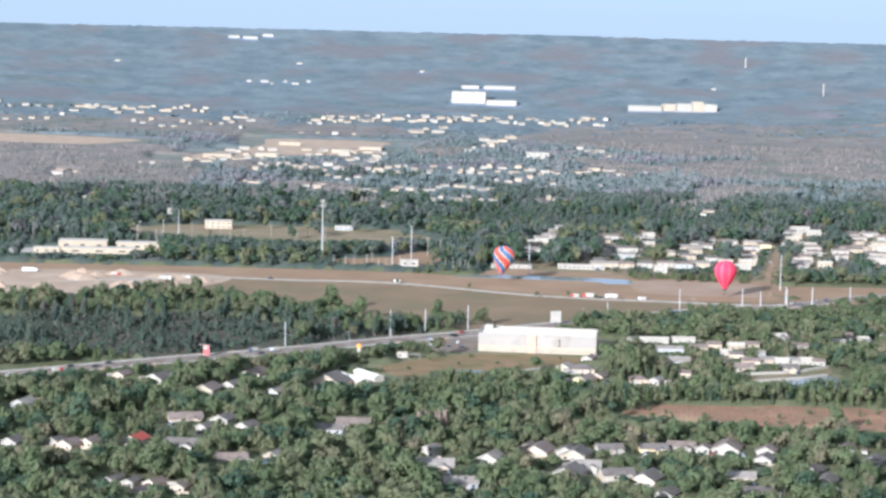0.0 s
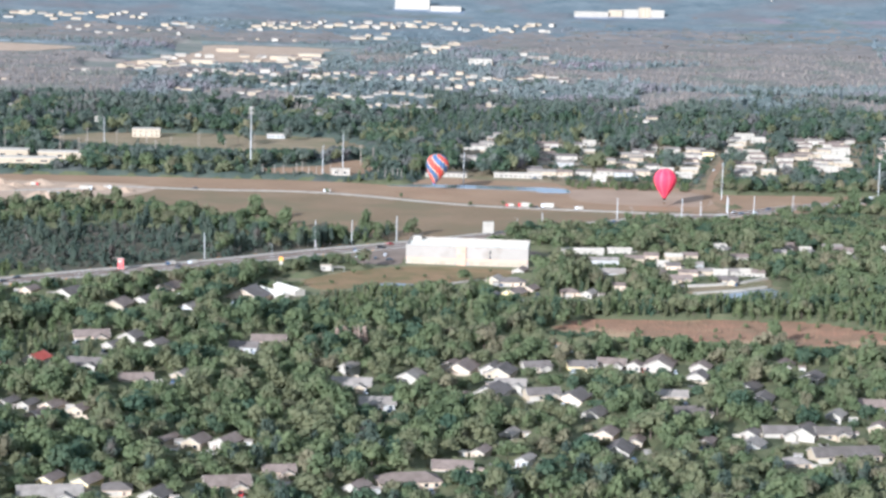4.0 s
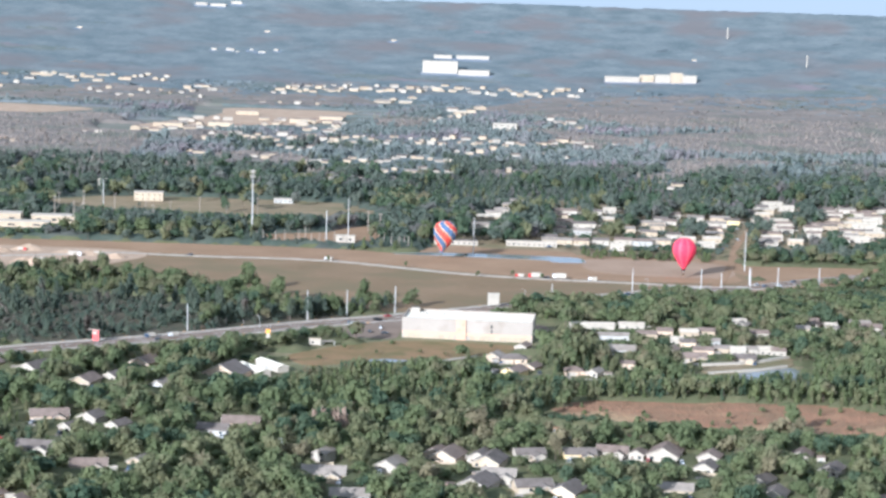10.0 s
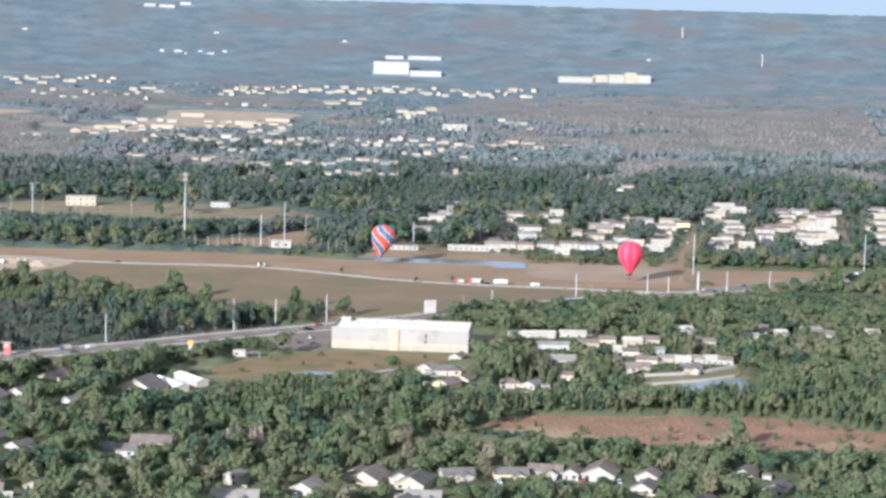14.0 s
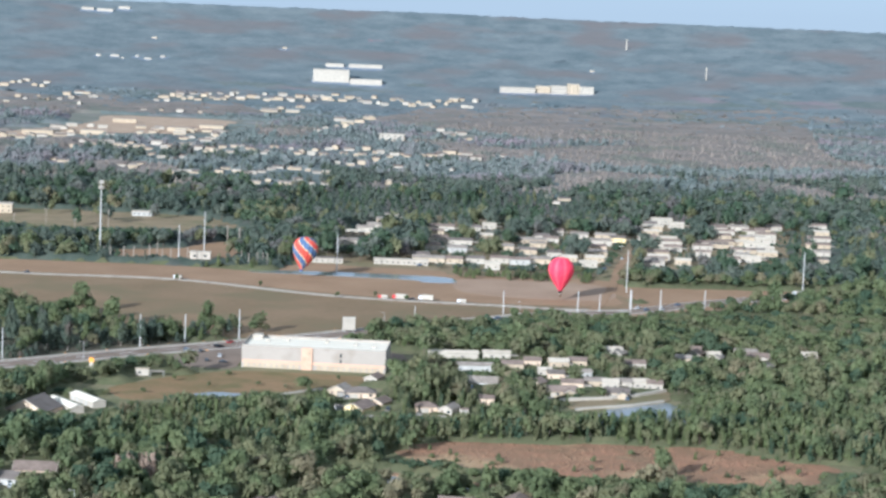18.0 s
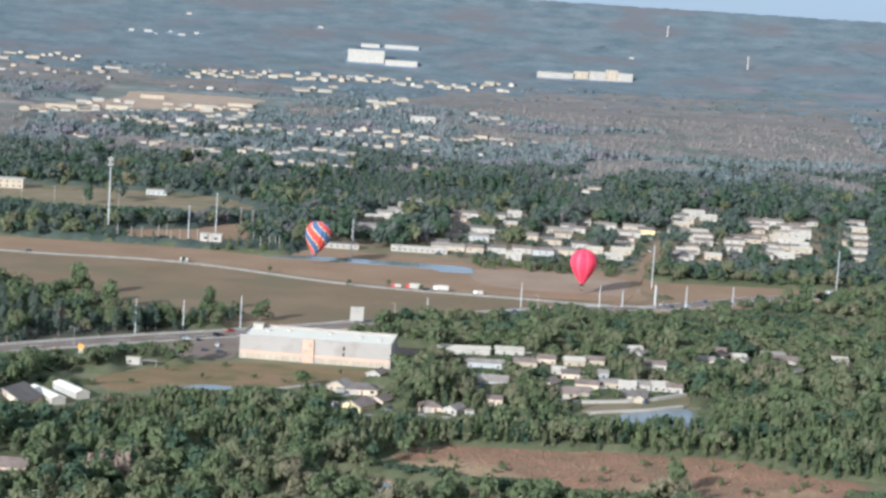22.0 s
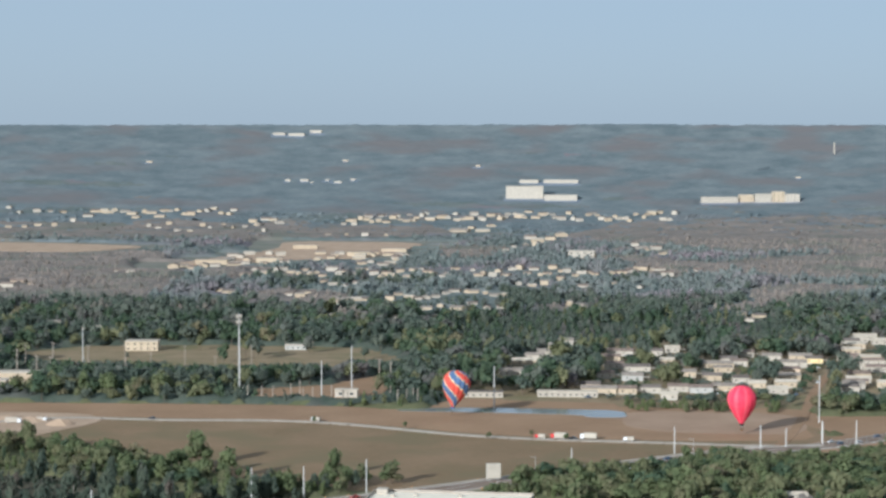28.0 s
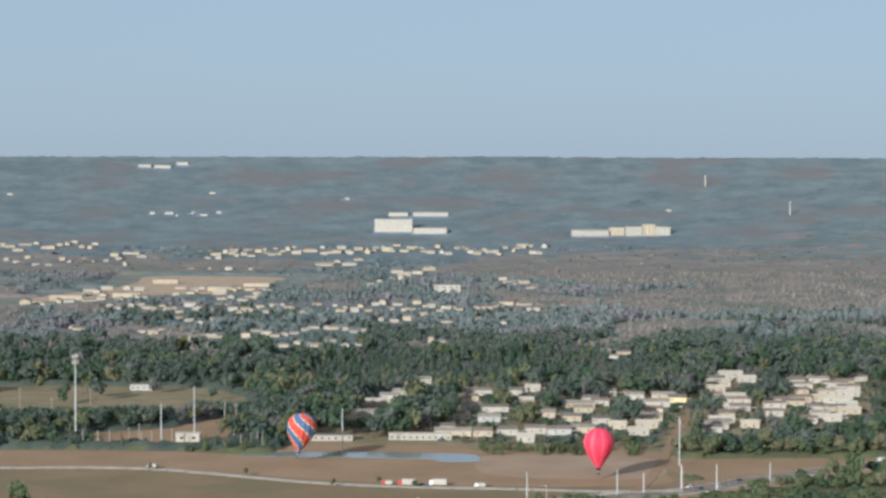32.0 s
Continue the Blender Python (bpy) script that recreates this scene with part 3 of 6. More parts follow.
def mobile_home(x, y, rot=0.0, L=17.0, W=8.5, wall="cream", roof="roof_white", carport=1, hide=0.6):
    e = thing("mobile_home", x, y, rot)
    tagged(e, f"{WALL_WORD[wall]} mobile home with a low {ROOF_WORD[roof]} roof", "mobile home", "homes in the mobile home park")
    part("skirting", box(0, 0, -0.1, L - 0.3, W - 0.3, 0.8), M["grey"], e)
    v, f = gable_walls(L, W, 3.5, 0.38)
    part("wall", ([(a, b, c + 0.65) for a, b, c in v], f), M[wall], e)
    for s in (-1, 1):
        v, f = roof_slab(L, W, 3.5, 0.38, s, 0.35, 0.16)
        part("roof", ([(a, b, c + 0.65) for a, b, c in v], f), M[roof], e)
    for i in range(2):
        s = (i + rng.uniform(0.3, 0.7)) / 2 * L - L / 2
        part("window", box(s, -W / 2 - 0.02, 1.8, 1.1, 0.1, 0.9), M["glass"], e)
    part("window", box(-L / 2 - 0.02, 0, 1.7, 0.1, 1.4, 1.0), M["glass"], e)
    if carport:
        part("carport_roof", box(L / 2 + 2.2, -0.5, 2.6, 4.6, W * 0.8, 0.14), M["roof_white"], e, "white carport roof")
        for dy in (-W * 0.36, W * 0.3):
            part("post", box(L / 2 + 4.2, dy - 0.5, 0, 0.12, 0.12, 2.6), M["white"], e)
    SEEN.append((x, y, L * (0.48 if y > 1500 else 0.4), hide + (0.3 if y > 1500 else 1.0)))
    return e


def far_house(x, y, rot, L, W, wall, roof, h=3.0, name="distant_house"):
    wall = {"tan": "cream", "grey": "white"}.get(wall, wall)
    e = thing(name, x, y, rot)
    tagged(e, f"distant {WALL_WORD[wall]} house with a {ROOF_WORD[roof]} roof in a clearing", "house", "houses far off")
    part("wall", gable_walls(L, W, h, 0.35), M[wall], e)
    part("roof", join(*(roof_slab(L, W, h, 0.35, s, 0.4) for s in (-1, 1))), M[roof], e)
    SEEN.append((x, y, L * 0.55, 0.9))
    return e


house(-126, 1002, -7, 16.4, 9.9, 'white', 'roof_dark', wing=3.7)
house(-150, 1010, 93, 12.3, 9.1, 'white', 'roof_red')
house(-112, 1061, 94, 12.8, 9.5, 'white', 'roof_dark', h=4.2)
house(-119, 1045, -12, 8.3, 7.5, 'white', 'roof_dark')
house(-99, 1051, 76, 10.0, 7.2, 'white', 'roof_dark')
house(-99, 972, 9, 14.9, 8.9, 'cream', 'roof_brown', wing=3.5)
house(-133, 1067, 14, 16.9, 10.2, 'tan', 'roof_brown', wing=4.7)
house(-45, 1064, -1, 16.7, 10.0, 'tan', 'roof_brown')
house(-56, 1048, -10, 13.8, 8.3, 'grey', 'roof_dark')
house(-79, 982, 10, 8.8, 7.5, 'cream', 'roof_grey')
house(-147, 922, 91, 10.0, 5.4, 'white', 'roof_dark')
house(-138, 919, 97, 10.0, 5.4, 'white', 'roof_dark')
house(-131, 902, 5, 7.2, 7.5, 'tan', 'roof_brown')
house(-127, 917, 78, 10.0, 7.3, 'tan', 'roof_brown')
house(-115, 912, 97, 10.0, 7.2, 'cream', 'roof_brown')
house(-61, 861, 93, 11.0, 8.1, 'cream', 'roof_brown')
house(-49, 861, 84, 12.2, 9.0, 'white', 'roof_brown')
house(-73, 864, 77, 10.0, 4.5, 'cream', 'roof_brown')
house(-106, 782, 10, 22.8, 10.5, 'white', 'roof_grey', wing=4.4)
house(-68, 782, 11, 10.3, 7.5, 'white', 'roof_dark')
house(-83, 790, 6, 10.4, 7.5, 'tan', 'roof_dark', 'hip')
house(-44, 800, 12, 16.8, 10.1, 'cream', 'roof_brown', wing=4.6)
house(-95, 799, -2, 8.4, 7.5, 'yellow', 'roof_brown')
house(-109, 801, 12, 7.6, 7.5, 'yellow', 'roof_brown')
house(-26, 819, 11, 12.0, 7.5, 'tan', 'roof_brown', wing=3.3)
house(4, 798, 82, 10.0, 7.1, 'white', 'roof_brown')
house(23, 809, 13, 23.2, 10.5, 'tan', 'roof_brown', 'hip')
house(40, 829, -2, 15.2, 9.1, 'tan', 'roof_brown')
house(-4, 1000, 84, 10.0, 6.8, 'white', 'roof_grey', h=4.5)
house(25, 989, 90, 12.6, 9.3, 'white', 'roof_grey')
house(-2, 970, -3, 17.7, 10.5, 'cream', 'roof_grey', wing=4.2)
house(10, 934, 2, 15.1, 9.1, 'grey', 'roof_grey')
house(49, 1009, 95, 16.3, 12.1, 'tan', 'roof_brown')
house(44, 1013, 12, 10.6, 7.5, 'tan', 'roof_brown')
house(63, 1009, 100, 12.1, 9.0, 'white', 'roof_dark')
house(84, 1017, 14, 12.8, 7.7, 'white', 'roof_dark', wing=5)
house(106, 1020, 5, 13.4, 8.1, 'yellow', 'roof_dark', wing=5)
house(121, 1027, -9, 13.5, 8.1, 'white', 'roof_brown', wing=5)
house(132, 1024, 100, 10.0, 6.5, 'white', 'roof_brown')
house(144, 1026, 103, 17.0, 13.5, 'white', 'roof_brown')
house(163, 1021, 11, 10.8, 7.5, 'white', 'roof_brown')
house(159, 1001, 92, 11.4, 8.5, 'white', 'roof_dark')
house(204, 1029, 96, 12.6, 9.3, 'white', 'roof_brown')
house(213, 1004, 82, 11.6, 8.6, 'white', 'roof_dark')
house(67, 1002, 99, 15.5, 11.5, 'cream', 'roof_dark')
house(61, 960, 92, 16.9, 12.5, 'white', 'roof_dark')
house(70, 977, -6, 13.8, 8.3, 'white', 'roof_grey', wing=4.7)
house(83, 959, 14, 15.1, 9.0, 'cream', 'roof_dark', wing=4.6)
house(97, 952, 87, 15.5, 11.5, 'tan', 'roof_dark')
house(103, 921, 80, 11.7, 8.7, 'white', 'roof_dark')
house(141, 960, -6, 14.2, 8.5, 'cream', 'roof_grey')
house(145, 927, 10, 17.1, 10.3, 'tan', 'roof_dark', wing=4.2)
house(179, 979, 77, 11.9, 8.8, 'white', 'roof_dark')
house(181, 956, 96, 13.0, 9.6, 'white', 'roof_dark')
house(228, 948, -5, 15.3, 9.2, 'tan', 'roof_brown')
house(107, 860, 103, 14.6, 10.8, 'white', 'roof_dark')
house(105, 887, 90, 10.7, 7.9, 'tan', 'roof_brown')
house(116, 875, 104, 10.0, 5.5, 'cream', 'roof_brown')
house(163, 873, -5, 10.2, 7.5, 'grey', 'roof_grey')
house(166, 893, 78, 10.0, 6.2, 'white', 'roof_dark')
house(178, 896, 3, 14.3, 8.6, 'white', 'roof_dark', wing=3.4)
house(189, 896, 87, 14.1, 10.5, 'white', 'roof_dark')
house(200, 896, 3, 14.4, 8.6, 'cream', 'roof_dark', wing=3.1)
house(198, 861, 10, 27.7, 10.5, 'cream', 'roof_dark', wing=4.9)
house(175, 846, 11, 11.3, 7.5, 'cream', 'roof_grey', 'hip')
house(208, 927, -3, 8.4, 7.5, 'white', 'roof_grey')
house(65, 884, 89, 10.0, 5.5, 'white', 'roof_grey')
house(52, 854, 91, 10.0, 5.3, 'cream', 'roof_brown')
house(69, 843, 4, 5.7, 7.5, 'grey', 'roof_grey')
house(145, 877, 93, 10.0, 5.6, 'cream', 'roof_brown')
house(223, 907, 2, 9.7, 7.5, 'cream', 'roof_brown')
house(-222, 1096, 93, 14.1, 10.4, 'grey', 'roof_grey')
house(-208, 998, 12, 10.1, 7.5, 'white', 'roof_dark')
house(-187, 1001, 90, 10.6, 7.9, 'white', 'roof_dark')
house(-180, 995, -2, 11.2, 7.5, 'tan', 'roof_brown')
house(-171, 1002, 96, 10.6, 7.8, 'tan', 'roof_brown')
house(-162, 1183, 83, 15.0, 11.1, 'white', 'roof_dark')
house(-153, 1191, -6, 7.9, 7.5, 'white', 'roof_grey')
house(-131, 1152, 103, 15.4, 11.4, 'cream', 'roof_brown')
house(-119, 1166, 1, 9.7, 7.5, 'white', 'roof_dark')
house(-109, 1208, 91, 15.2, 11.3, 'tan', 'roof_brown')
house(-93, 1148, -14, 9.5, 7.5, 'grey', 'roof_grey')
house(-185, 1190, 88, 10.0, 7.3, 'tan', 'roof_brown')
house(-64, 1185, 92, 17.0, 19.5, 'tan', 'roof_dark')
house(84, 1212, 77, 13.8, 10.2, 'yellow', 'roof_brown')
house(85, 1250, 3, 14.2, 8.5, 'tan', 'roof_dark', 'hip')
house(92, 1290, 4, 8.0, 7.5, 'white', 'roof_brown')
house(94, 1226, 78, 10.1, 7.5, 'tan', 'roof_brown')
house(116, 1219, 4, 9.8, 7.5, 'tan', 'roof_brown', 'hip')
house(127, 1216, -1, 7.5, 7.5, 'white', 'roof_grey')
house(75, 1255, 5, 10.1, 7.5, 'cream', 'roof_grey')
house(147, 1289, -4, 15.3, 9.2, 'grey', 'roof_grey')
house(185, 1271, 7, 15.2, 9.1, 'cream', 'roof_brown', wing=3.1)
house(214, 1272, -7, 12.2, 7.5, 'cream', 'roof_dark', wing=4.2)
house(308, 1394, -5, 14.3, 8.6, 'white', 'roof_brown', wing=3.6)
house(274, 1398, -4, 11.6, 7.5, 'white', 'roof_brown')
house(285, 1388, 3, 6.8, 7.5, 'white', 'roof_grey')
house(229, 1391, -5, 10.8, 7.5, 'white', 'roof_grey')
house(175, 1292, -8, 9.2, 7.5, 'tan', 'roof_brown')
house(308, 1362, -7, 8.0, 7.5, 'cream', 'roof_grey')
mobile_home(138, 1788, -3, 24.0, 8.5, 'cream', 'roof_grey', 0)
mobile_home(133, 1810, -4, 13.2, 8.5, 'tan', 'roof_dark', 1)
mobile_home(157, 1789, -2, 13.0, 8.5, 'cream', 'roof_brown', 1)
mobile_home(144, 1872, 4, 12.1, 8.5, 'white', 'roof_brown', 1)
mobile_home(151, 1929, 2, 14.3, 8.5, 'white', 'roof_brown', 0)
mobile_home(150, 1975, -0, 14.7, 8.5, 'cream', 'roof_brown', 0)
mobile_home(158, 2013, -5, 21.2, 8.5, 'white', 'roof_brown', 1)
mobile_home(167, 1912, 3, 20.8, 8.5, 'white', 'roof_dark', 1)
mobile_home(163, 1860, -2, 15.2, 8.5, 'grey', 'roof_grey', 1)
mobile_home(173, 1795, 1, 13.8, 8.5, 'white', 'roof_dark', 1)
mobile_home(192, 1802, -2, 13.9, 8.5, 'white', 'roof_brown', 1)
mobile_home(207, 1797, 1, 15.4, 8.5, 'grey', 'roof_brown', 1)
mobile_home(202, 1882, -1, 13.8, 8.5, 'cream', 'roof_grey', 1)
mobile_home(219, 1863, -5, 13.7, 8.5, 'cream', 'roof_dark', 0)
mobile_home(223, 1806, -1, 15.5, 8.5, 'cream', 'roof_grey', 1)
mobile_home(228, 1935, 2, 23.7, 8.5, 'cream', 'roof_grey', 0)
mobile_home(238, 1851, 5, 11.0, 8.5, 'white', 'roof_dark', 1)
mobile_home(247, 1822, -3, 11.8, 8.5, 'cream', 'roof_white', 0)
mobile_home(258, 1793, 5, 13.1, 8.5, 'white', 'roof_white', 0)
mobile_home(273, 1988, -5, 14.9, 8.5, 'white', 'roof_grey', 0)
mobile_home(283, 1946, -3, 24.0, 8.5, 'white', 'roof_grey', 0)
mobile_home(295, 1989, -5, 17.5, 8.5, 'cream', 'roof_grey', 1)
mobile_home(279, 1904, 0, 12.5, 8.5, 'tan', 'roof_brown', 0)
mobile_home(273, 1866, 0, 16.2, 8.5, 'cream', 'roof_grey', 1)
mobile_home(267, 1828, 4, 14.2, 8.5, 'cream', 'roof_white', 1)
mobile_home(303, 1970, -2, 13.0, 8.5, 'yellow', 'roof_dark', 1)
mobile_home(331, 1991, 3, 15.8, 8.5, 'white', 'roof_brown', 1)
mobile_home(347, 1983, -4, 15.8, 8.5, 'cream', 'roof_white', 1)
mobile_home(324, 1880, 3, 16.4, 8.5, 'cream', 'roof_brown', 0)
mobile_home(313, 1825, -5, 15.8, 8.5, 'white', 'roof_grey', 0)
mobile_home(342, 1920, -1, 14.3, 8.5, 'white', 'roof_brown', 1)
mobile_home(348, 2100, 1, 14.1, 8.5, 'white', 'roof_dark', 1)
mobile_home(365, 2137, -0, 19.2, 8.5, 'white', 'roof_white', 0)
mobile_home(373, 2103, 3, 14.1, 8.5, 'white', 'roof_white', 1)
mobile_home(192, 1955, -4, 11.0, 8.5, 'cream', 'roof_white', 0)
mobile_home(186, 2014, -4, 11.0, 8.5, 'white', 'roof_dark', 1)
mobile_home(200, 2038, -3, 11.7, 8.5, 'white', 'roof_white', 1)
mobile_home(239, 1968, 1, 12.9, 8.5, 'white', 'roof_dark', 1)
mobile_home(256, 2010, -2, 11.0, 8.5, 'white', 'roof_brown', 1)
mobile_home(184, 1762, -4, 11.2, 8.5, 'white', 'roof_white', 0)
mobile_home(86, 1945, -1, 21.2, 8.5, 'cream', 'roof_white', 0)
mobile_home(92, 1981, -5, 14.7, 8.5, 'white', 'roof_grey', 0)
mobile_home(100, 2007, 3, 13.2, 8.5, 'white', 'roof_grey', 0)
mobile_home(109, 2050, -5, 13.6, 8.5, 'cream', 'roof_grey', 1)
mobile_home(116, 2088, 1, 12.0, 8.5, 'white', 'roof_grey', 1)
mobile_home(77, 1882, 5, 17.9, 8.5, 'white', 'roof_grey', 1)
mobile_home(397, 1918, -3, 15.4, 7.0, 'white', 'roof_brown', 1)
mobile_home(385, 1951, 1, 15.7, 7.0, 'cream', 'roof_dark', 1)
mobile_home(338, 1926, -4, 13.5, 7.0, 'white', 'roof_white', 0)
mobile_home(316, 1836, -1, 17.1, 7.0, 'cream', 'roof_brown', 0)
mobile_home(308, 1807, -2, 12.6, 7.0, 'white', 'roof_dark', 0)
mobile_home(369, 1936, 4, 15.5, 7.0, 'white', 'roof_brown', 0)
mobile_home(409, 2059, 2, 17.6, 7.0, 'white', 'roof_brown', 0)
mobile_home(437, 2068, -4, 19.8, 7.0, 'white', 'roof_brown', 0)
mobile_home(425, 2015, -0, 21.1, 7.0, 'cream', 'roof_grey', 0)
mobile_home(420, 1967, -5, 21.4, 7.0, 'white', 'roof_white', 0)
mobile_home(408, 1918, 2, 18.1, 7.0, 'cream', 'roof_dark', 1)
mobile_home(394, 1865, -5, 19.3, 7.0, 'white', 'roof_white', 1)
mobile_home(411, 2104, -4, 15.1, 7.0, 'white', 'roof_dark', 0)
mobile_home(432, 2133, 5, 11.0, 7.0, 'white', 'roof_brown', 1)
mobile_home(509, 2137, -4, 17.5, 7.0, 'white', 'roof_brown', 0)
mobile_home(497, 2080, 2, 20.0, 7.0, 'cream', 'roof_white', 0)
mobile_home(486, 2027, -4, 20.4, 7.0, 'white', 'roof_brown', 1)
mobile_home(474, 1976, -2, 20.7, 7.0, 'cream', 'roof_brown', 1)
mobile_home(461, 1921, -4, 21.0, 7.0, 'white', 'roof_grey', 0)
mobile_home(449, 1868, -0, 17.7, 7.0, 'cream', 'roof_dark', 1)
mobile_home(377, 1854, 1, 15.6, 7.0, 'white', 'roof_brown', 0)
mobile_home(463, 2112, 5, 15.2, 7.0, 'white', 'roof_dark', 0)
mobile_home(136, 1366, 5, 27.0, 6, 'white', 'roof_white', 0)
mobile_home(160, 1371, 2, 15.1, 6, 'white', 'roof_white', 1)
mobile_home(145, 1329, 2, 20.3, 7, 'grey', 'roof_grey', 0)
mobile_home(166, 1338, 2, 11.7, 8, 'cream', 'roof_brown', 0)
mobile_home(178, 1351, -0, 8.9, 8, 'tan', 'roof_brown', 0)
mobile_home(192, 1350, 4, 10.7, 8, 'cream', 'roof_white', 1)
mobile_home(203, 1355, -4, 10.2, 8, 'cream', 'roof_brown', 0)
mobile_home(227, 1395, 4, 10.5, 8, 'white', 'roof_white', 0)
mobile_home(233, 1353, -1, 13.2, 8, 'white', 'roof_brown', 0)
mobile_home(193, 1288, -3, 11.2, 8, 'tan', 'roof_brown', 1)
mobile_home(205, 1295, -3, 10.2, 8, 'cream', 'roof_grey', 0)
mobile_home(213, 1292, -2, 8.5, 8, 'white', 'roof_white', 1)
mobile_home(220, 1295, 2, 8.5, 8, 'white', 'roof_grey', 0)
mobile_home(229, 1296, -2, 8.5, 8, 'white', 'roof_white', 0)
mobile_home(236, 1293, -1, 7.9, 8, 'white', 'roof_brown', 0)
mobile_home(187, 1313, 1, 8.6, 8, 'tan', 'roof_dark', 1)
mobile_home(274, 1406, -3, 9.4, 8, 'cream', 'roof_brown', 1)
mobile_home(284, 1392, -0, 7.0, 6, 'white', 'roof_white', 0)
mobile_home(262, 1375, -3, 12.2, 8, 'cream', 'roof_grey', 0)
mobile_home(304, 1403, -2, 12.6, 8, 'white', 'roof_grey', 0)
mobile_home(339, 1399, -4, 9.5, 8, 'white', 'roof_white', 0)
mobile_home(146, 1237, -0, 7.0, 7, 'tan', 'roof_brown', 0)
mobile_home(182, 1322, -0, 7.0, 6, 'white', 'roof_white', 0)
mobile_home(203, 1320, 3, 7.0, 6, 'grey', 'roof_grey', 0)
far_house(-799, 3762, 9, 10, 6, 'tan', 'roof_grey', 3.0)
far_house(-773, 3769, -10, 9, 6, 'tan', 'roof_dark', 3.0)
far_house(-756, 3792, -10, 13, 8, 'cream', 'roof_grey', 3.4)
far_house(-730, 3792, 17, 9, 6, 'cream', 'roof_brown', 5.5)
far_house(-714, 3858, -5, 9, 6, 'grey', 'roof_white', 5.5)
far_house(-255, 3624, 15, 9, 6, 'grey', 'roof_brown', 3.0)
far_house(-226, 3623, 98, 10, 6, 'tan', 'roof_dark', 3.4)
far_house(-194, 3600, -9, 11, 7, 'grey', 'roof_grey', 5.5)
far_house(-162, 3611, 82, 9, 6, 'cream', 'roof_white', 3.0)
far_house(32, 3241, 17, 10, 6, 'white', 'roof_brown', 5.5)
far_house(42, 3327, 92, 12, 8, 'grey', 'roof_brown', 3.4)
far_house(58, 3376, 100, 13, 8, 'cream', 'roof_white', 3.4)
far_house(74, 3378, 72, 15, 9, 'cream', 'roof_grey', 5.5)
far_house(-154, 2701, 2, 9, 6, 'cream', 'roof_brown', 3.0)
far_house(-140, 2662, 16, 9, 6, 'grey', 'roof_white', 3.0)
far_house(-124, 2642, 75, 12, 7, 'grey', 'roof_brown', 3.0)
far_house(-115, 2681, -5, 11, 7, 'white', 'roof_brown', 3.4)
far_house(64, 2678, 95, 9, 6, 'grey', 'roof_white', 3.4)
far_house(79, 2658, 5, 9, 6, 'tan', 'roof_white', 3.0)
far_house(92, 2683, 1, 9, 6, 'tan', 'roof_grey', 5.5)
far_house(110, 2739, -14, 9, 6, 'tan', 'roof_brown', 5.5)
far_house(-123, 2894, -0, 9, 6, 'cream', 'roof_dark', 3.4)
far_house(-108, 2811, 4, 11, 7, 'grey', 'roof_brown', 5.5)
far_house(-96, 2776, 78, 9, 6, 'tan', 'roof_grey', 3.4)
far_house(-93, 2802, 8, 11, 7, 'tan', 'roof_brown', 5.5)
far_house(-86, 2795, -19, 9, 6, 'tan', 'roof_white', 3.4)
far_house(-80, 2843, 14, 9, 6, 'cream', 'roof_dark', 5.5)
far_house(-67, 2782, -5, 9, 6, 'cream', 'roof_grey', 3.0)
far_house(-67, 2881, -19, 9, 6, 'cream', 'roof_grey', 3.4)
far_house(-58, 2895, 86, 9, 6, 'grey', 'roof_brown', 3.0)
far_house(-48, 2854, -11, 12, 7, 'tan', 'roof_brown', 3.0)
far_house(-39, 2826, 72, 9, 6, 'cream', 'roof_dark', 3.4)
far_house(-25, 2787, -19, 9, 6, 'grey', 'roof_dark', 3.4)
far_house(-22, 2821, -20, 9, 6, 'grey', 'roof_brown', 3.0)
far_house(-18, 2902, 16, 10, 6, 'tan', 'roof_brown', 3.4)
far_house(-1, 2794, 82, 9, 6, 'grey', 'roof_brown', 3.0)
far_house(4, 2885, 92, 9, 6, 'grey', 'roof_brown', 3.0)
far_house(15, 2803, -6, 11, 7, 'cream', 'roof_brown', 3.4)
far_house(20, 2813, 77, 9, 6, 'tan', 'roof_grey', 5.5)
far_house(31, 2794, 10, 9, 6, 'white', 'roof_white', 5.5)
far_house(36, 2872, 72, 11, 7, 'tan', 'roof_brown', 3.4)
far_house(46, 2804, -20, 12, 7, 'tan', 'roof_brown', 3.4)
far_house(52, 2899, -10, 10, 6, 'grey', 'roof_white', 3.0)
far_house(60, 2913, 79, 12, 8, 'cream', 'roof_brown', 5.5)
far_house(71, 2839, -12, 9, 6, 'cream', 'roof_brown', 3.0)
far_house(78, 2901, -12, 12, 7, 'white', 'roof_brown', 3.4)
far_house(86, 2813, 89, 9, 6, 'tan', 'roof_white', 3.4)
far_house(94, 2835, 18, 9, 6, 'tan', 'roof_brown', 3.0)
far_house(100, 2917, -6, 10, 6, 'tan', 'roof_brown', 5.5)
far_house(111, 2873, 1, 9, 6, 'cream', 'roof_brown', 3.4)
far_house(117, 2863, 10, 9, 6, 'grey', 'roof_grey', 5.5)
far_house(127, 2805, 108, 9, 6, 'tan', 'roof_brown', 3.4)
far_house(135, 2847, -19, 12, 7, 'white', 'roof_white', 3.0)
far_house(142, 2857, 10, 9, 6, 'tan', 'roof_brown', 3.0)
far_house(150, 2829, -16, 9, 6, 'tan', 'roof_brown', 3.0)
far_house(170, 2847, 85, 11, 7, 'cream', 'roof_grey', 3.4)
far_house(181, 2854, -6, 14, 8, 'cream', 'roof_brown', 3.4)
far_house(193, 2874, 107, 16, 10, 'white', 'roof_brown', 3.0)
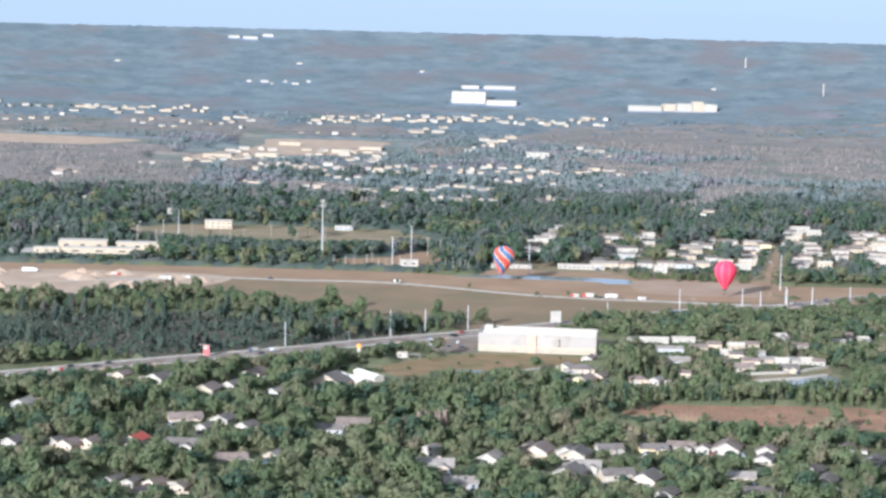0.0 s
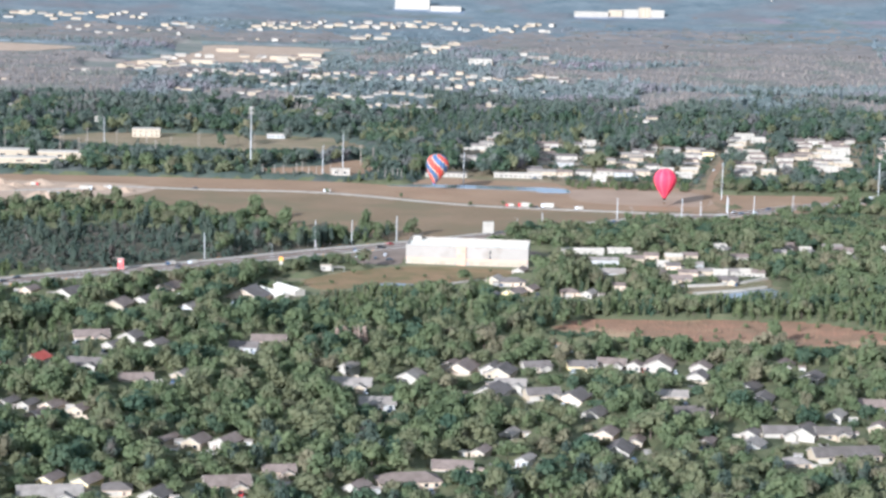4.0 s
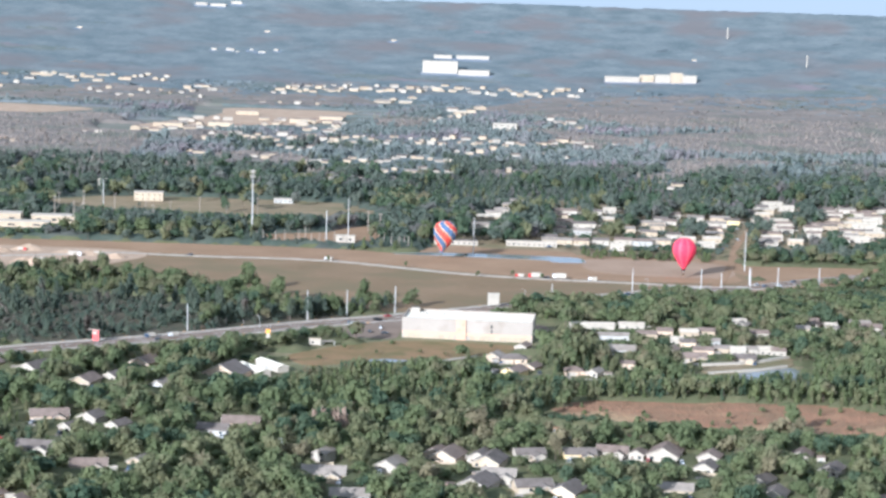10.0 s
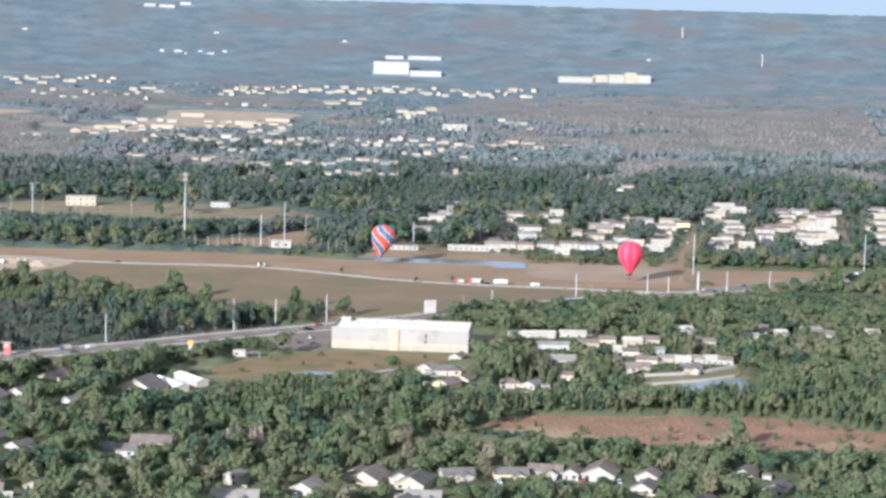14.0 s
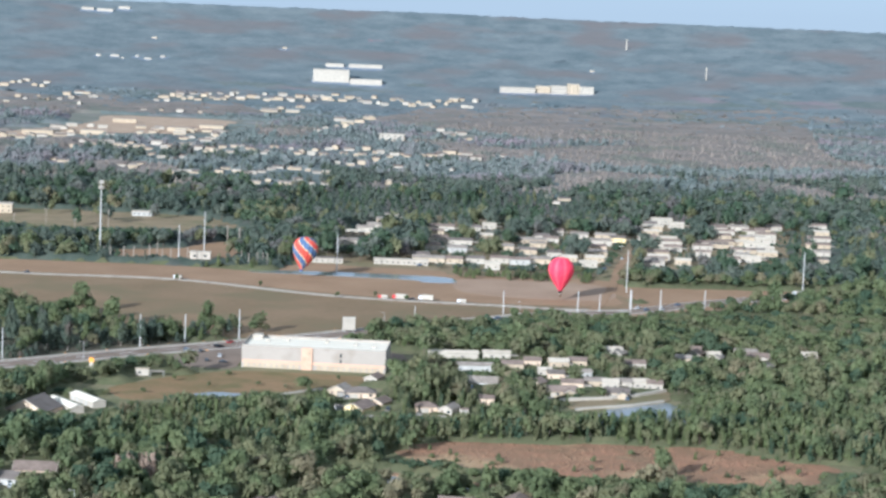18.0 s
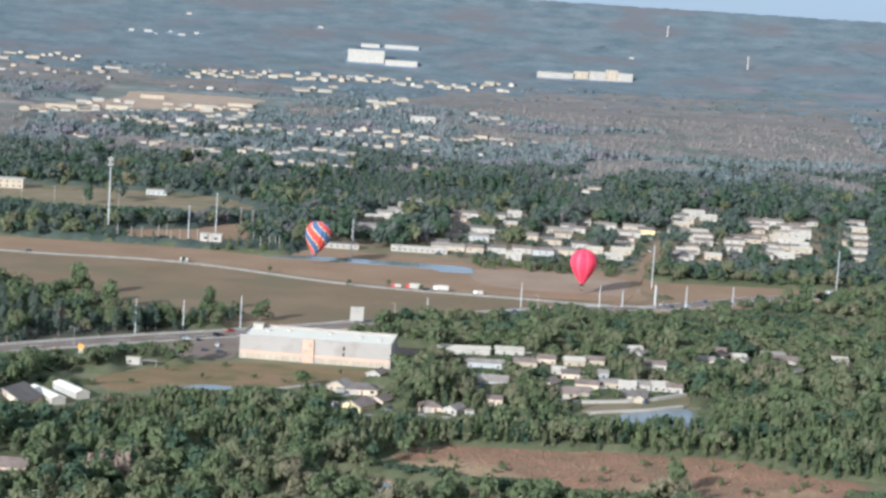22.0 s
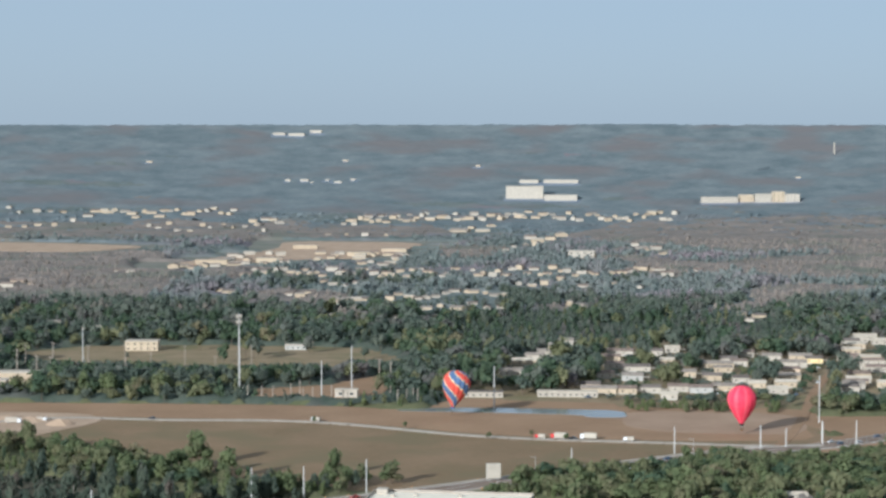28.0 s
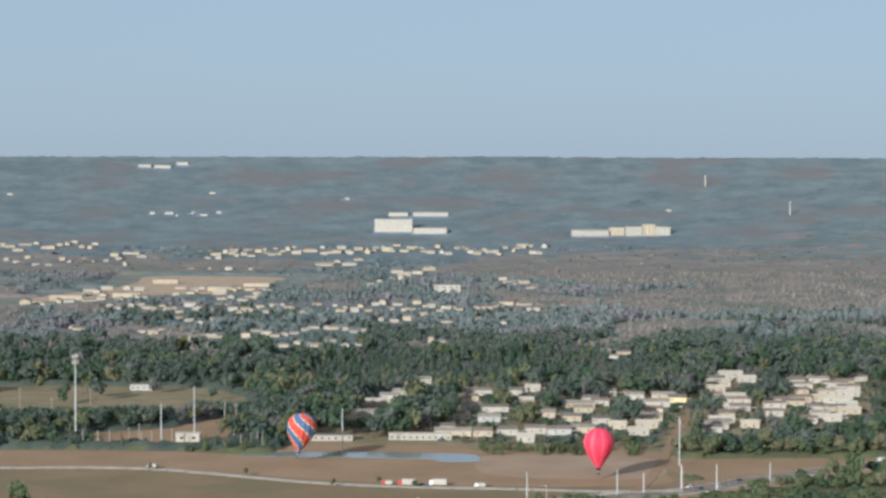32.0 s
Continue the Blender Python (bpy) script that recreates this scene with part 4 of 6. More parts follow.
far_house(207, 2906, -20, 18, 11, 'cream', 'roof_dark', 5.5)
far_house(215, 2907, -6, 13, 8, 'cream', 'roof_grey', 3.0)
far_house(228, 2903, 9, 14, 8, 'white', 'roof_brown', 3.4)
far_house(233, 2816, 3, 15, 10, 'grey', 'roof_brown', 5.5)
far_house(-170, 2529, -18, 9, 6, 'grey', 'roof_brown', 3.4)
far_house(-156, 2503, 4, 10, 6, 'cream', 'roof_grey', 5.5)
far_house(-152, 2554, 2, 11, 7, 'tan', 'roof_dark', 3.4)
far_house(-114, 2437, -14, 16, 10, 'grey', 'roof_grey', 3.0)
far_house(-105, 2438, 4, 16, 10, 'cream', 'roof_grey', 5.5)
far_house(-98, 2475, 16, 14, 9, 'tan', 'roof_white', 3.0)
far_house(-89, 2478, 6, 16, 10, 'cream', 'roof_dark', 3.0)
far_house(-61, 2477, -11, 9, 6, 'cream', 'roof_dark', 5.5)
far_house(-58, 2541, 19, 9, 6, 'tan', 'roof_grey', 3.0)
far_house(-44, 2508, -15, 10, 6, 'cream', 'roof_white', 3.0)
far_house(-34, 2487, 2, 9, 6, 'grey', 'roof_brown', 3.0)
far_house(-26, 2497, 97, 12, 8, 'white', 'roof_grey', 3.4)
far_house(-18, 2516, 13, 9, 6, 'white', 'roof_grey', 3.0)
far_house(-8, 2555, 20, 9, 6, 'white', 'roof_grey', 3.0)
far_house(-1, 2585, -17, 12, 8, 'white', 'roof_dark', 3.0)
far_house(13, 2578, 89, 13, 8, 'tan', 'roof_dark', 3.4)
far_house(19, 2572, 3, 11, 7, 'cream', 'roof_grey', 3.4)
far_house(32, 2559, 94, 9, 6, 'tan', 'roof_white', 3.0)
far_house(42, 2533, 14, 9, 6, 'white', 'roof_grey', 3.0)
far_house(52, 2535, 15, 9, 6, 'cream', 'roof_white', 3.4)
far_house(-18, 2383, -2, 11, 7, 'cream', 'roof_grey', 3.0)
far_house(-6, 2408, 84, 10, 6, 'tan', 'roof_white', 3.4)
far_house(12, 2385, -9, 14, 9, 'cream', 'roof_grey', 3.0)
far_house(24, 2430, 19, 9, 6, 'grey', 'roof_brown', 3.4)
far_house(40, 2388, 88, 11, 7, 'white', 'roof_brown', 3.4)
far_house(54, 2393, 14, 9, 6, 'grey', 'roof_brown', 3.4)
far_house(-98, 2299, 9, 9, 6, 'grey', 'roof_grey', 3.4)
far_house(-67, 2278, 106, 9, 6, 'white', 'roof_grey', 3.4)
far_house(-36, 2289, -14, 9, 6, 'grey', 'roof_dark', 3.4)
far_house(-5, 2305, 91, 9, 6, 'cream', 'roof_white', 3.0)
far_house(-704, 3929, -5, 18, 11, 'grey', 'roof_dark', 3.4)
far_house(-704, 3988, -3, 18, 11, 'tan', 'roof_brown', 3.4)
far_house(-689, 3986, 0, 13, 8, 'cream', 'roof_white', 5.5)
far_house(-680, 3979, 15, 17, 10, 'tan', 'roof_white', 3.4)
far_house(-676, 4009, 106, 14, 9, 'cream', 'roof_white', 3.4)
far_house(-654, 3993, 18, 16, 10, 'grey', 'roof_grey', 3.0)
far_house(-636, 3968, -13, 17, 11, 'tan', 'roof_grey', 3.4)
far_house(-620, 3924, -12, 14, 9, 'cream', 'roof_grey', 3.0)
far_house(-619, 3990, 104, 13, 8, 'tan', 'roof_white', 5.5)
far_house(-606, 3985, 5, 18, 11, 'tan', 'roof_grey', 3.0)
far_house(-582, 3940, -4, 18, 11, 'cream', 'roof_grey', 3.0)
far_house(-588, 4013, 9, 16, 10, 'tan', 'roof_dark', 3.4)
far_house(-577, 4011, 109, 10, 6, 'white', 'roof_grey', 3.0)
far_house(-567, 4027, 78, 14, 9, 'cream', 'roof_grey', 3.0)
far_house(-546, 3974, 94, 15, 9, 'cream', 'roof_brown', 3.4)
far_house(-534, 3972, 3, 14, 9, 'cream', 'roof_brown', 5.5)
far_house(-526, 4016, 86, 14, 9, 'tan', 'roof_grey', 3.0)
far_house(-513, 4025, 74, 15, 9, 'grey', 'roof_dark', 3.4)
far_house(-506, 4046, -18, 13, 8, 'tan', 'roof_white', 3.0)
far_house(-485, 3995, 93, 15, 9, 'cream', 'roof_grey', 3.4)
far_house(-468, 3985, 70, 12, 8, 'cream', 'roof_white', 3.4)
far_house(-468, 4034, -12, 12, 8, 'grey', 'roof_brown', 3.4)
far_house(-412, 3882, -4, 13, 8, 'tan', 'roof_grey', 5.5)
far_house(-396, 3842, 77, 19, 12, 'grey', 'roof_brown', 3.0)
far_house(-394, 3919, -7, 18, 11, 'white', 'roof_brown', 3.4)
far_house(-381, 3915, -16, 14, 9, 'tan', 'roof_grey', 3.4)
far_house(-366, 3871, 108, 20, 13, 'grey', 'roof_grey', 3.4)
far_house(-256, 3860, 8, 9, 6, 'grey', 'roof_brown', 3.4)
far_house(-253, 3913, 7, 9, 6, 'cream', 'roof_grey', 3.4)
far_house(-245, 3903, 3, 13, 8, 'cream', 'roof_dark', 5.5)
far_house(-237, 3852, -3, 9, 6, 'grey', 'roof_grey', 5.5)
far_house(-234, 3939, 80, 13, 8, 'cream', 'roof_grey', 5.5)
far_house(-223, 3926, 18, 10, 6, 'tan', 'roof_brown', 5.5)
far_house(-224, 3956, 9, 15, 9, 'grey', 'roof_brown', 5.5)
far_house(-212, 3898, 95, 14, 8, 'tan', 'roof_white', 3.4)
far_house(-201, 3903, 13, 9, 6, 'cream', 'roof_white', 5.5)
far_house(-201, 3980, 13, 14, 9, 'white', 'roof_brown', 3.0)
far_house(-187, 3897, -7, 13, 8, 'tan', 'roof_brown', 3.0)
far_house(-180, 3954, -16, 12, 7, 'cream', 'roof_brown', 5.5)
far_house(-175, 3968, 4, 12, 7, 'grey', 'roof_brown', 5.5)
far_house(-165, 3929, 16, 11, 7, 'cream', 'roof_grey', 3.4)
far_house(-155, 3915, 1, 12, 7, 'cream', 'roof_grey', 3.0)
far_house(-155, 3992, -5, 10, 6, 'white', 'roof_brown', 3.4)
far_house(-145, 3924, -19, 14, 9, 'tan', 'roof_grey', 3.0)
far_house(-140, 3961, -6, 9, 6, 'cream', 'roof_brown', 3.4)
far_house(-132, 3986, 74, 13, 8, 'white', 'roof_brown', 5.5)
far_house(-127, 4012, 101, 13, 8, 'grey', 'roof_white', 3.0)
far_house(-114, 3938, -20, 17, 11, 'cream', 'roof_white', 3.4)
far_house(-101, 3967, -4, 14, 8, 'cream', 'roof_grey', 3.0)
far_house(-96, 3964, 10, 16, 10, 'cream', 'roof_brown', 5.5)
far_house(-88, 3966, 99, 15, 10, 'white', 'roof_white', 3.0)
far_house(-76, 4015, 83, 12, 8, 'grey', 'roof_grey', 3.4)
far_house(-69, 3927, -3, 12, 7, 'cream', 'roof_white', 3.4)
far_house(-60, 3948, -11, 11, 7, 'tan', 'roof_grey', 3.0)
far_house(-49, 3948, -1, 15, 10, 'cream', 'roof_grey', 5.5)
far_house(-44, 4007, 9, 15, 9, 'grey', 'roof_grey', 5.5)
far_house(-30, 3955, 11, 10, 6, 'white', 'roof_brown', 5.5)
far_house(-25, 3935, -3, 10, 6, 'grey', 'roof_grey', 5.5)
far_house(-14, 3992, 17, 13, 8, 'cream', 'roof_brown', 5.5)
far_house(-5, 4004, -9, 17, 11, 'grey', 'roof_brown', 3.0)
far_house(5, 3946, 74, 15, 9, 'cream', 'roof_grey', 5.5)
far_house(9, 3964, 13, 14, 9, 'grey', 'roof_dark', 5.5)
far_house(15, 4017, 19, 10, 6, 'grey', 'roof_grey', 3.0)
far_house(27, 4019, 93, 12, 8, 'grey', 'roof_brown', 3.0)
far_house(36, 3979, -4, 17, 10, 'tan', 'roof_white', 5.5)
far_house(44, 3971, -13, 10, 6, 'cream', 'roof_grey', 3.0)
far_house(51, 4046, -17, 14, 9, 'cream', 'roof_dark', 3.0)
far_house(64, 3972, -1, 15, 10, 'tan', 'roof_grey', 3.4)
far_house(75, 4006, 14, 13, 8, 'tan', 'roof_dark', 5.5)
far_house(80, 4026, -0, 12, 8, 'white', 'roof_brown', 3.0)
far_house(93, 4008, 15, 9, 6, 'grey', 'roof_dark', 3.4)
far_house(98, 3972, 105, 15, 9, 'white', 'roof_brown', 3.0)
far_house(108, 3950, 12, 14, 9, 'grey', 'roof_brown', 5.5)
far_house(121, 4022, -17, 9, 6, 'cream', 'roof_brown', 5.5)
far_house(129, 3946, 75, 12, 7, 'grey', 'roof_dark', 5.5)
far_house(139, 3926, 18, 11, 7, 'grey', 'roof_grey', 5.5)
far_house(154, 4008, 14, 9, 6, 'cream', 'roof_grey', 3.4)
far_house(161, 4018, 14, 15, 9, 'white', 'roof_grey', 3.0)
far_house(170, 3998, 106, 10, 6, 'cream', 'roof_dark', 3.4)
far_house(177, 3953, -13, 11, 7, 'grey', 'roof_dark', 5.5)
far_house(187, 3931, 107, 15, 9, 'cream', 'roof_brown', 5.5)
far_house(200, 3987, 91, 13, 8, 'cream', 'roof_grey', 3.4)
far_house(208, 3957, 14, 14, 9, 'white', 'roof_white', 3.0)
far_house(219, 3952, 104, 9, 6, 'grey', 'roof_grey', 5.5)
far_house(224, 3930, 80, 13, 8, 'cream', 'roof_brown', 3.4)
far_house(237, 4016, -7, 9, 6, 'tan', 'roof_grey', 3.0)
far_house(249, 3969, 88, 10, 6, 'tan', 'roof_dark', 5.5)
mobile_home(430, 2099, -2, 15.6, 7.5, 'white', 'roof_grey', 0)
mobile_home(409, 1977, 4, 14.8, 7.5, 'cream', 'roof_white', 0)
mobile_home(392, 1884, 4, 12.1, 7.5, 'white', 'roof_grey', 0)
mobile_home(447, 2081, 3, 13.4, 7.5, 'cream', 'roof_brown', 0)
mobile_home(443, 2044, 3, 17.0, 7.5, 'white', 'roof_brown', 0)
mobile_home(435, 2006, 5, 17.2, 7.5, 'white', 'roof_white', 0)
mobile_home(421, 1936, 3, 14.3, 7.5, 'white', 'roof_white', 0)
mobile_home(416, 1903, -3, 16.5, 7.5, 'cream', 'roof_white', 0)
mobile_home(347, 1961, -1, 16.7, 7.5, 'white', 'roof_brown', 0)
mobile_home(375, 1960, 4, 16.3, 7.5, 'white', 'roof_brown', 0)
mobile_home(394, 1974, 1, 16.4, 7.5, 'cream', 'roof_brown', 0)
mobile_home(320, 1851, -3, 17.3, 7.5, 'white', 'roof_white', 0)
mobile_home(371, 1835, -3, 15.0, 7.5, 'white', 'roof_brown', 0)
mobile_home(408, 2088, 5, 17.1, 7.5, 'white', 'roof_brown', 0)
mobile_home(401, 2022, 4, 14.1, 7.5, 'cream', 'roof_brown', 0)
mobile_home(357, 2116, 4, 13.4, 7.5, 'white', 'roof_white', 0)
mobile_home(347, 2073, -1, 17.9, 7.5, 'cream', 'roof_white', 0)
mobile_home(338, 2036, 0, 17.8, 7.5, 'cream', 'roof_white', 0)
mobile_home(230, 1910, 5, 13.3, 7.5, 'cream', 'roof_grey', 0)
mobile_home(245, 1950, -1, 12.7, 7.5, 'white', 'roof_brown', 0)
mobile_home(331, 1970, -4, 14.1, 7.5, 'white', 'roof_brown', 0)
mobile_home(362, 1892, -3, 12.1, 7.5, 'white', 'roof_brown', 0)
mobile_home(336, 1830, -4, 12.3, 7.5, 'cream', 'roof_white', 0)
far_house(257, 4011, 15, 9, 6, 'cream', 'roof_brown', 3.0)
far_house(264, 4019, 3, 15, 10, 'tan', 'roof_white', 5.5)
far_house(279, 4029, 20, 10, 6, 'cream', 'roof_dark', 5.5)
far_house(282, 3946, -14, 13, 8, 'grey', 'roof_white', 3.4)
far_house(290, 3942, 98, 16, 10, 'white', 'roof_dark', 3.4)
far_house(305, 4023, 74, 15, 9, 'white', 'roof_brown', 5.5)
far_house(-54, 3727, -18, 30, 19, 'cream', 'roof_grey', 3.4)
far_house(-39, 3808, 79, 17, 11, 'cream', 'roof_grey', 3.0)
far_house(-18, 3730, 5, 22, 14, 'cream', 'roof_white', 3.0)
far_house(-8, 3845, 105, 19, 12, 'cream', 'roof_brown', 3.0)
far_house(62, 3534, 3, 18, 11, 'grey', 'roof_brown', 5.5)
far_house(74, 3456, 12, 18, 11, 'cream', 'roof_white', 5.5)
far_house(93, 3515, -6, 15, 9, 'cream', 'roof_dark', 5.5)
far_house(109, 3605, 103, 24, 15, 'tan', 'roof_grey', 5.5)
far_house(132, 3144, 88, 24, 15, 'tan', 'roof_brown', 5.5)
far_house(143, 3158, 3, 25, 16, 'tan', 'roof_grey', 5.5)
far_house(214, 3371, 1, 11, 7, 'grey', 'roof_brown', 5.5)
far_house(221, 3308, 11, 18, 11, 'white', 'roof_grey', 3.4)
far_house(228, 3278, -3, 10, 6, 'cream', 'roof_brown', 3.4)
far_house(241, 3298, 14, 15, 9, 'grey', 'roof_brown', 5.5)
far_house(246, 3197, 104, 14, 9, 'cream', 'roof_dark', 3.4)
far_house(-488, 2610, -7, 15, 9, 'white', 'roof_brown', 5.5)
far_house(-496, 2683, -12, 17, 10, 'cream', 'roof_brown', 3.0)
far_house(-472, 2656, -7, 10, 6, 'tan', 'roof_brown', 3.0)
far_house(-418, 2844, 7, 10, 6, 'grey', 'roof_brown', 3.0)
far_house(-398, 2822, -14, 9, 6, 'grey', 'roof_white', 3.4)
far_house(-362, 2903, 95, 20, 13, 'cream', 'roof_brown', 5.5)
far_house(-355, 2932, 11, 12, 8, 'tan', 'roof_grey', 3.0)
far_house(-334, 2895, -3, 17, 10, 'cream', 'roof_brown', 3.4)
far_house(-333, 2945, 93, 22, 13, 'cream', 'roof_grey', 3.0)
far_house(-317, 2939, -1, 13, 8, 'white', 'roof_grey', 3.4)
far_house(-321, 3020, -16, 21, 13, 'white', 'roof_grey', 3.0)
far_house(-297, 2959, 17, 16, 10, 'cream', 'roof_brown', 3.0)
far_house(-286, 2983, -6, 12, 8, 'white', 'roof_grey', 3.4)
far_house(-253, 2769, -1, 11, 7, 'tan', 'roof_brown', 5.5)
far_house(-256, 2870, 84, 13, 8, 'grey', 'roof_brown', 3.4)
far_house(-244, 2839, -4, 9, 6, 'grey', 'roof_grey', 3.0)
far_house(-234, 2816, 73, 9, 6, 'cream', 'roof_grey', 3.4)
far_house(-230, 2855, 89, 11, 7, 'grey', 'roof_dark', 5.5)
far_house(-222, 2862, 18, 11, 7, 'grey', 'roof_grey', 5.5)
far_house(-209, 2836, -4, 11, 7, 'cream', 'roof_grey', 3.4)
far_house(-198, 2817, 98, 9, 6, 'cream', 'roof_white', 3.4)
far_house(-198, 2876, -10, 11, 7, 'cream', 'roof_brown', 3.0)
far_house(-184, 2815, 105, 10, 6, 'tan', 'roof_white', 3.4)
far_house(-180, 2834, 109, 13, 8, 'tan', 'roof_dark', 3.0)
far_house(-165, 2781, -4, 9, 6, 'cream', 'roof_brown', 3.4)
far_house(-164, 2872, -4, 14, 8, 'grey', 'roof_grey', 5.5)
far_house(-150, 2813, 106, 11, 7, 'grey', 'roof_dark', 5.5)
far_house(-149, 2847, -9, 13, 8, 'tan', 'roof_brown', 3.0)
far_house(-134, 2806, 18, 13, 8, 'white', 'roof_grey', 3.4)
far_house(-133, 2887, 14, 9, 6, 'tan', 'roof_grey', 3.0)
far_house(274, 2896, -17, 12, 8, 'grey', 'roof_brown', 3.0)
far_house(-251, 2576, -11, 9, 6, 'cream', 'roof_brown', 3.4)
far_house(-240, 2558, 13, 11, 7, 'tan', 'roof_dark', 3.4)
far_house(-232, 2557, -17, 9, 6, 'cream', 'roof_grey', 3.0)
far_house(-864, 4011, 91, 14, 9, 'white', 'roof_brown', 3.0)
far_house(-831, 3955, 80, 13, 8, 'grey', 'roof_grey', 3.0)
far_house(-805, 3972, 8, 13, 8, 'grey', 'roof_dark', 5.5)
far_house(-782, 3976, 14, 9, 6, 'grey', 'roof_brown', 3.0)
far_house(-759, 3971, 16, 12, 8, 'cream', 'roof_dark', 3.4)
far_house(-573, 3797, 104, 12, 7, 'grey', 'roof_grey', 5.5)
far_house(-552, 3776, -8, 10, 6, 'grey', 'roof_dark', 3.0)
far_house(-546, 3835, 7, 9, 6, 'cream', 'roof_brown', 5.5)
far_house(-509, 3721, -13, 12, 7, 'grey', 'roof_grey', 3.0)
far_house(-487, 3703, 8, 9, 6, 'tan', 'roof_white', 3.0)
far_house(-486, 3815, 3, 9, 6, 'tan', 'roof_grey', 5.5)
far_house(-468, 3786, 81, 9, 6, 'white', 'roof_brown', 3.0)
far_house(-453, 3831, 94, 9, 6, 'tan', 'roof_grey', 3.4)
far_house(-430, 3784, 70, 9, 6, 'cream', 'roof_dark', 3.4)
far_house(-413, 3805, -11, 9, 6, 'grey', 'roof_grey', 3.0)
far_house(-398, 3827, 98, 9, 6, 'tan', 'roof_brown', 3.0)
far_house(-368, 3716, 71, 9, 6, 'grey', 'roof_grey', 5.5)
far_house(134, 2651, 6, 11, 7, 'grey', 'roof_brown', 3.4)
far_house(167, 2692, 13, 9, 6, 'tan', 'roof_grey', 3.4)
far_house(196, 2643, 76, 10, 6, 'white', 'roof_dark', 3.4)
far_house(278, 2318, -18, 9, 6, 'cream', 'roof_grey', 5.5)
far_house(281, 2282, -17, 11, 7, 'white', 'roof_grey', 3.4)
far_house(294, 2321, 8, 12, 7, 'cream', 'roof_dark', 3.4)
far_house(-400, 2306, 74, 10, 6, 'grey', 'roof_grey', 3.4)
far_house(-397, 2342, -4, 11, 7, 'cream', 'roof_white', 3.0)
far_house(-335, 2200, 6, 10, 6, 'white', 'roof_grey', 5.5)
far_house(-307, 2176, 106, 14, 8, 'grey', 'roof_grey', 3.0)
far_house(-282, 2151, 14, 13, 8, 'grey', 'roof_white', 5.5)
far_house(119, 2424, 84, 11, 7, 'cream', 'roof_white', 5.5)
far_house(129, 2420, 16, 9, 6, 'grey', 'roof_grey', 3.4)



# ---- storage building ----
def storage_building():
    """Long three-storey block; its front runs from (23, 1322) to (98, 1315)."""
    e = thing("storage_building", 60.5, 1318.5, -5.5)
    tagged(e, "long white three-storey storage building with a peach entrance bay", "building")
    L, D, H = 75.5, 34.0, 10.6
    part("wall", box(0, D / 2, -0.2, L, D, H + 0.2), M["stucco"], e)
    part("roof", box(0, D / 2, H, L - 0.8, D - 0.8, 0.15), M["membrane"], e, "white membrane roof")
    for nm, g in (("parapet", box(0, 0.2, H, L, 0.4, 1.3)), ("parapet", box(0, D - 0.2, H, L, 0.4, 1.3)), ("parapet", box(-L / 2 + 0.2, D / 2, H, 0.4, D - 0.8, 1.3)), ("parapet", box(L / 2 - 0.2, D / 2, H, 0.4, D - 0.8, 1.3))):
        part(nm, g, M["stucco"], e)
    part("band", box(-21.8, -0.06, 2.7, 31.0, 0.16, 1.5), M["peach"], e, "peach wall band")
    part("band", box(18.4, -0.06, 2.7, 38.0, 0.16, 1.5), M["peach"], e, "peach wall band")
    part("entrance_bay", box(-3.4, -0.35, 0, 5.6, 0.9, H + 1.2), M["peach"], e, "peach stucco entrance bay")
    for z in (2.0, 5.2, 8.0):
        for dx in (-1.4, 1.4):
            part("bay_panel", box(-3.4 + dx * 0.8, -0.82, z, 1.7, 0.1, 1.7), M["cream"], e, "cream bay panel")
    for i in range(25):
        x = -L / 2 + 2.4 + i * 2.95
        if not -8 < x < 1:
            part("storage_door", box(x, -0.04, 0.1, 2.3, 0.12, 2.5), M["cream"], e, "pale roll-up storage door")
    for z in (4.4, 7.4):
        part("window", box(14.3, -0.05, z, 0.9, 0.14, 2.0), M["glass"], e)
    for x in (-27, -17, 4, 20, 30):
        part("roof_unit", box(x, D * rng.uniform(0.3, 0.8), H + 0.15, 2.0, 1.6, 1.0), M["white"], e)
    part("stair_house", box(-33, D - 5, H + 0.15, 5, 5, 2.4), M["white"], e)
    SEEN.append((60, 1316, 40, -1.0))


storage_building()


# ---- masts, poles and signs ----
def cell_tower(x, y, h=53):
    e = thing("cell_tower", x, y)
    tagged(e, "tall grey steel monopole mast with antenna arrays on top", "cell tower")
    part("pole", tube(0, 0, 0, h, 0.65, 0.35, 12), M["steel"], e)
    for z in (h - 2.2, h - 6.0):
        deck = part("platform", tube(0, 0, z, z + 0.2, 1.7, 1.7, 12), M["steel"], e)
        for k in range(9):
            a = 2 * math.pi * k / 9
            part("antenna", box(1.9 * math.cos(a), 1.9 * math.sin(a), z - 1.0, 0.4, 0.35, 2.4), M["white"], deck)
    part("equipment_hut", box(4, 2, 0, 4, 3, 2.8), M["white"], e)


cell_tower(-106, 1788)


def utility_pole(x, y, h=18.0, arm=1, r=0.3, steel=0, group="poles across the plain"):
    e = thing("utility_pole", x, y)
    m = M["steel"] if steel else M["wood"]
    tagged(e, ("pale steel" if steel else "weathered wooden") + " pole standing by the road and field", "pole", group)
    part("pole", tube(0, 0, -0.2, h, r, r * 0.7, 8), m, e)
    for k in range(arm):
        part("cross_arm", box(0, 0, h - 1.2 - 1.6 * k, 3.2, 0.2, 0.22), m, e)
    return e


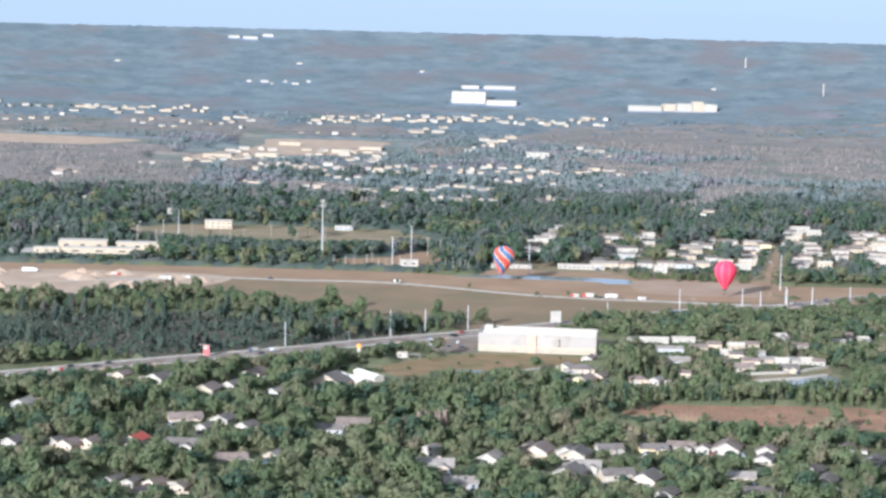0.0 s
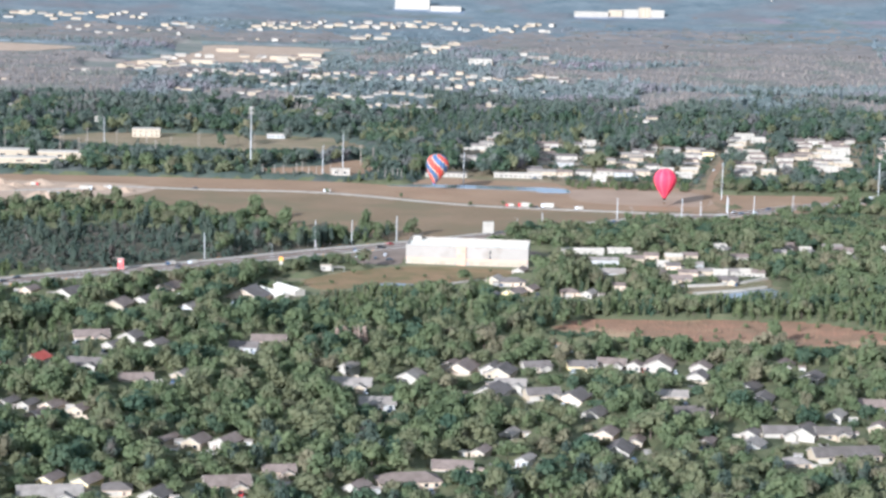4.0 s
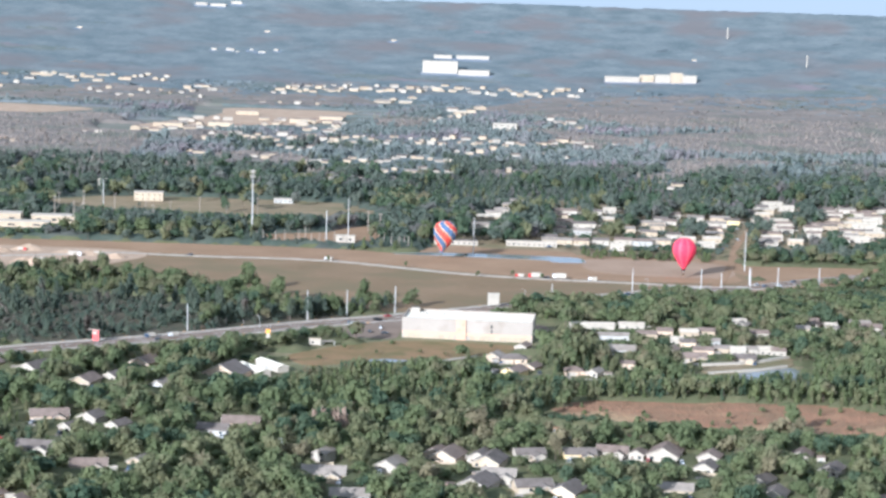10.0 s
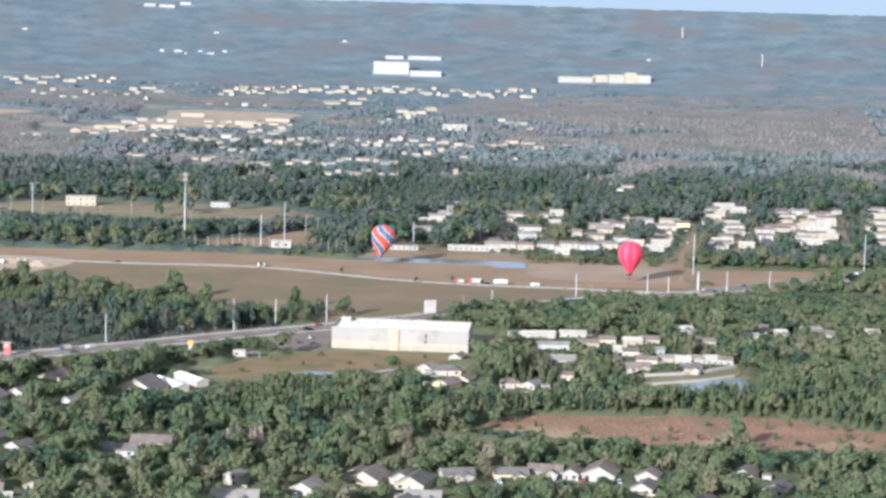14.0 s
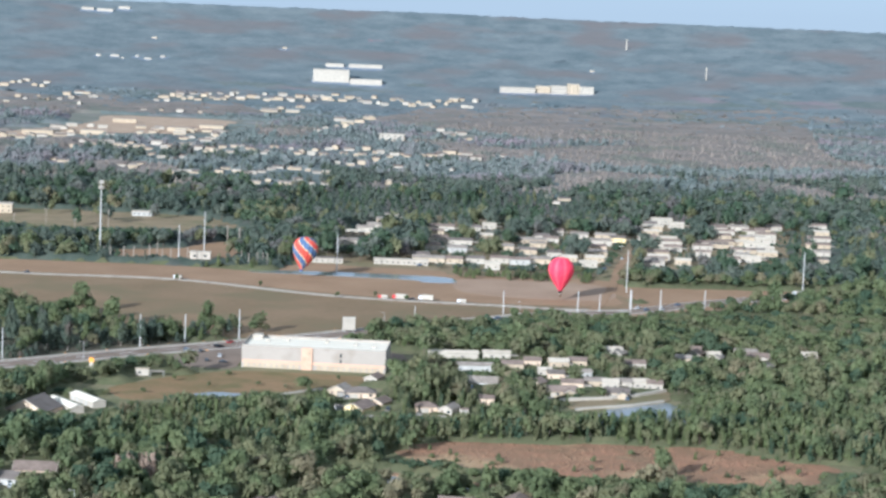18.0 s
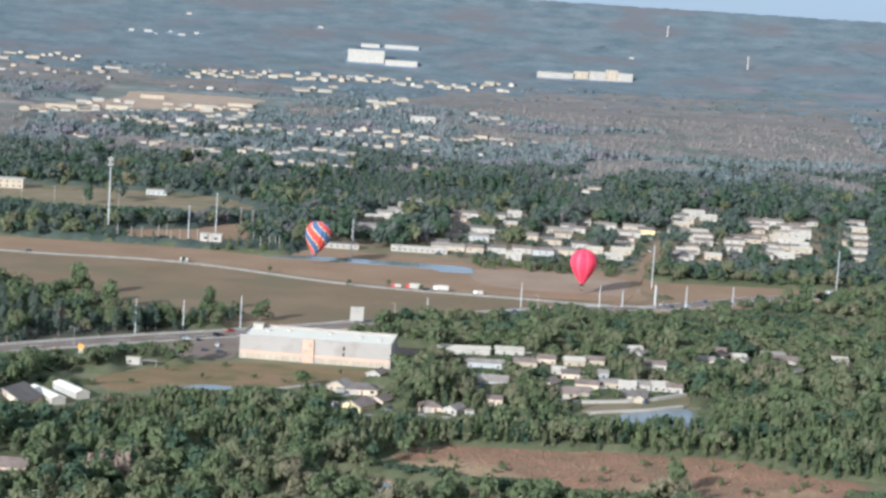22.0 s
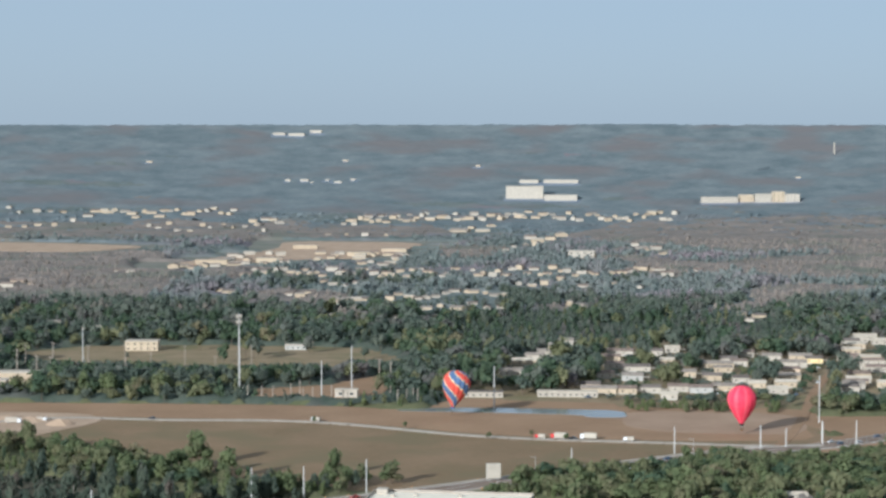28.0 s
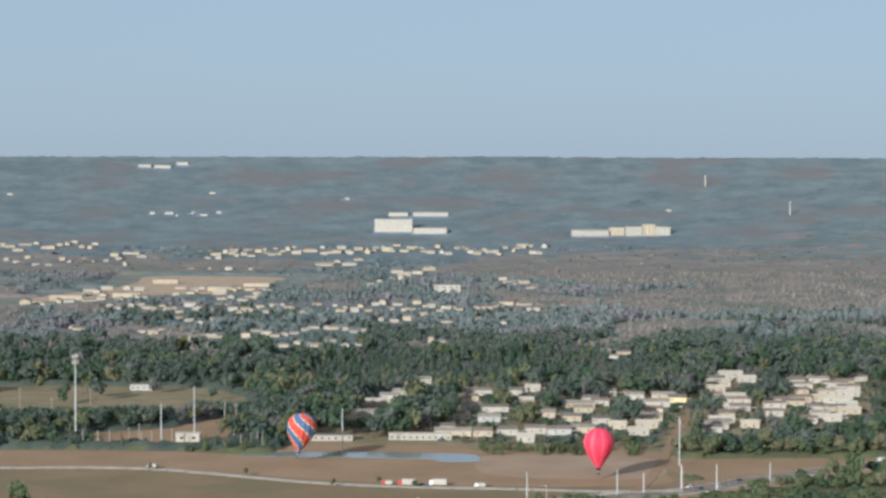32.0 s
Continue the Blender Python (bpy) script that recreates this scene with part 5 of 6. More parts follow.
for x, y, h in ((70, 1715, 27), (-29, 1786, 32), (-44, 1739, 27), (-187, 1801, 21), (-254, 1820, 20), (-273, 1839, 22), (-254, 1867, 24), (-250, 1943, 26), (-4, 1805, 19), (-15, 1840, 17)):
    utility_pole(x, y, h, 0 if h > 25 else 1, 0.42, steel=h > 25)
for x, y in ((-83, 1736), (-76, 1738), (-55, 1730), (-49, 1732), (7, 1725), (13, 1727), (17, 1729), (20, 1727), (-66, 1752), (-93, 1740), (-38, 1744), (-62, 1768), (1, 1742)):
    utility_pole(x, y, 10.5, 0, 0.34)
for x, y, h in ((270, 1661, 29), (225, 1557, 14), (176, 1540, 15), (263, 1589, 12), (280, 1570, 15), (310, 1577, 15), (391, 1654, 33), (17, 1410, 17), (-12, 1392, 16), (-35, 1374, 18), (-101, 1322, 16), (119, 1499, 9), (262, 1578, 13), (240, 1565, 11)):
    utility_pole(x, y, h, 0, 0.36, steel=1)
for k in range(14):
    utility_pole(-420 + 24 * k, 1880 - 2.2 * k + rng.uniform(-25, 25), rng.uniform(15, 24), 1, 0.26)


def street_lamp(x, y, h=9.0, rot=0):
    e = thing("street_lamp", x, y, rot)
    tagged(e, "pale street lamp with a curved arm among trees", "street lamp", "street lamps")
    part("pole", tube(0, 0, -0.2, h, 0.13, 0.08, 8), M["steel"], e)
    part("arm", box(-0.9, 0, h - 0.1, 1.9, 0.1, 0.12), M["steel"], e)
    part("lamp_head", box(-2.0, 0, h - 0.16, 0.9, 0.35, 0.2), M["white"], e)


for x, y in ((-22, 1003), (54, 1160), (-60, 1330), (100, 1470), (186, 1535)):
    street_lamp(x, y)


def billboard(x, y, w, h, z, material, label, rot=0):
    e = thing("billboard", x, y, rot)
    tagged(e, label, "billboard")
    part("panel", box(0, 0, z, w, 0.5, h), material, e)
    part("frame", box(0, 0.35, z - 0.3, w + 0.4, 0.2, h + 0.6), M["grey"], e)
    for dx in (-w * 0.3, w * 0.3):
        part("post", tube(dx, 0.2, 0, z + 0.2, 0.22, 0.22, 8), M["steel"], e)
    SEEN.append((x, y, w, z * 0.3))
    return e


billboard(79, 1446, 7.2, 7.4, 1.6, M["white"], "plain white billboard panel on posts beside the field", 12)
b = billboard(-146, 1274, 3.6, 5.6, 1.0, M["sign_red"], "red and white roadside billboard by the highway", -14)
part("logo", box(-0.6, -0.3, 4.6, 2.6, 0.08, 1.4), M["white"], b, "white shape on the sign")
part("canopy", box(-1.2, 0.2, 6.9, 7.0, 0.8, 0.35), M["wood"], b)
o = thing("work_sign", -53, 1306)
tagged(o, "orange and white road work sign beside the highway", "sign")
part("panel", box(0, 0, 2.6, 2.6, 0.15, 2.4), M["sign_orange"], o)
part("base", box(0, 0, 0, 2.0, 0.5, 2.6), M["white"], o)
SEEN.append((-53, 1306, 4, 0.2))
k = thing("kiosk", -25, 1286, 4)
tagged(k, "small white site trailer beside a dark canopy", "trailer")
part("wall", box(0, 0, 0.4, 6.5, 3, 3.4), M["white"], k)
part("roof", box(0, 0, 3.8, 7.0, 3.4, 0.25), M["cream"], k)
part("canopy", box(7.4, 0, 2.6, 7.6, 4, 0.2), M["roof_grey"], k)
for dx in (4.0, 10.8):
    part("post", box(dx, -1.8, 0, 0.2, 0.2, 2.6), M["steel"], k)
part("window", box(-1.4, -1.52, 1.6, 1.3, 0.1, 1.0), M["glass"], k)
SEEN.append((-22, 1286, 11, 0.0))
for x, y, l in ((-51.5, 1197, 25), (-43, 1211, 24)):
    s = thing("long_shed", x, y, -56)
    tagged(s, "long low building with a bright white metal roof", "shed", "white sheds")
    part("wall", gable_walls(l, 6.4, 3.0, 0.32), M["white"], s)
    for q in (-1, 1):
        part("roof", roof_slab(l, 6.4, 3.0, 0.32, q, 0.3), M["membrane"], s)
    for q in range(4):
        part("door", box(-l / 2 + 3 + q * 4.6, -3.23, 0.1, 2.2, 0.1, 2.4), M["grey"], s)
    SEEN.append((x, y, 15, 0.1))
    SEEN.append((x + 6, y - 9, 9, 0.2))


# ---- large blocks further off ----
def block(name, x, y, rot, L, D, H, wall, label, floors=2, bays=8, roof="roof_white", group=""):
    e = thing(name, x, y, rot)
    tagged(e, label, "building", group)
    part("wall", box(0, 0, -6 if y > 3500 else -0.2, L, D, H + (6 if y > 3500 else 0.2)), M[wall], e)
    part("roof", box(0, 0, H, L + 0.6, D + 0.6, 0.5), M[roof], e)
    fh = H / floors
    for i in range(floors):
        for j in range(bays):
            part("window", box((j + 0.5) / bays * L - L / 2, -D / 2 - 0.04, i * fh + fh * 0.35, L / bays * 0.3, 0.12, fh * 0.3), M["glass"], e)
    SEEN.append((x, y - D / 2, L * 0.55, 0.5 if y < 3500 else -0.5))
    return e


for x, y, L, D, H in ((-318, 1822, 42, 16, 8.5), (-300, 1800, 60, 14, 4.5), (-272, 1836, 38, 16, 6.0), (-345, 1795, 22, 10, 4.5)):
    block("commercial_building", x, y, 4, L, D, H, "cream", "cream flat-roofed commercial building beside tall poles", 1, 3, group="commercial yard")
block("utility_building", -222, 2030, 3, 26, 14, 7.5, "cream", "square cream two-storey building at the meadow's edge", 2, 5)
block("utility_building", -100, 2042, 0, 17, 9, 3.6, "grey", "low grey building at the meadow's edge", 1, 4)
block("gate_building", -30, 1762, 0, 15, 7, 5, "white", "low white substation building under the poles", 1, 2)
block("long_home", 117, 1772, -1, 40, 8, 3.6, "white", "very long white low building by the retention basin", 1, 10)
block("long_home", 57, 1768, 1, 34, 8, 3.6, "white", "long white low building with a dark roof behind", 1, 8, "roof_dark")
block("warehouse", 40, 4226, 0, 68, 30, 21, "white", "big plain white warehouse block rising above the woods", 1, 0)
block("warehouse", 106, 4206, 0, 60, 26, 8, "white", "low white annexe of the big warehouse", 1, 0)
block("warehouse", 45, 4392, 0, 36, 16, 5, "white", "long low white roof in the far woods", 1, 0)
block("warehouse", 106, 4392, 0, 66, 16, 5, "white", "long low white roof in the far woods", 1, 0)
for x, L, H in ((392, 66, 9), (440, 26, 12), (470, 30, 14), (497, 22, 18), (520, 30, 13)):
    block("apartment_block", x, 4168 + (x % 7), 0, L, 16, H, "cream" if L < 30 else "white", "pale apartment block on the wooded skyline", max(2, int(H / 4)), max(3, int(L / 6)), group="far apartments")
block("school_building", 136, 3138, 0, 34, 16, 9, "white", "white two-storey building among far trees", 2, 4)
for x, y, L, H in ((-330, 2990, 40, 6), (-262, 3030, 34, 6), (-160, 3150, 30, 6), (-250, 3300, 34, 6), (-120, 3240, 34, 5)):
    block("unfinished_house_row", x, y, 3, L, 14, H, "cream", "pale unfinished house row on the sandy site", 1, 0, "roof_grey", "building site rows")
for i in range(34):
    fx, fy = rng.uniform(-345, -95), rng.uniform(2960, 3190)
    far_house(fx, fy, rng.choice((0, 90, 10)), rng.uniform(10, 17), 9, rng.choice(("white", "cream", "tan")), rng.choice(("roof_grey", "roof_brown", "roof_white")), 3.4)
for i in range(6):
    block("far_shed", -412 + i * 24 + rng.uniform(-9, 9), 4388 + rng.uniform(-25, 25), 0, rng.uniform(6, 17), 9, rng.uniform(1.5, 3), "white", "white shed roof in the distant woods", 1, 0, group="far sheds")
for x, y in ((-720, 4540), (-330, 4600), (-60, 4560), (560, 4420)):
    block("far_shed", x, y, 0, rng.uniform(6, 12), 8, 2, "cream", "white shed roof in the distant woods", 1, 0, group="far sheds")
for x, y, L in ((-500, 4850, 26), (-462, 4846, 34), (-424, 4880, 24)):
    block("far_shed", x, y, 0, L, 12, 4, "white", "white shed roof near the wooded skyline", 1, 0, group="far sheds")
for x, y, h in ((657, 4645, 22), (778, 4343, 24)):
    w = thing("water_tower", x, y)
    tagged(w, "slim white tower above the distant woods", "tower", "far towers")
    part("shaft", tube(0, 0, 0, h, 1.4, 1.1, 10), M["white"], w)
    part("tank", tube(0, 0, h, h + 3, 1.9, 1.4, 10), M["white"], w)


# ---- hot-air balloons ----
def envelope(n, sub, profile):
    """Points and quads of a gored envelope, with each gore bulging a little."""
    v, f = [], []
    m = n * sub
    for z, r in profile:
        for k in range(m):
            a = 2 * math.pi * k / m
            bulge = 0.94 + 0.06 * math.sin(math.pi * (k % sub) / sub)
            v.append((r * bulge * math.cos(a), r * bulge * math.sin(a), z))
    for i in range(len(profile) - 1):
        for k in range(m):
            f.append((i * m + k, i * m + (k + 1) % m, (i + 1) * m + (k + 1) % m, (i + 1) * m + k))
    v.append((0, 0, profile[-1][0] + 0.1))
    f += [((len(profile) - 1) * m + k, (len(profile) - 1) * m + (k + 1) % m, len(v) - 1) for k in range(m)]
    return v, f, m


def balloon(x, y, z, R, label, striped=False, lean=(0, 0)):
    e = new("hot_air_balloon")
    e.matrix_basis = pose(x, y, z, lean[0], lean[1], 0)
    tagged(e, label, "hot-air balloon", "balloons")
    prof = []
    rows = 60 if striped else 24
    for i in range(rows + 1):
        s = i / rows
        if s < 0.5:
            u = s / 0.5
            r = R * (0.14 + 0.86 * math.sin(u * math.pi / 2) ** 1.05)
            zz = -1.68 * R * (1 - u) ** 1.05
        else:
            u = (s - 0.5) / 0.5 * math.pi / 2
            r, zz = R * math.cos(u) ** 0.93 + 0.02, 0.93 * R * math.sin(u)
        prof.append((zz, r))
    n = 16
    v, f, m = envelope(n, 8 if striped else 3, prof)
    me = mesh_of("envelope", v, f, M["red_cloth"] if not striped else M["orange_cloth"])
    if striped:
        me.materials.append(M["pale_cloth"])
        me.materials.append(M["blue_cloth"])
        idx = []
        for i in range(len(prof) - 1):
            for k in range(m):
                saw = 0.05 * (abs((k % 8) - 3.5) / 3.5 - 0.5)
                turn = (3.0 * k / m + 2.2 * i / (len(prof) - 1) + saw + 9.12) % 1.0
                idx.append(0 if turn < 0.46 else 1 if turn < 0.53 else 2 if turn < 0.93 else 1)
        idx += [0] * m
        me.polygons.foreach_set("material_index", idx)
    else:
        me.materials.append(M["pale_red_cloth"])
        me.polygons.foreach_set("material_index", [1 if (q % m) % 6 in (1, 2) and q < m * (len(prof) - 1) else 0 for q in range(len(f))])
    me.polygons.foreach_set("use_smooth", [True] * len(f))
    part("envelope", me, None, e)
    zb = prof[0][0]
    part("skirt", tube(0, 0, zb - 1.3, zb + 0.05, R * 0.12, R * 0.165, 16), M["black"] if not striped else M["blue_cloth"], e, "dark scoop below the envelope")
    basket = part("basket", box(0, 0, zb - 4.4, 1.5, 1.2, 1.15), M["wicker"], e)
    part("rim", box(0, 0, zb - 3.25, 1.62, 1.32, 0.14), M["black"], basket)
    part("burner", box(0, 0, zb - 2.1, 0.6, 0.4, 0.3), M["steel"], e)
    for sx in (-1, 1):
        for sy in (-1, 1):
            part("cable", ([(sx * 0.7, sy * 0.55, zb - 3.2), (sx * 0.75, sy * 0.55, zb - 3.2), (sx * R * 0.1, sy * R * 0.1, zb - 1.2), (sx * (R * 0.1 + 0.05), sy * R * 0.1, zb - 1.2), (sx * 0.72, sy * 0.6, zb - 3.2), (sx * (R * 0.1 + 0.02), sy * (R * 0.1 + 0.05), zb - 1.2)], [(0, 1, 3, 2), (1, 4, 5, 3), (4, 0, 2, 5)]), M["black"], e)
    return e


balloon(219, 1612, 21.0, 8.6, "plain red hot-air balloon drifting just above the ground")
balloon(48, 1674, 21.0, 8.8, "hot-air balloon with red, blue and pale yellow spiral stripes", True, (0, 9))


# ---- vehicles ----
def vehicle(x, y, rot, paint, kind="car"):
    size = dict(car=(4.5, 1.8, 1.45), van=(6.0, 2.1, 2.5), truck=(9.5, 2.5, 3.6), bus=(12.0, 2.6, 3.2))[kind]
    L, W, H = size
    e = thing(kind if kind != "truck" else "box_truck", x, y, rot, rise(x, y) + 0.3)
    tagged(e, f"{paint.split('_')[1]} {kind} standing on the pavement", kind, "vehicles")
    if kind == "car":
        v = [(-L / 2, -W / 2, 0.35), (L / 2, -W / 2, 0.35), (L / 2, -W / 2, 0.85), (-L / 2, -W / 2, 0.9)]
        v += [(a, -b, c) for a, b, c in v]
        part("body", (v, [(0, 1, 2, 3), (7, 6, 5, 4), (0, 4, 5, 1), (1, 5, 6, 2), (2, 6, 7, 3), (3, 7, 4, 0)]), M[paint], e)
        c = [(-1.9, 0.86), (1.3, 0.86), (0.6, H), (-1.3, H)]
        v = [(a, -W * 0.46, b) for a, b in c] + [(a, W * 0.46, b) for a, b in c]
        part("cabin", (v, [(0, 1, 2, 3), (7, 6, 5, 4), (0, 4, 5, 1), (1, 5, 6, 2), (2, 6, 7, 3), (3, 7, 4, 0)]), M["glass"], e)
        part("roof", box(-0.35, 0, H, 1.9, W * 0.86, 0.05), M[paint], e)
    else:
        part("cab", box(L / 2 - 1.0, 0, 0.5, 2.0, W * 0.95, H * 0.66), M[paint], e)
        part("windscreen", box(L / 2 + 0.02, 0, H * 0.42, 0.08, W * 0.85, H * 0.22), M["glass"], e)
        part("cargo_box", box(-1.0, 0, 0.6, L - 2.1, W, H - 0.6), M["white"] if kind != "bus" else M[paint], e)
    for sx in (-0.31, 0.31):
        for sy in (-1, 1):
            v, f = tube(0, 0, -0.12, 0.12, 0.36, 0.36, 10)
            w = part("wheel", ([(a + sx * L, c + sy * (W / 2 - 0.1), b + 0.36) for a, b, c in v], f), M["black"], e)
            if kind != "car":
                part("hub", box(sx * L, sy * (W / 2 + 0.03), 0.22, 0.3, 0.06, 0.3), M["steel"], w)
    return e


for x, y, r, p, kd in ((112, 1588, 170, "car_red", "truck"), (129, 1588, 172, "car_white", "truck"), (101, 1589, 170, "car_red", "van"), (120, 1587, 171, "car_dark", "car"), (152, 1582, 172, "car_white", "van"),
                       (-37, 1649, 155, "car_white", "van"), (-139, 1652, 180, "car_dark", "car"), (-333, 1660, 5, "car_white", "bus"), (-238, 1592, 0, "car_blue", "truck"), (-220, 1630, 5, "car_white", "truck"), (-205, 1640, 5, "car_white", "van"), (-262, 1650, 0, "car_red", "van")):
    vehicle(x, y, r, p, kd)
for i in range(34):
    s = rng.randrange(8, len(hw) - 6)
    d = hw[s + 1] - hw[s]
    d = d / np.linalg.norm(d)
    lane = rng.choice((-5.2, -2.0, 2.0, 5.2))
    x, y = hw[s] + lane * np.array((d[1], -d[0]))
    vehicle(float(x), float(y), math.degrees(math.atan2(d[1], d[0])) + (180 if lane < 0 else 0), rng.choice(("car_white", "car_white", "car_dark", "car_red", "car_dark", "car_blue")), rng.choice(("car", "car", "car", "van")))
for i in range(7):
    vehicle(rng.uniform(-12, 14), rng.uniform(1325, 1372), rng.choice((0, 90, 180)), rng.choice(("car_white", "car_dark", "car_dark", "car_white", "car_blue")), "car")
for i in range(34):
    x, y = rng.uniform(60, 400), rng.uniform(1758, 2050)
    if inside(HOME_PARK, x, y):
        vehicle(x, y, rng.choice((0, 90, 180)), rng.choice(("car_white", "car_white", "car_dark", "car_blue")), "car")

for x, y, r in PARKED:
    vehicle(x, y, r, rng.choice(("car_white", "car_white", "car_dark", "car_red", "car_blue")), "car")



def traffic_barrel(x, y):
    e = thing("traffic_barrel", x, y)
    tagged(e, "orange traffic barrel with a white band beside the highway", "barrel", "traffic barrels")
    part("barrel", tube(0, 0, 0.1, 1.1, 0.34, 0.26, 10), M["sign_orange"], e)
    part("band", tube(0, 0, 0.62, 0.82, 0.325, 0.305, 10), M["white"], e, "white reflecting band")
    part("base", box(0, 0, 0, 0.9, 0.9, 0.12), M["black"], e)


for i in range(34):
    s = 14 + int(i * 1.1)
    d = hw[s + 1] - hw[s]
    d = d / np.linalg.norm(d)
    x, y = hw[s] + (-11.4 if i % 3 else 11.2) * np.array((d[1], -d[0]))
    traffic_barrel(float(x), float(y))

# ---- site clutter ----
for i in range(34):
    x, y = rng.uniform(-420, -190), rng.uniform(1500, 1660)
    if not inside(SAND, x, y):
        continue
    w, hgt = rng.uniform(6, 16), rng.uniform(2, 5.5)
    v, f = [(0, 0, hgt)], []
    for ring in (0.45, 1.0):
        for q in range(12):
            a = 2 * math.pi * q / 12
            rr = w * ring * rng.uniform(0.8, 1.15)
            v.append((rr * math.cos(a), rr * math.sin(a) * 0.7, hgt * 0.62 * rng.uniform(0.8, 1.1) if ring < 1 else -0.2))
    f = [(0, 1 + q, 1 + (q + 1) % 12) for q in range(12)] + [(1 + q, 13 + q, 13 + (q + 1) % 12, 1 + (q + 1) % 12) for q in range(12)]
    tagged(part("sand_mound", (v, f), M["sand"]), "loose heap of pale sand on the building site", "sand heap", "sand heaps").matrix_basis = pose(x, y, 0.2)
for i in range(90):
    s = int((i + 0.5) / 90 * (len(fr) - 1))
    d = fr[s + 1] - fr[s]
    d = d / np.linalg.norm(d)
    x, y = fr[s] + 3.8 * np.array((d[1], -d[0]))
    p = part("marker_post", box(0, 0, 0, 0.3, 0.3, 1.3), M["white"])
    p.matrix_basis = pose(float(x), float(y), 0)
    tagged(p, "short white post beside the gravel road", "post", "road posts")


# ---- trees ----
OCT_V = np.array([(1, 0, 0), (-1, 0, 0), (0, 1, 0), (0, -1, 0), (0, 0, 1), (0, 0, -1)], float)
OCT_F = np.array([(0, 2, 4), (2, 1, 4), (1, 3, 4), (3, 0, 4), (2, 0, 5), (1, 2, 5), (3, 1, 5), (0, 3, 5)])


def leaf_sprays(r, at, out, size, loose, long=1.0):
    """One small leafy triangle at each point, facing roughly outwards."""
    n = len(at)
    nor = out + r.normal(size=(n, 3)) * loose
    nor /= np.linalg.norm(nor, axis=1)[:, None] + 1e-9
    u = np.cross(nor, r.normal(size=(n, 3)))
    u /= np.linalg.norm(u, axis=1)[:, None] + 1e-9
    w = np.cross(nor, u)
    a = r.uniform(0, 2 * np.pi, n)
    tri = []
    for k in range(3):
        q = a + k * 2.094 + r.uniform(-0.35, 0.35, n)
        d = (r.uniform(0.7, 1.3, n) * size)[:, None]
        tri.append(at + d * (np.cos(q)[:, None] * u + np.sin(q)[:, None] * w) * (1, 1, long))
    v = np.stack(tri, 1).reshape(-1, 3)
    return v, np.arange(3 * n).reshape(-1, 3)


def crown(kind, lobes, sprays, seed):
    """A crown in a unit box: width 1, height 1 (z from the ground up). Uneven lobes on limbs, covered with loose leaf sprays that leave gaps."""
    r = np.random.RandomState(seed)
    c, s = [], []
    lean = r.uniform(-0.07, 0.07, 2)
    for i in range(max(lobes, 1)):
        a = 2 * np.pi * (i * 0.382 + r.uniform(0, 0.12))
        if kind == "broad":
            e = r.uniform(-0.35, 1.0)
            d = 0.23 * r.uniform(0.5, 1.1) * (1 - 0.5 * max(e, 0))
            c.append((d * np.cos(a), d * np.sin(a), 0.57 + 0.25 * e))
            q = r.uniform(0.21, 0.30) * (1.0 if lobes > 4 else 1.1)
            s.append((q, q, q * r.uniform(0.75, 1.05)))
        elif kind == "pine":
            h = (i + r.uniform(0.2, 0.8)) / max(lobes, 1)
            d = 0.20 * r.uniform(0.3, 1.1) * (1.15 - h)
            c.append((d * np.cos(a), d * np.sin(a), 0.34 + 0.56 * h))
            q = r.uniform(0.28, 0.38) * (1.1 - 0.5 * h)
            s.append((q, q, q * r.uniform(0.5, 0.75)))
        elif kind == "slim":
            h = (i + r.uniform(0.2, 0.8)) / max(lobes, 1)
            d = 0.14 * r.uniform(0.2, 1.1)
            c.append((d * np.cos(a), d * np.sin(a), 0.16 + 0.74 * h))
            q = r.uniform(0.24, 0.34) * (1.1 - 0.62 * h)
            s.append((q, q, r.uniform(0.15, 0.22)))
        else:
            h = (i + r.uniform(0.2, 0.8)) / max(lobes, 1)
            d = 0.22 * r.uniform(0.3, 1.1) * (1.1 - h)
            c.append((d * np.cos(a), d * np.sin(a), 0.25 + 0.6 * h))
            q = r.uniform(0.18, 0.28) * (1.1 - 0.6 * h)
            s.append((q, q, q))
    c, s = np.array(c), np.array(s)
    V, F, n = [], [], 0
    if kind != "bare":
        for k in range(len(c)):
            V.append(OCT_V * r.uniform(0.75, 1.05, (6, 1)) * s[k] * 0.84 + c[k])
            F.append(OCT_F + n)
            n += 6
    pick = r.choice(len(c), sprays, p=s[:, 0] ** 2 / np.sum(s[:, 0] ** 2))
    out = r.normal(size=(sprays, 3))
    out[:, 2] = np.where(out[:, 2] < -0.4, -out[:, 2], out[:, 2])
    out /= np.linalg.norm(out, axis=1)[:, None]
    at = c[pick] + out * s[pick] * r.uniform(0.76, 1.2, (sprays, 1))
    size = 0.122 * (70 / max(sprays, 12)) ** 0.3
    v, f = leaf_sprays(r, at, out, size if kind != "bare" else size * 0.75, 0.42 if sprays > 30 else 0.2, 1.0 if kind != "bare" else 2.2)
    V.append(v)
    F.append(f + n)
    v = np.concatenate(V)
    v[:, :2] += lean * np.maximum(v[:, 2:] - 0.3, 0)
    return v, np.concatenate(F)


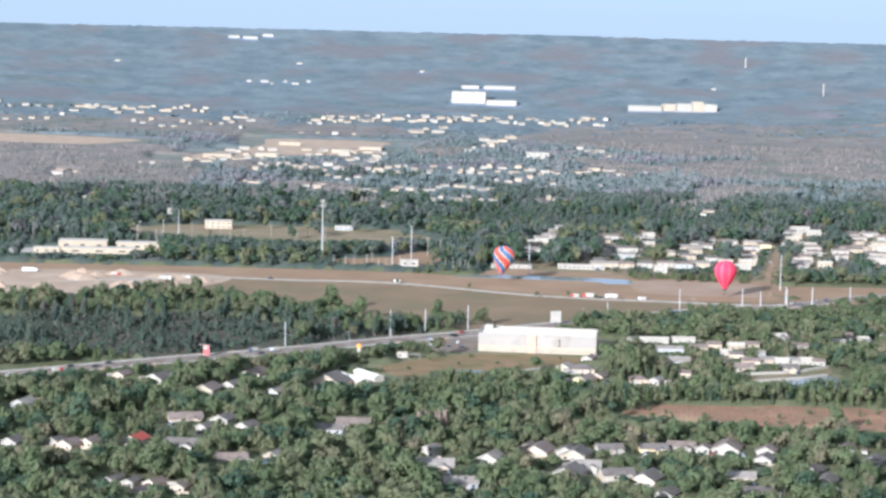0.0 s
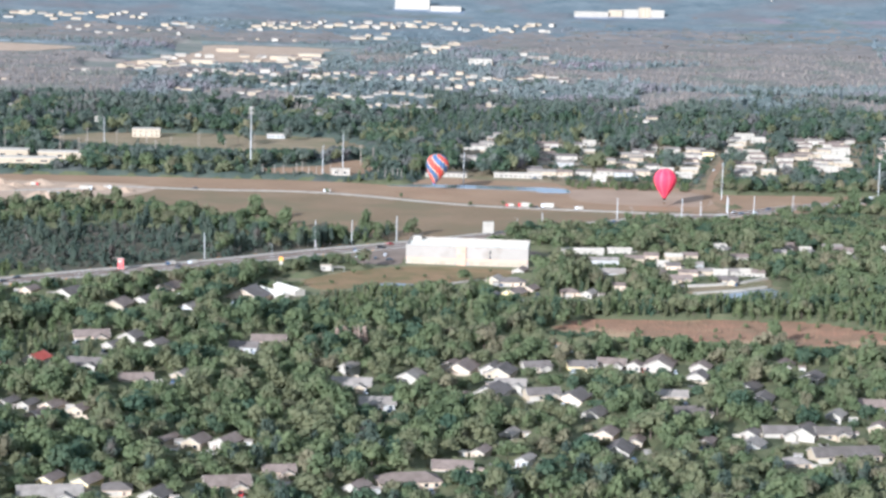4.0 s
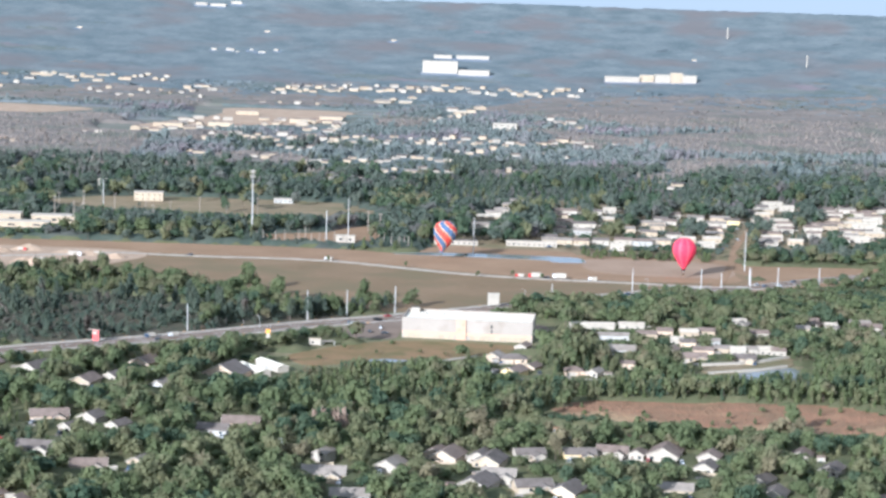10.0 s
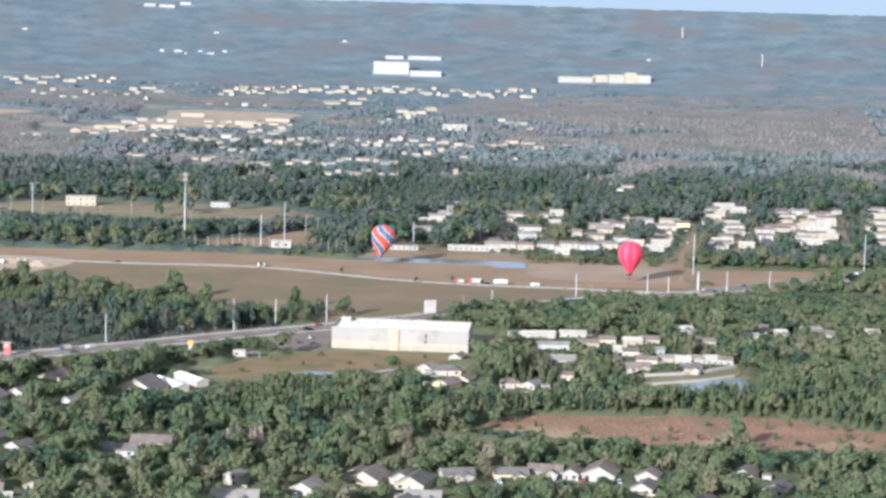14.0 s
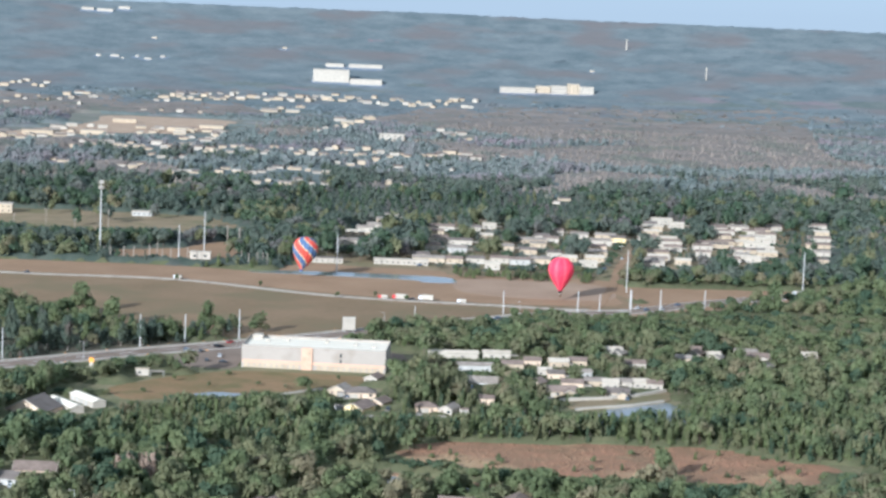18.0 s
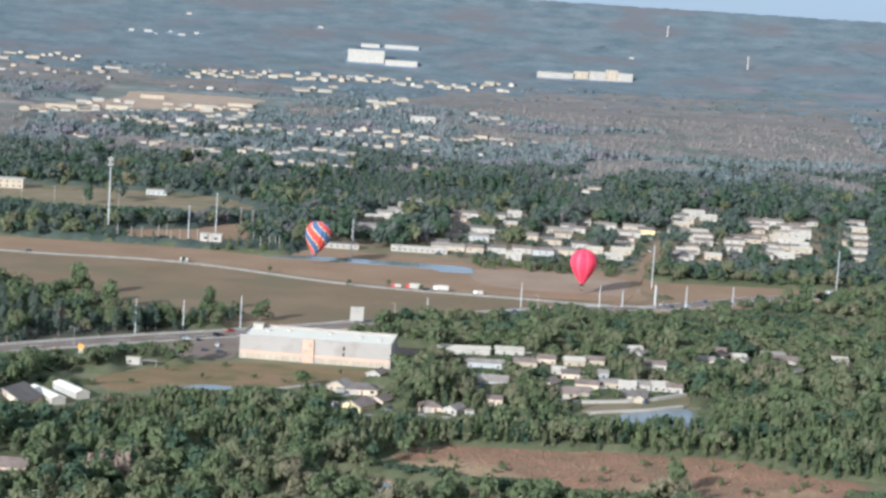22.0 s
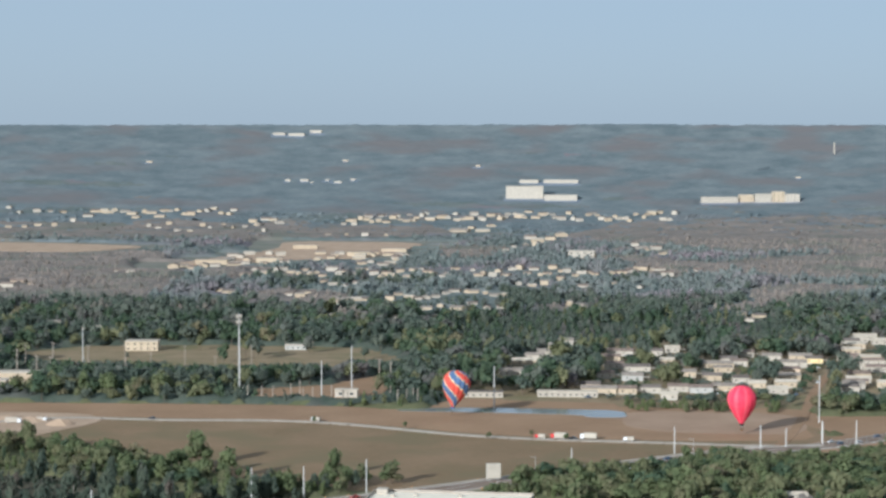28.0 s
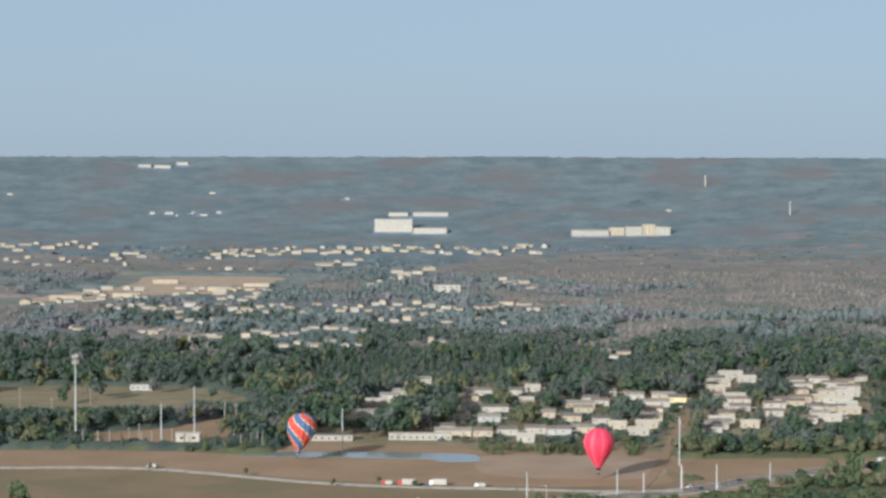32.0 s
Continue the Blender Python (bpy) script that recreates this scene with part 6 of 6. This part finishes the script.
def trunk(h0, r0, limbs, seed):
    """Tapered trunk with limbs, in the same unit box."""
    r = random.Random(seed)
    geo = [tube(0, 0, -0.02, h0, r0, r0 * 0.45, 7)]
    for i in range(limbs):
        a, z = 2 * math.pi * (i + r.random() * 0.5) / max(limbs, 1), h0 * r.uniform(0.55, 0.9)
        q = r.uniform(0.16, 0.30)
        ex, ey, ez = q * math.cos(a), q * math.sin(a), z + r.uniform(0.1, 0.22)
        w = r0 * 0.45
        geo.append(([(-w * math.sin(a), w * math.cos(a), z), (w * math.sin(a), -w * math.cos(a), z), (0, 0, z + 2 * w), (ex, ey, ez)], [(0, 1, 3), (1, 2, 3), (2, 0, 3), (0, 2, 1)]))
    return join(*geo)


SPECIES = {
    "oak_tree": ("broad", "oak", "bark", "broad dark green oak with an uneven crown", 0.55, 0.022),
    "pine_tree": ("pine", "pine", "pale_bark", "tall dark pine with a pale bare trunk", 0.9, 0.02),
    "young_tree": ("slim", "young", "bark", "slim light green young tree", 0.5, 0.014),
    "cypress_tree": ("bare", "bare", "pale_bark", "tall leafless rusty brown cypress tree", 0.9, 0.016),
}
PROTO = {}
for nm, (kd, leaf, bk, lab, th, tr) in SPECIES.items():
    shapes = [crown(kd, 7, 120, 11 + i) for i in range(5)]
    PROTO[nm] = [(fast_mesh("crown", *shapes[i], M[leaf if leaf != "bare" else "rust"]), mesh_of("trunk", *trunk(th, tr, 5, i), M[bk])) for i in range(5)]


def tree(nm, x, y, w, h):
    i = rng.randrange(5)
    e = new(nm)
    e.matrix_basis = Matrix.LocRotScale((x, y, rise(x, y)), Euler((0, 0, rng.uniform(0, 6.28))), (w, w, h))
    tagged(e, SPECIES[nm][3], "tree", nm.replace("_tree", " trees"))
    part("trunk", PROTO[nm][i][1], None, e)
    part("crown", PROTO[nm][i][0], None, e)


nrng = np.random.RandomState(8)
OPEN = [CLEARED, PINES, FIELD, SAND, MARSH, LOT, PARKING, POND, BANK, POND_B, POND_C, POND_D, BASIN, SUBSTATION, FAR_SAND, FAR_SAND_B, COMMERCE, [(66, 1098), (92, 1091), (142, 1070), (132, 1052), (84, 1058)]]
for px, py in hw[:48]:
    SEEN.append((px, py - 9, 8, 0.2))
for px, py in ((-260, 1930), (-200, 1925), (-140, 1905), (-80, 1915), (-30, 1945)):
    SEEN.append((px, py, 34, 4.5))
for poly in (MARSH, LOT):
    mx, my = np.mean(poly, axis=0)
    for px, py in poly:
        if py < my:
            SEEN.append((px, py, 16, 0.3))
for poly in (FAR_SAND, FAR_SAND_B):
    for (ax, ay), (bx, by) in zip(poly, poly[1:] + poly[:1]):
        for q in (0.0, 0.33, 0.67):
            SEEN.append((ax + (bx - ax) * q, ay + (by - ay) * q, 45, 0.4))
for px, py in ((188, 1234), (200, 1240), (212, 1246), (224, 1252), (236, 1262)):
    SEEN.append((px, py - 2, 9, 0.1))
SEEN_A = np.array(SEEN)


def scatter(y0, y1, step):
    """Jittered grid over the wedge of land that the flight looks at."""
    xs, ys = [], []
    for y in np.arange(y0, y1, step):
        x = np.arange(-40 - 0.21 * y, 60 + 0.26 * y, step)
        xs.append(x + nrng.uniform(-0.48, 0.48, len(x)) * step)
        ys.append(y + nrng.uniform(-0.48, 0.48, len(x)) * step)
    return np.concatenate(xs), np.concatenate(ys)


def line_gap(line, x, y):
    return np.min(np.hypot(line[None, :, 0] - x[:, None], line[None, :, 1] - y[:, None]), axis=1)


def ceiling_height(x, y):
    """The height that a tree may have without hiding what stands behind it."""
    cap = np.full(len(x), 99.0)
    for hx, hy, half, hide in SEEN_A:
        dx, dy = np.abs(x - hx), hy - y
        slope = 205.0 / max(hy - 250, 300)
        front = (dx < half + 3) & (dy > -half * 0.4) & (dy < 110)
        cap = np.where(front, np.minimum(cap, hide + np.maximum(dy - 5, 0) * slope), cap)
        cap = np.where((dx < half + 2) & (np.abs(dy) < half * 0.75), 0, cap)
    return cap


def species_at(x, y):
    """Kind, width and height for each place: 0 oak, 1 pine, 2 young, 3 bare."""
    n = len(x)
    kind = np.zeros(n, int)
    far = np.where(y > 2350, 150.0, 90.0)
    patch = np.array([noise.noise(Vector((a / q, b / q * 0.7, 3.3))) for a, b, q in zip(x, y, far)])
    kind[(patch > 0.28) & (y > 2250)] = 3
    kind[(patch < -0.25)] = 2
    mid = (y > 1105) & (y < 1245) & (x > -30)
    kind[mid] = np.where(nrng.rand(mid.sum()) < 0.86, 2, 0)
    right = (y > 1380) & (y < 1560) & (x > 85)
    kind[right] = np.where(nrng.rand(right.sum()) < 0.5, 2, 0)
    belt = (y > 2080) & (y < 2230) & (x > 20) & (x < 330)
    kind[belt] = 2
    for p in CYPRESS:
        kind[inside(p, x, y)] = 3
    front = (y < 860) & (nrng.rand(n) < 0.12)
    kind[front] = 1
    kind[inside(PINES, x, y)] = 1
    size = np.exp(nrng.normal(0, 0.22, n))
    w = np.choose(kind, (9.0, 7.0, 4.6, 6.0)) * size * nrng.uniform(0.85, 1.15, n)
    h = np.choose(kind, (9.6, 17.5, 7.6, 11.0)) * size ** 0.7 * nrng.uniform(0.85, 1.15, n)
    h = h * np.interp(y, (3200, 3700), (1.0, 0.8))
    w = np.where(y > 2350, np.where(kind == 3, 6.5, 8.0) * size * np.where(y > 3500, 1.9, 1.0), w)
    w = np.where(mid & (kind == 2), w * 0.78, w)
    h = np.where(mid & (kind == 2), h * 1.15, h)
    h = np.where((y < 1720) & (kind == 0), h * nrng.uniform(0.7, 1.3, n), h)
    h = np.where(y < 870, h * np.where(kind == 1, 0.62, 0.9), h)
    h = np.where(right & (kind != 1), np.where(y > 1470, h * 0.55, h * 0.85), h)
    w = np.where((y > 1735) & (y < 2350), w * 1.3, w)
    h = np.where((y > 1750) & (kind == 0), h * 1.45, h)
    h = np.where((y > 1750) & (kind == 2), h * 1.5, h)
    return kind, w, h


def woods(y0, y1, step, lobes, sprays, single=0, haze=0, trunks=True, only=None):
    x, y = scatter(y0, y1, step)
    ok = np.ones(len(x), bool) if only is None else inside(only, x, y)
    for p in OPEN:
        ok &= ~inside(p, x, y)
    ok &= ~(inside(MEADOW, x, y) & (nrng.rand(len(x)) > 0.06))
    ok &= ~(inside(HOME_PARK, x, y) & (nrng.rand(len(x)) > 0.8))
    if y1 > 1000 and y0 < 1900:
        ok &= line_gap(hw, x, y) > 15
        ok &= line_gap(fr, x, y) > 7
        ok &= line_gap(sr, x, y) > 8
        ok &= ~inside([(-20, 1300), (16, 1395), (120, 1392), (118, 1300)], x, y)
    ok &= np.hypot(x - 219, y - 1612) > 14
    ok &= np.hypot(x - 50, y - 150) < 4805
    if only is None and y0 < 1000:
        ok &= ~(inside(THICKET, x, y) & (nrng.rand(len(x)) > 0.14))
    x, y = x[ok], y[ok]
    kind, w, h = species_at(x, y)
    w = w * (max(1.0, step / 11.0) if haze < 1.4 else 1.0)
    cap = ceiling_height(x, y)
    h2 = np.maximum(np.minimum(h, cap), 0.01)
    ok = h2 > 2.2
    w = np.where(h2 < h, np.maximum(w * (h2 / h) ** 0.5, 2.0), w)
    x, y, kind, w, h = x[ok], y[ok], kind[ok], w[ok], h2[ok]
    if single:
        first = np.argsort(nrng.rand(len(x)))
        count = {}
        keep = np.ones(len(x), bool)
        names = list(SPECIES)
        for i in first:
            k = names[kind[i]]
            if count.get(k, 0) < single * (1.5 if kind[i] == 0 else 1) and h[i] > 5:
                count[k] = count.get(k, 0) + 1
                keep[i] = False
                tree(k, float(x[i]), float(y[i]), float(w[i]), float(h[i]))
        x, y, kind, w, h = x[keep], y[keep], kind[keep], w[keep], h[keep]
    for k, nm in enumerate(SPECIES):
        sel = np.where(kind == k)[0]
        if not len(sel):
            continue
        shape = SPECIES[nm][0] if haze < 1.8 else "broad"
        protos = [crown(shape, lobes, sprays, 50 + 7 * q) for q in range(8)]
        tv = np.array(tube(0, 0, -0.02, SPECIES[nm][4] * 0.85, SPECIES[nm][5] * 1.1, SPECIES[nm][5] * 0.5, 4)[0])
        tf = np.array([(a, (a + 1) % 4, 4 + (a + 1) % 4) for a in range(4)] + [(a, 4 + (a + 1) % 4, 4 + a) for a in range(4)])
        z = rises(x, y) - h * {0: 0.0, 1: 0.12, 1.5: 0.3, 2: 0.62}[haze]
        leaf = SPECIES[nm][1]
        # far crowns take leaf colours with painted haze, stronger with distance
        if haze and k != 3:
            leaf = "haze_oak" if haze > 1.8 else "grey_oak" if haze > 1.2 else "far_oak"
        words = {"oak_tree": "dense green broadleaf wood with uneven crowns", "pine_tree": "dark stand of tall pines", "young_tree": "thicket of slim light green young trees", "cypress_tree": "grey-brown leafless cypress wood"}[nm]
        mixed = {"oak": (("deep_oak", 0.3), ("oak", 0.62), ("olive_oak", 0.84), ("brown_oak", 1.0)), "young": (("young", 0.5), ("olive_oak", 0.72), ("deep_oak", 0.93), ("brown_oak", 1.0)), "far_oak": (("far_oak", 0.55), ("deep_oak", 0.72), ("olive_oak", 0.9), ("brown_oak", 1.0)), "pine": (("pine", 0.8), ("deep_oak", 1.0))}.get(leaf, ((leaf, 1.0),))
        drift = np.array([noise.noise(Vector((a / 30, b / 30, 7.7))) for a, b in zip(x[sel], y[sel])])
        tone = np.clip(0.35 * drift + 0.25 + nrng.rand(len(sel)) * 0.5, 0, 0.999)
        streak = np.array([noise.noise(Vector((a / 210, b / 95, 2.2))) for a, b in zip(x[sel], y[sel])]) + nrng.normal(0, 0.08, len(sel))
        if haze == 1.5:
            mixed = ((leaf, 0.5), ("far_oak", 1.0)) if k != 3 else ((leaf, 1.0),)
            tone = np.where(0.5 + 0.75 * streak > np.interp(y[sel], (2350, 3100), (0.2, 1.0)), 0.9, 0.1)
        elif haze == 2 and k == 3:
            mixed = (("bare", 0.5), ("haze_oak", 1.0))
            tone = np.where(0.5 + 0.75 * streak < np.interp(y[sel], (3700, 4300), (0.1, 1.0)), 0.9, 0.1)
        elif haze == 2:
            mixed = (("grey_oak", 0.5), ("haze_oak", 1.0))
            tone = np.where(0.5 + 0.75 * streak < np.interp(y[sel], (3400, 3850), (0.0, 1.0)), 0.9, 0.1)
        e = new("woodland")
        tagged(e, words + (" far off" if haze else ""), "woods", kind="stuff")
        TV, TF, tn, lo = [], [], 0, 0.0
        for leaf, hi in mixed:
            V, F, n = [], [], 0
            for i in sel[(tone >= lo) & (tone < hi)]:
                pv, pf = protos[nrng.randint(8)]
                a = nrng.uniform(0, 6.283)
                c, s = math.cos(a), math.sin(a)
                R3 = np.array(((c, -s, 0), (s, c, 0), (0, 0, 1)))
                V.append((pv @ R3.T) * (w[i], w[i], h[i]) + (x[i], y[i], z[i]))
                F.append(pf + n)
                n += len(pv)
                if trunks:
                    TV.append(tv * (w[i], w[i], h[i]) + (x[i], y[i], z[i]))
                    TF.append(tf + tn)
                    tn += 8
            lo = hi
            if V:
                part("crowns", fast_mesh("crowns", np.concatenate(V), np.concatenate(F), M[leaf]), None, e)
        if trunks:
            part("trunks", fast_mesh("trunks", np.concatenate(TV), np.concatenate(TF), M[SPECIES[nm][2]]), None, e)


woods(690, 1260, 7.2, 5, 120, single=60)
woods(1105, 1245, 4.2, 4, 64, only=THICKET)
woods(1260, 1720, 8.0, 5, 95, single=34)
woods(1170, 1460, 5.8, 4, 56, only=PINES)
woods(1375, 1560, 6.0, 4, 70, only=RIGHT_WOOD)
for i in range(90):
    x, y = rng.uniform(-300, 40), rng.uniform(1270, 1450)
    if inside(PINES, x, y) and line_gap(hw, np.array([x]), np.array([y]))[0] > 14:
        tree("pine_tree", x, y, rng.uniform(6, 9), rng.uniform(13, 19))


def understory():
    """Low dark bushes under the pines."""
    x, y = nrng.uniform(-420, 40, 2600), nrng.uniform(1190, 1460, 2600)
    ok = inside(PINES, x, y)
    ok &= line_gap(hw, x, y) > 14
    x, y = x[ok], y[ok]
    protos = [crown("slim", 3, 24, 90 + q) for q in range(4)]
    V, F, n = [], [], 0
    for a, b in zip(x, y):
        pv, pf = protos[nrng.randint(4)]
        V.append(pv * (nrng.uniform(3, 6), nrng.uniform(3, 6), nrng.uniform(3, 8)) + (a, b, -0.4))
        F.append(pf + n)
        n += len(pv)
    e = new("undergrowth")
    tagged(e, "dark undergrowth of shrubs beneath the pines", "shrubs", kind="stuff")
    part("shrubs", fast_mesh("shrubs", np.concatenate(V), np.concatenate(F), M["pine"]), None, e)


understory()
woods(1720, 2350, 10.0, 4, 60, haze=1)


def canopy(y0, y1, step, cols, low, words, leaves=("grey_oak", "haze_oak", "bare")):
    """The closed roof of a far wood: an uneven leafy sheet, open over clearings and houses. Nearer, a low filler that
    lightens gaps between crowns.
    """
    ys = np.arange(y0, y1, step)
    u = np.linspace(0, 1, cols)
    X = np.array([-60 - 0.225 * y + u * (120 + 0.5 * y) for y in ys])
    Y = np.repeat(ys[:, None], cols, 1)
    X += nrng.uniform(-0.35, 0.35, X.shape) * step
    Y += nrng.uniform(-0.35, 0.35, X.shape) * step
    x, y = X.ravel(), Y.ravel()
    kind, w, h = species_at(x, y)
    low = np.interp(y, (3200, 3700), (low, 0.62 * low)) if y0 > 1900 else low
    swell = np.array([noise.noise(Vector((a / 45, b / 45, 1.7))) for a, b in zip(x, y)])
    top = np.choose(kind, (6.0, 8.0, 5.0, 8.5)) * low * (1 + np.interp(y, (3300, 3900), (0.35, 0.12)) * swell) + nrng.normal(0, 1.7 * low, len(x))
    cap = ceiling_height(x, y)
    shut = np.zeros(len(x), bool)
    for p in OPEN:
        shut |= inside(p, x, y)
    if y0 < 1900:
        shut |= (line_gap(hw, x, y) < 15) | (line_gap(fr, x, y) < 8) | (line_gap(sr, x, y) < 8) | inside(MEADOW, x, y) | inside(HOME_PARK, x, y)
        shut |= inside([(-20, 1300), (16, 1395), (120, 1392), (118, 1300)], x, y)
    shut |= (cap <= 0) | (np.hypot(x - 50, y - 150) > 4826)
    top = np.where(shut, -1.5, np.minimum(np.maximum(top, 1.5), np.maximum(cap, 0.6)))
    v = np.stack([x, y, rises(x, y) + top], 1)
    i = np.arange(len(ys) - 1)[:, None] * cols + np.arange(cols - 1)[None, :]
    i = i.ravel()
    i = i[~(shut[i] & shut[i + 1] & shut[i + cols] & shut[i + cols + 1])]
    f = np.concatenate([np.stack([i, i + 1, i + cols + 1], 1), np.stack([i, i + cols + 1, i + cols], 1)])
    drift = np.array([noise.noise(Vector((a / 55, b / 55, 9.1))) for a, b in zip(x, y)]) * 0.45 + nrng.uniform(-0.18, 0.18, len(x))
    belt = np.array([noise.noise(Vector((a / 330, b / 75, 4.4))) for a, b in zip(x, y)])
    # further out the haze-tinted leaf colour replaces the nearer ones
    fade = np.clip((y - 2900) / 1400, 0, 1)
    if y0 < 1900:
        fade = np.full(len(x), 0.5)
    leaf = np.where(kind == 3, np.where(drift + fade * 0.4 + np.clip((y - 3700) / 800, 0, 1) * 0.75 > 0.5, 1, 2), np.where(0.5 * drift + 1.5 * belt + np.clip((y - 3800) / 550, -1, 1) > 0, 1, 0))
    me = fast_mesh("canopy", v, f, M[leaves[0]])
    for nm in leaves[1:]:
        me.materials.append(M[nm])
    me.polygons.foreach_set("material_index", leaf[f[:, 0]].astype(np.int32))
    e = new("woodland")
    tagged(e, words, "woods", kind="stuff")
    part("canopy", me, None, e)


# three low sheets added beneath the crowns so gaps between trees stay lighter
canopy(690, 1262, 4.5, 110, 0.42, "low green and brown leafy sheet added to lighten gaps between the house trees", ("olive_oak", "oak", "brown_oak"))
canopy(1258, 1725, 5.0, 130, 0.42, "low green and brown leafy sheet added to lighten gaps in the woods", ("olive_oak", "oak", "brown_oak"))
canopy(1715, 2340, 6.0, 160, 0.6, "low leafy sheet added to lighten gaps in the far tree belts", ("far_oak", "olive_oak", "bare"))
canopy(2330, 3520, 7.0, 210, 0.6, "closed uneven canopy of mixed green and grey-brown woods, partly painted with haze")
canopy(3490, 4985, 9.0, 220, 0.6, "closed canopy of distant woods below the skyline, painted blue-grey with haze")
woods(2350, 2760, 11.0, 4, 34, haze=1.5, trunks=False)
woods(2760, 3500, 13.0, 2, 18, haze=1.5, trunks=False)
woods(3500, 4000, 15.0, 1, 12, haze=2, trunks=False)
for i in range(70):
    q = rng.random()
    x, y = -104 + 111 * q + rng.uniform(-4, 4), 1322 + 84 * q + rng.uniform(0, 34)
    if line_gap(hw, np.array([x]), np.array([y]))[0] > 15:
        tree(rng.choice(("oak_tree", "pine_tree", "oak_tree")), x, y, rng.uniform(5, 9), rng.uniform(8, 13) * (1.0 if q < 0.8 else 0.8))
for x, y, w, h in ((-80, 1484, 13, 20), (-4, 1455, 9, 14), (27, 1436, 11, 11), (-62, 1470, 9, 9), (12, 1440, 8, 9), (-110, 1462, 9, 9)):
    tree("oak_tree", x, y, w, h)
    tree("oak_tree", x - w * 0.25, y - 2, w * 0.8, h * 0.62)
    tree("oak_tree", x + w * 0.3, y + 1, w * 0.75, h * 0.5)
for x, y in ((-20, 1240), (10, 1262), (34, 1270), (60, 1275), (74, 1290), (-8, 1275), (18, 1296), (48, 1262)):
    tree("oak_tree", x, y, rng.uniform(2.5, 4.5), rng.uniform(2.0, 3.6))
for x, y in ((-7, 1052), (-2, 1056), (-11, 1047), (2, 1050)):
    tree("cypress_tree", x, y, 10, 13)
for i in range(26):
    # tall belt between the field and the meadow
    tree("oak_tree", -256 + 5.6 * i + rng.uniform(-3, 3), 1752 + rng.uniform(-7, 10), rng.uniform(9, 14), rng.uniform(11, 17.5) * (1.0 if i % 5 else 0.6))
for i in range(12):
    tree("oak_tree", rng.uniform(-10, 45), rng.uniform(1768, 1815), rng.uniform(9, 14), rng.uniform(11, 16))
for i in range(16):
    tree("oak_tree", rng.uniform(180, 208), rng.uniform(1488, 1522), rng.uniform(5, 8), rng.uniform(6, 9))
for i in range(46):
    tree("young_tree", rng.uniform(152, 252), rng.uniform(1700, 1728), rng.uniform(4, 7), rng.uniform(4, 7))
for x, y in ((71, 1586), (96, 1594), (116, 1582), (-37, 1640), (20, 1622)):
    tree("oak_tree", x, y, 4.0, 4.5)


def tufts():
    """Uneven grass tussocks over the marsh."""
    x, y = nrng.uniform(100, 290, 3000), nrng.uniform(1085, 1160, 3000)
    ok = inside(MARSH, x, y)
    V, F, n = [], [], 0
    for a, b in zip(x[ok], y[ok]):
        v = OCT_V * nrng.uniform(0.6, 1.3, (6, 1)) * (nrng.uniform(0.5, 1.4), nrng.uniform(0.5, 1.3), nrng.uniform(0.04, 0.16)) + (a, b, 0.12)
        V.append(v)
        F.append(OCT_F + n)
        n += 6
    e = new("marsh_grass")
    tagged(e, "rust-red tussocks of dry marsh grass", "grass", kind="stuff")
    part("tussocks", fast_mesh("tussocks", np.concatenate(V), np.concatenate(F), M["marsh"]), None, e)


tufts()
for i in range(70):
    x, y = rng.uniform(100, 290), rng.uniform(1086, 1156)
    if inside(MARSH, x, y):
        near = min(math.hypot(x - a, y - b) for a, b in MARSH)
        if near < 22 or rng.random() < 0.25:
            tree("young_tree" if rng.random() < 0.6 else "oak_tree", x, y, rng.uniform(2.2, 4.5), rng.uniform(1.8, 4.0))
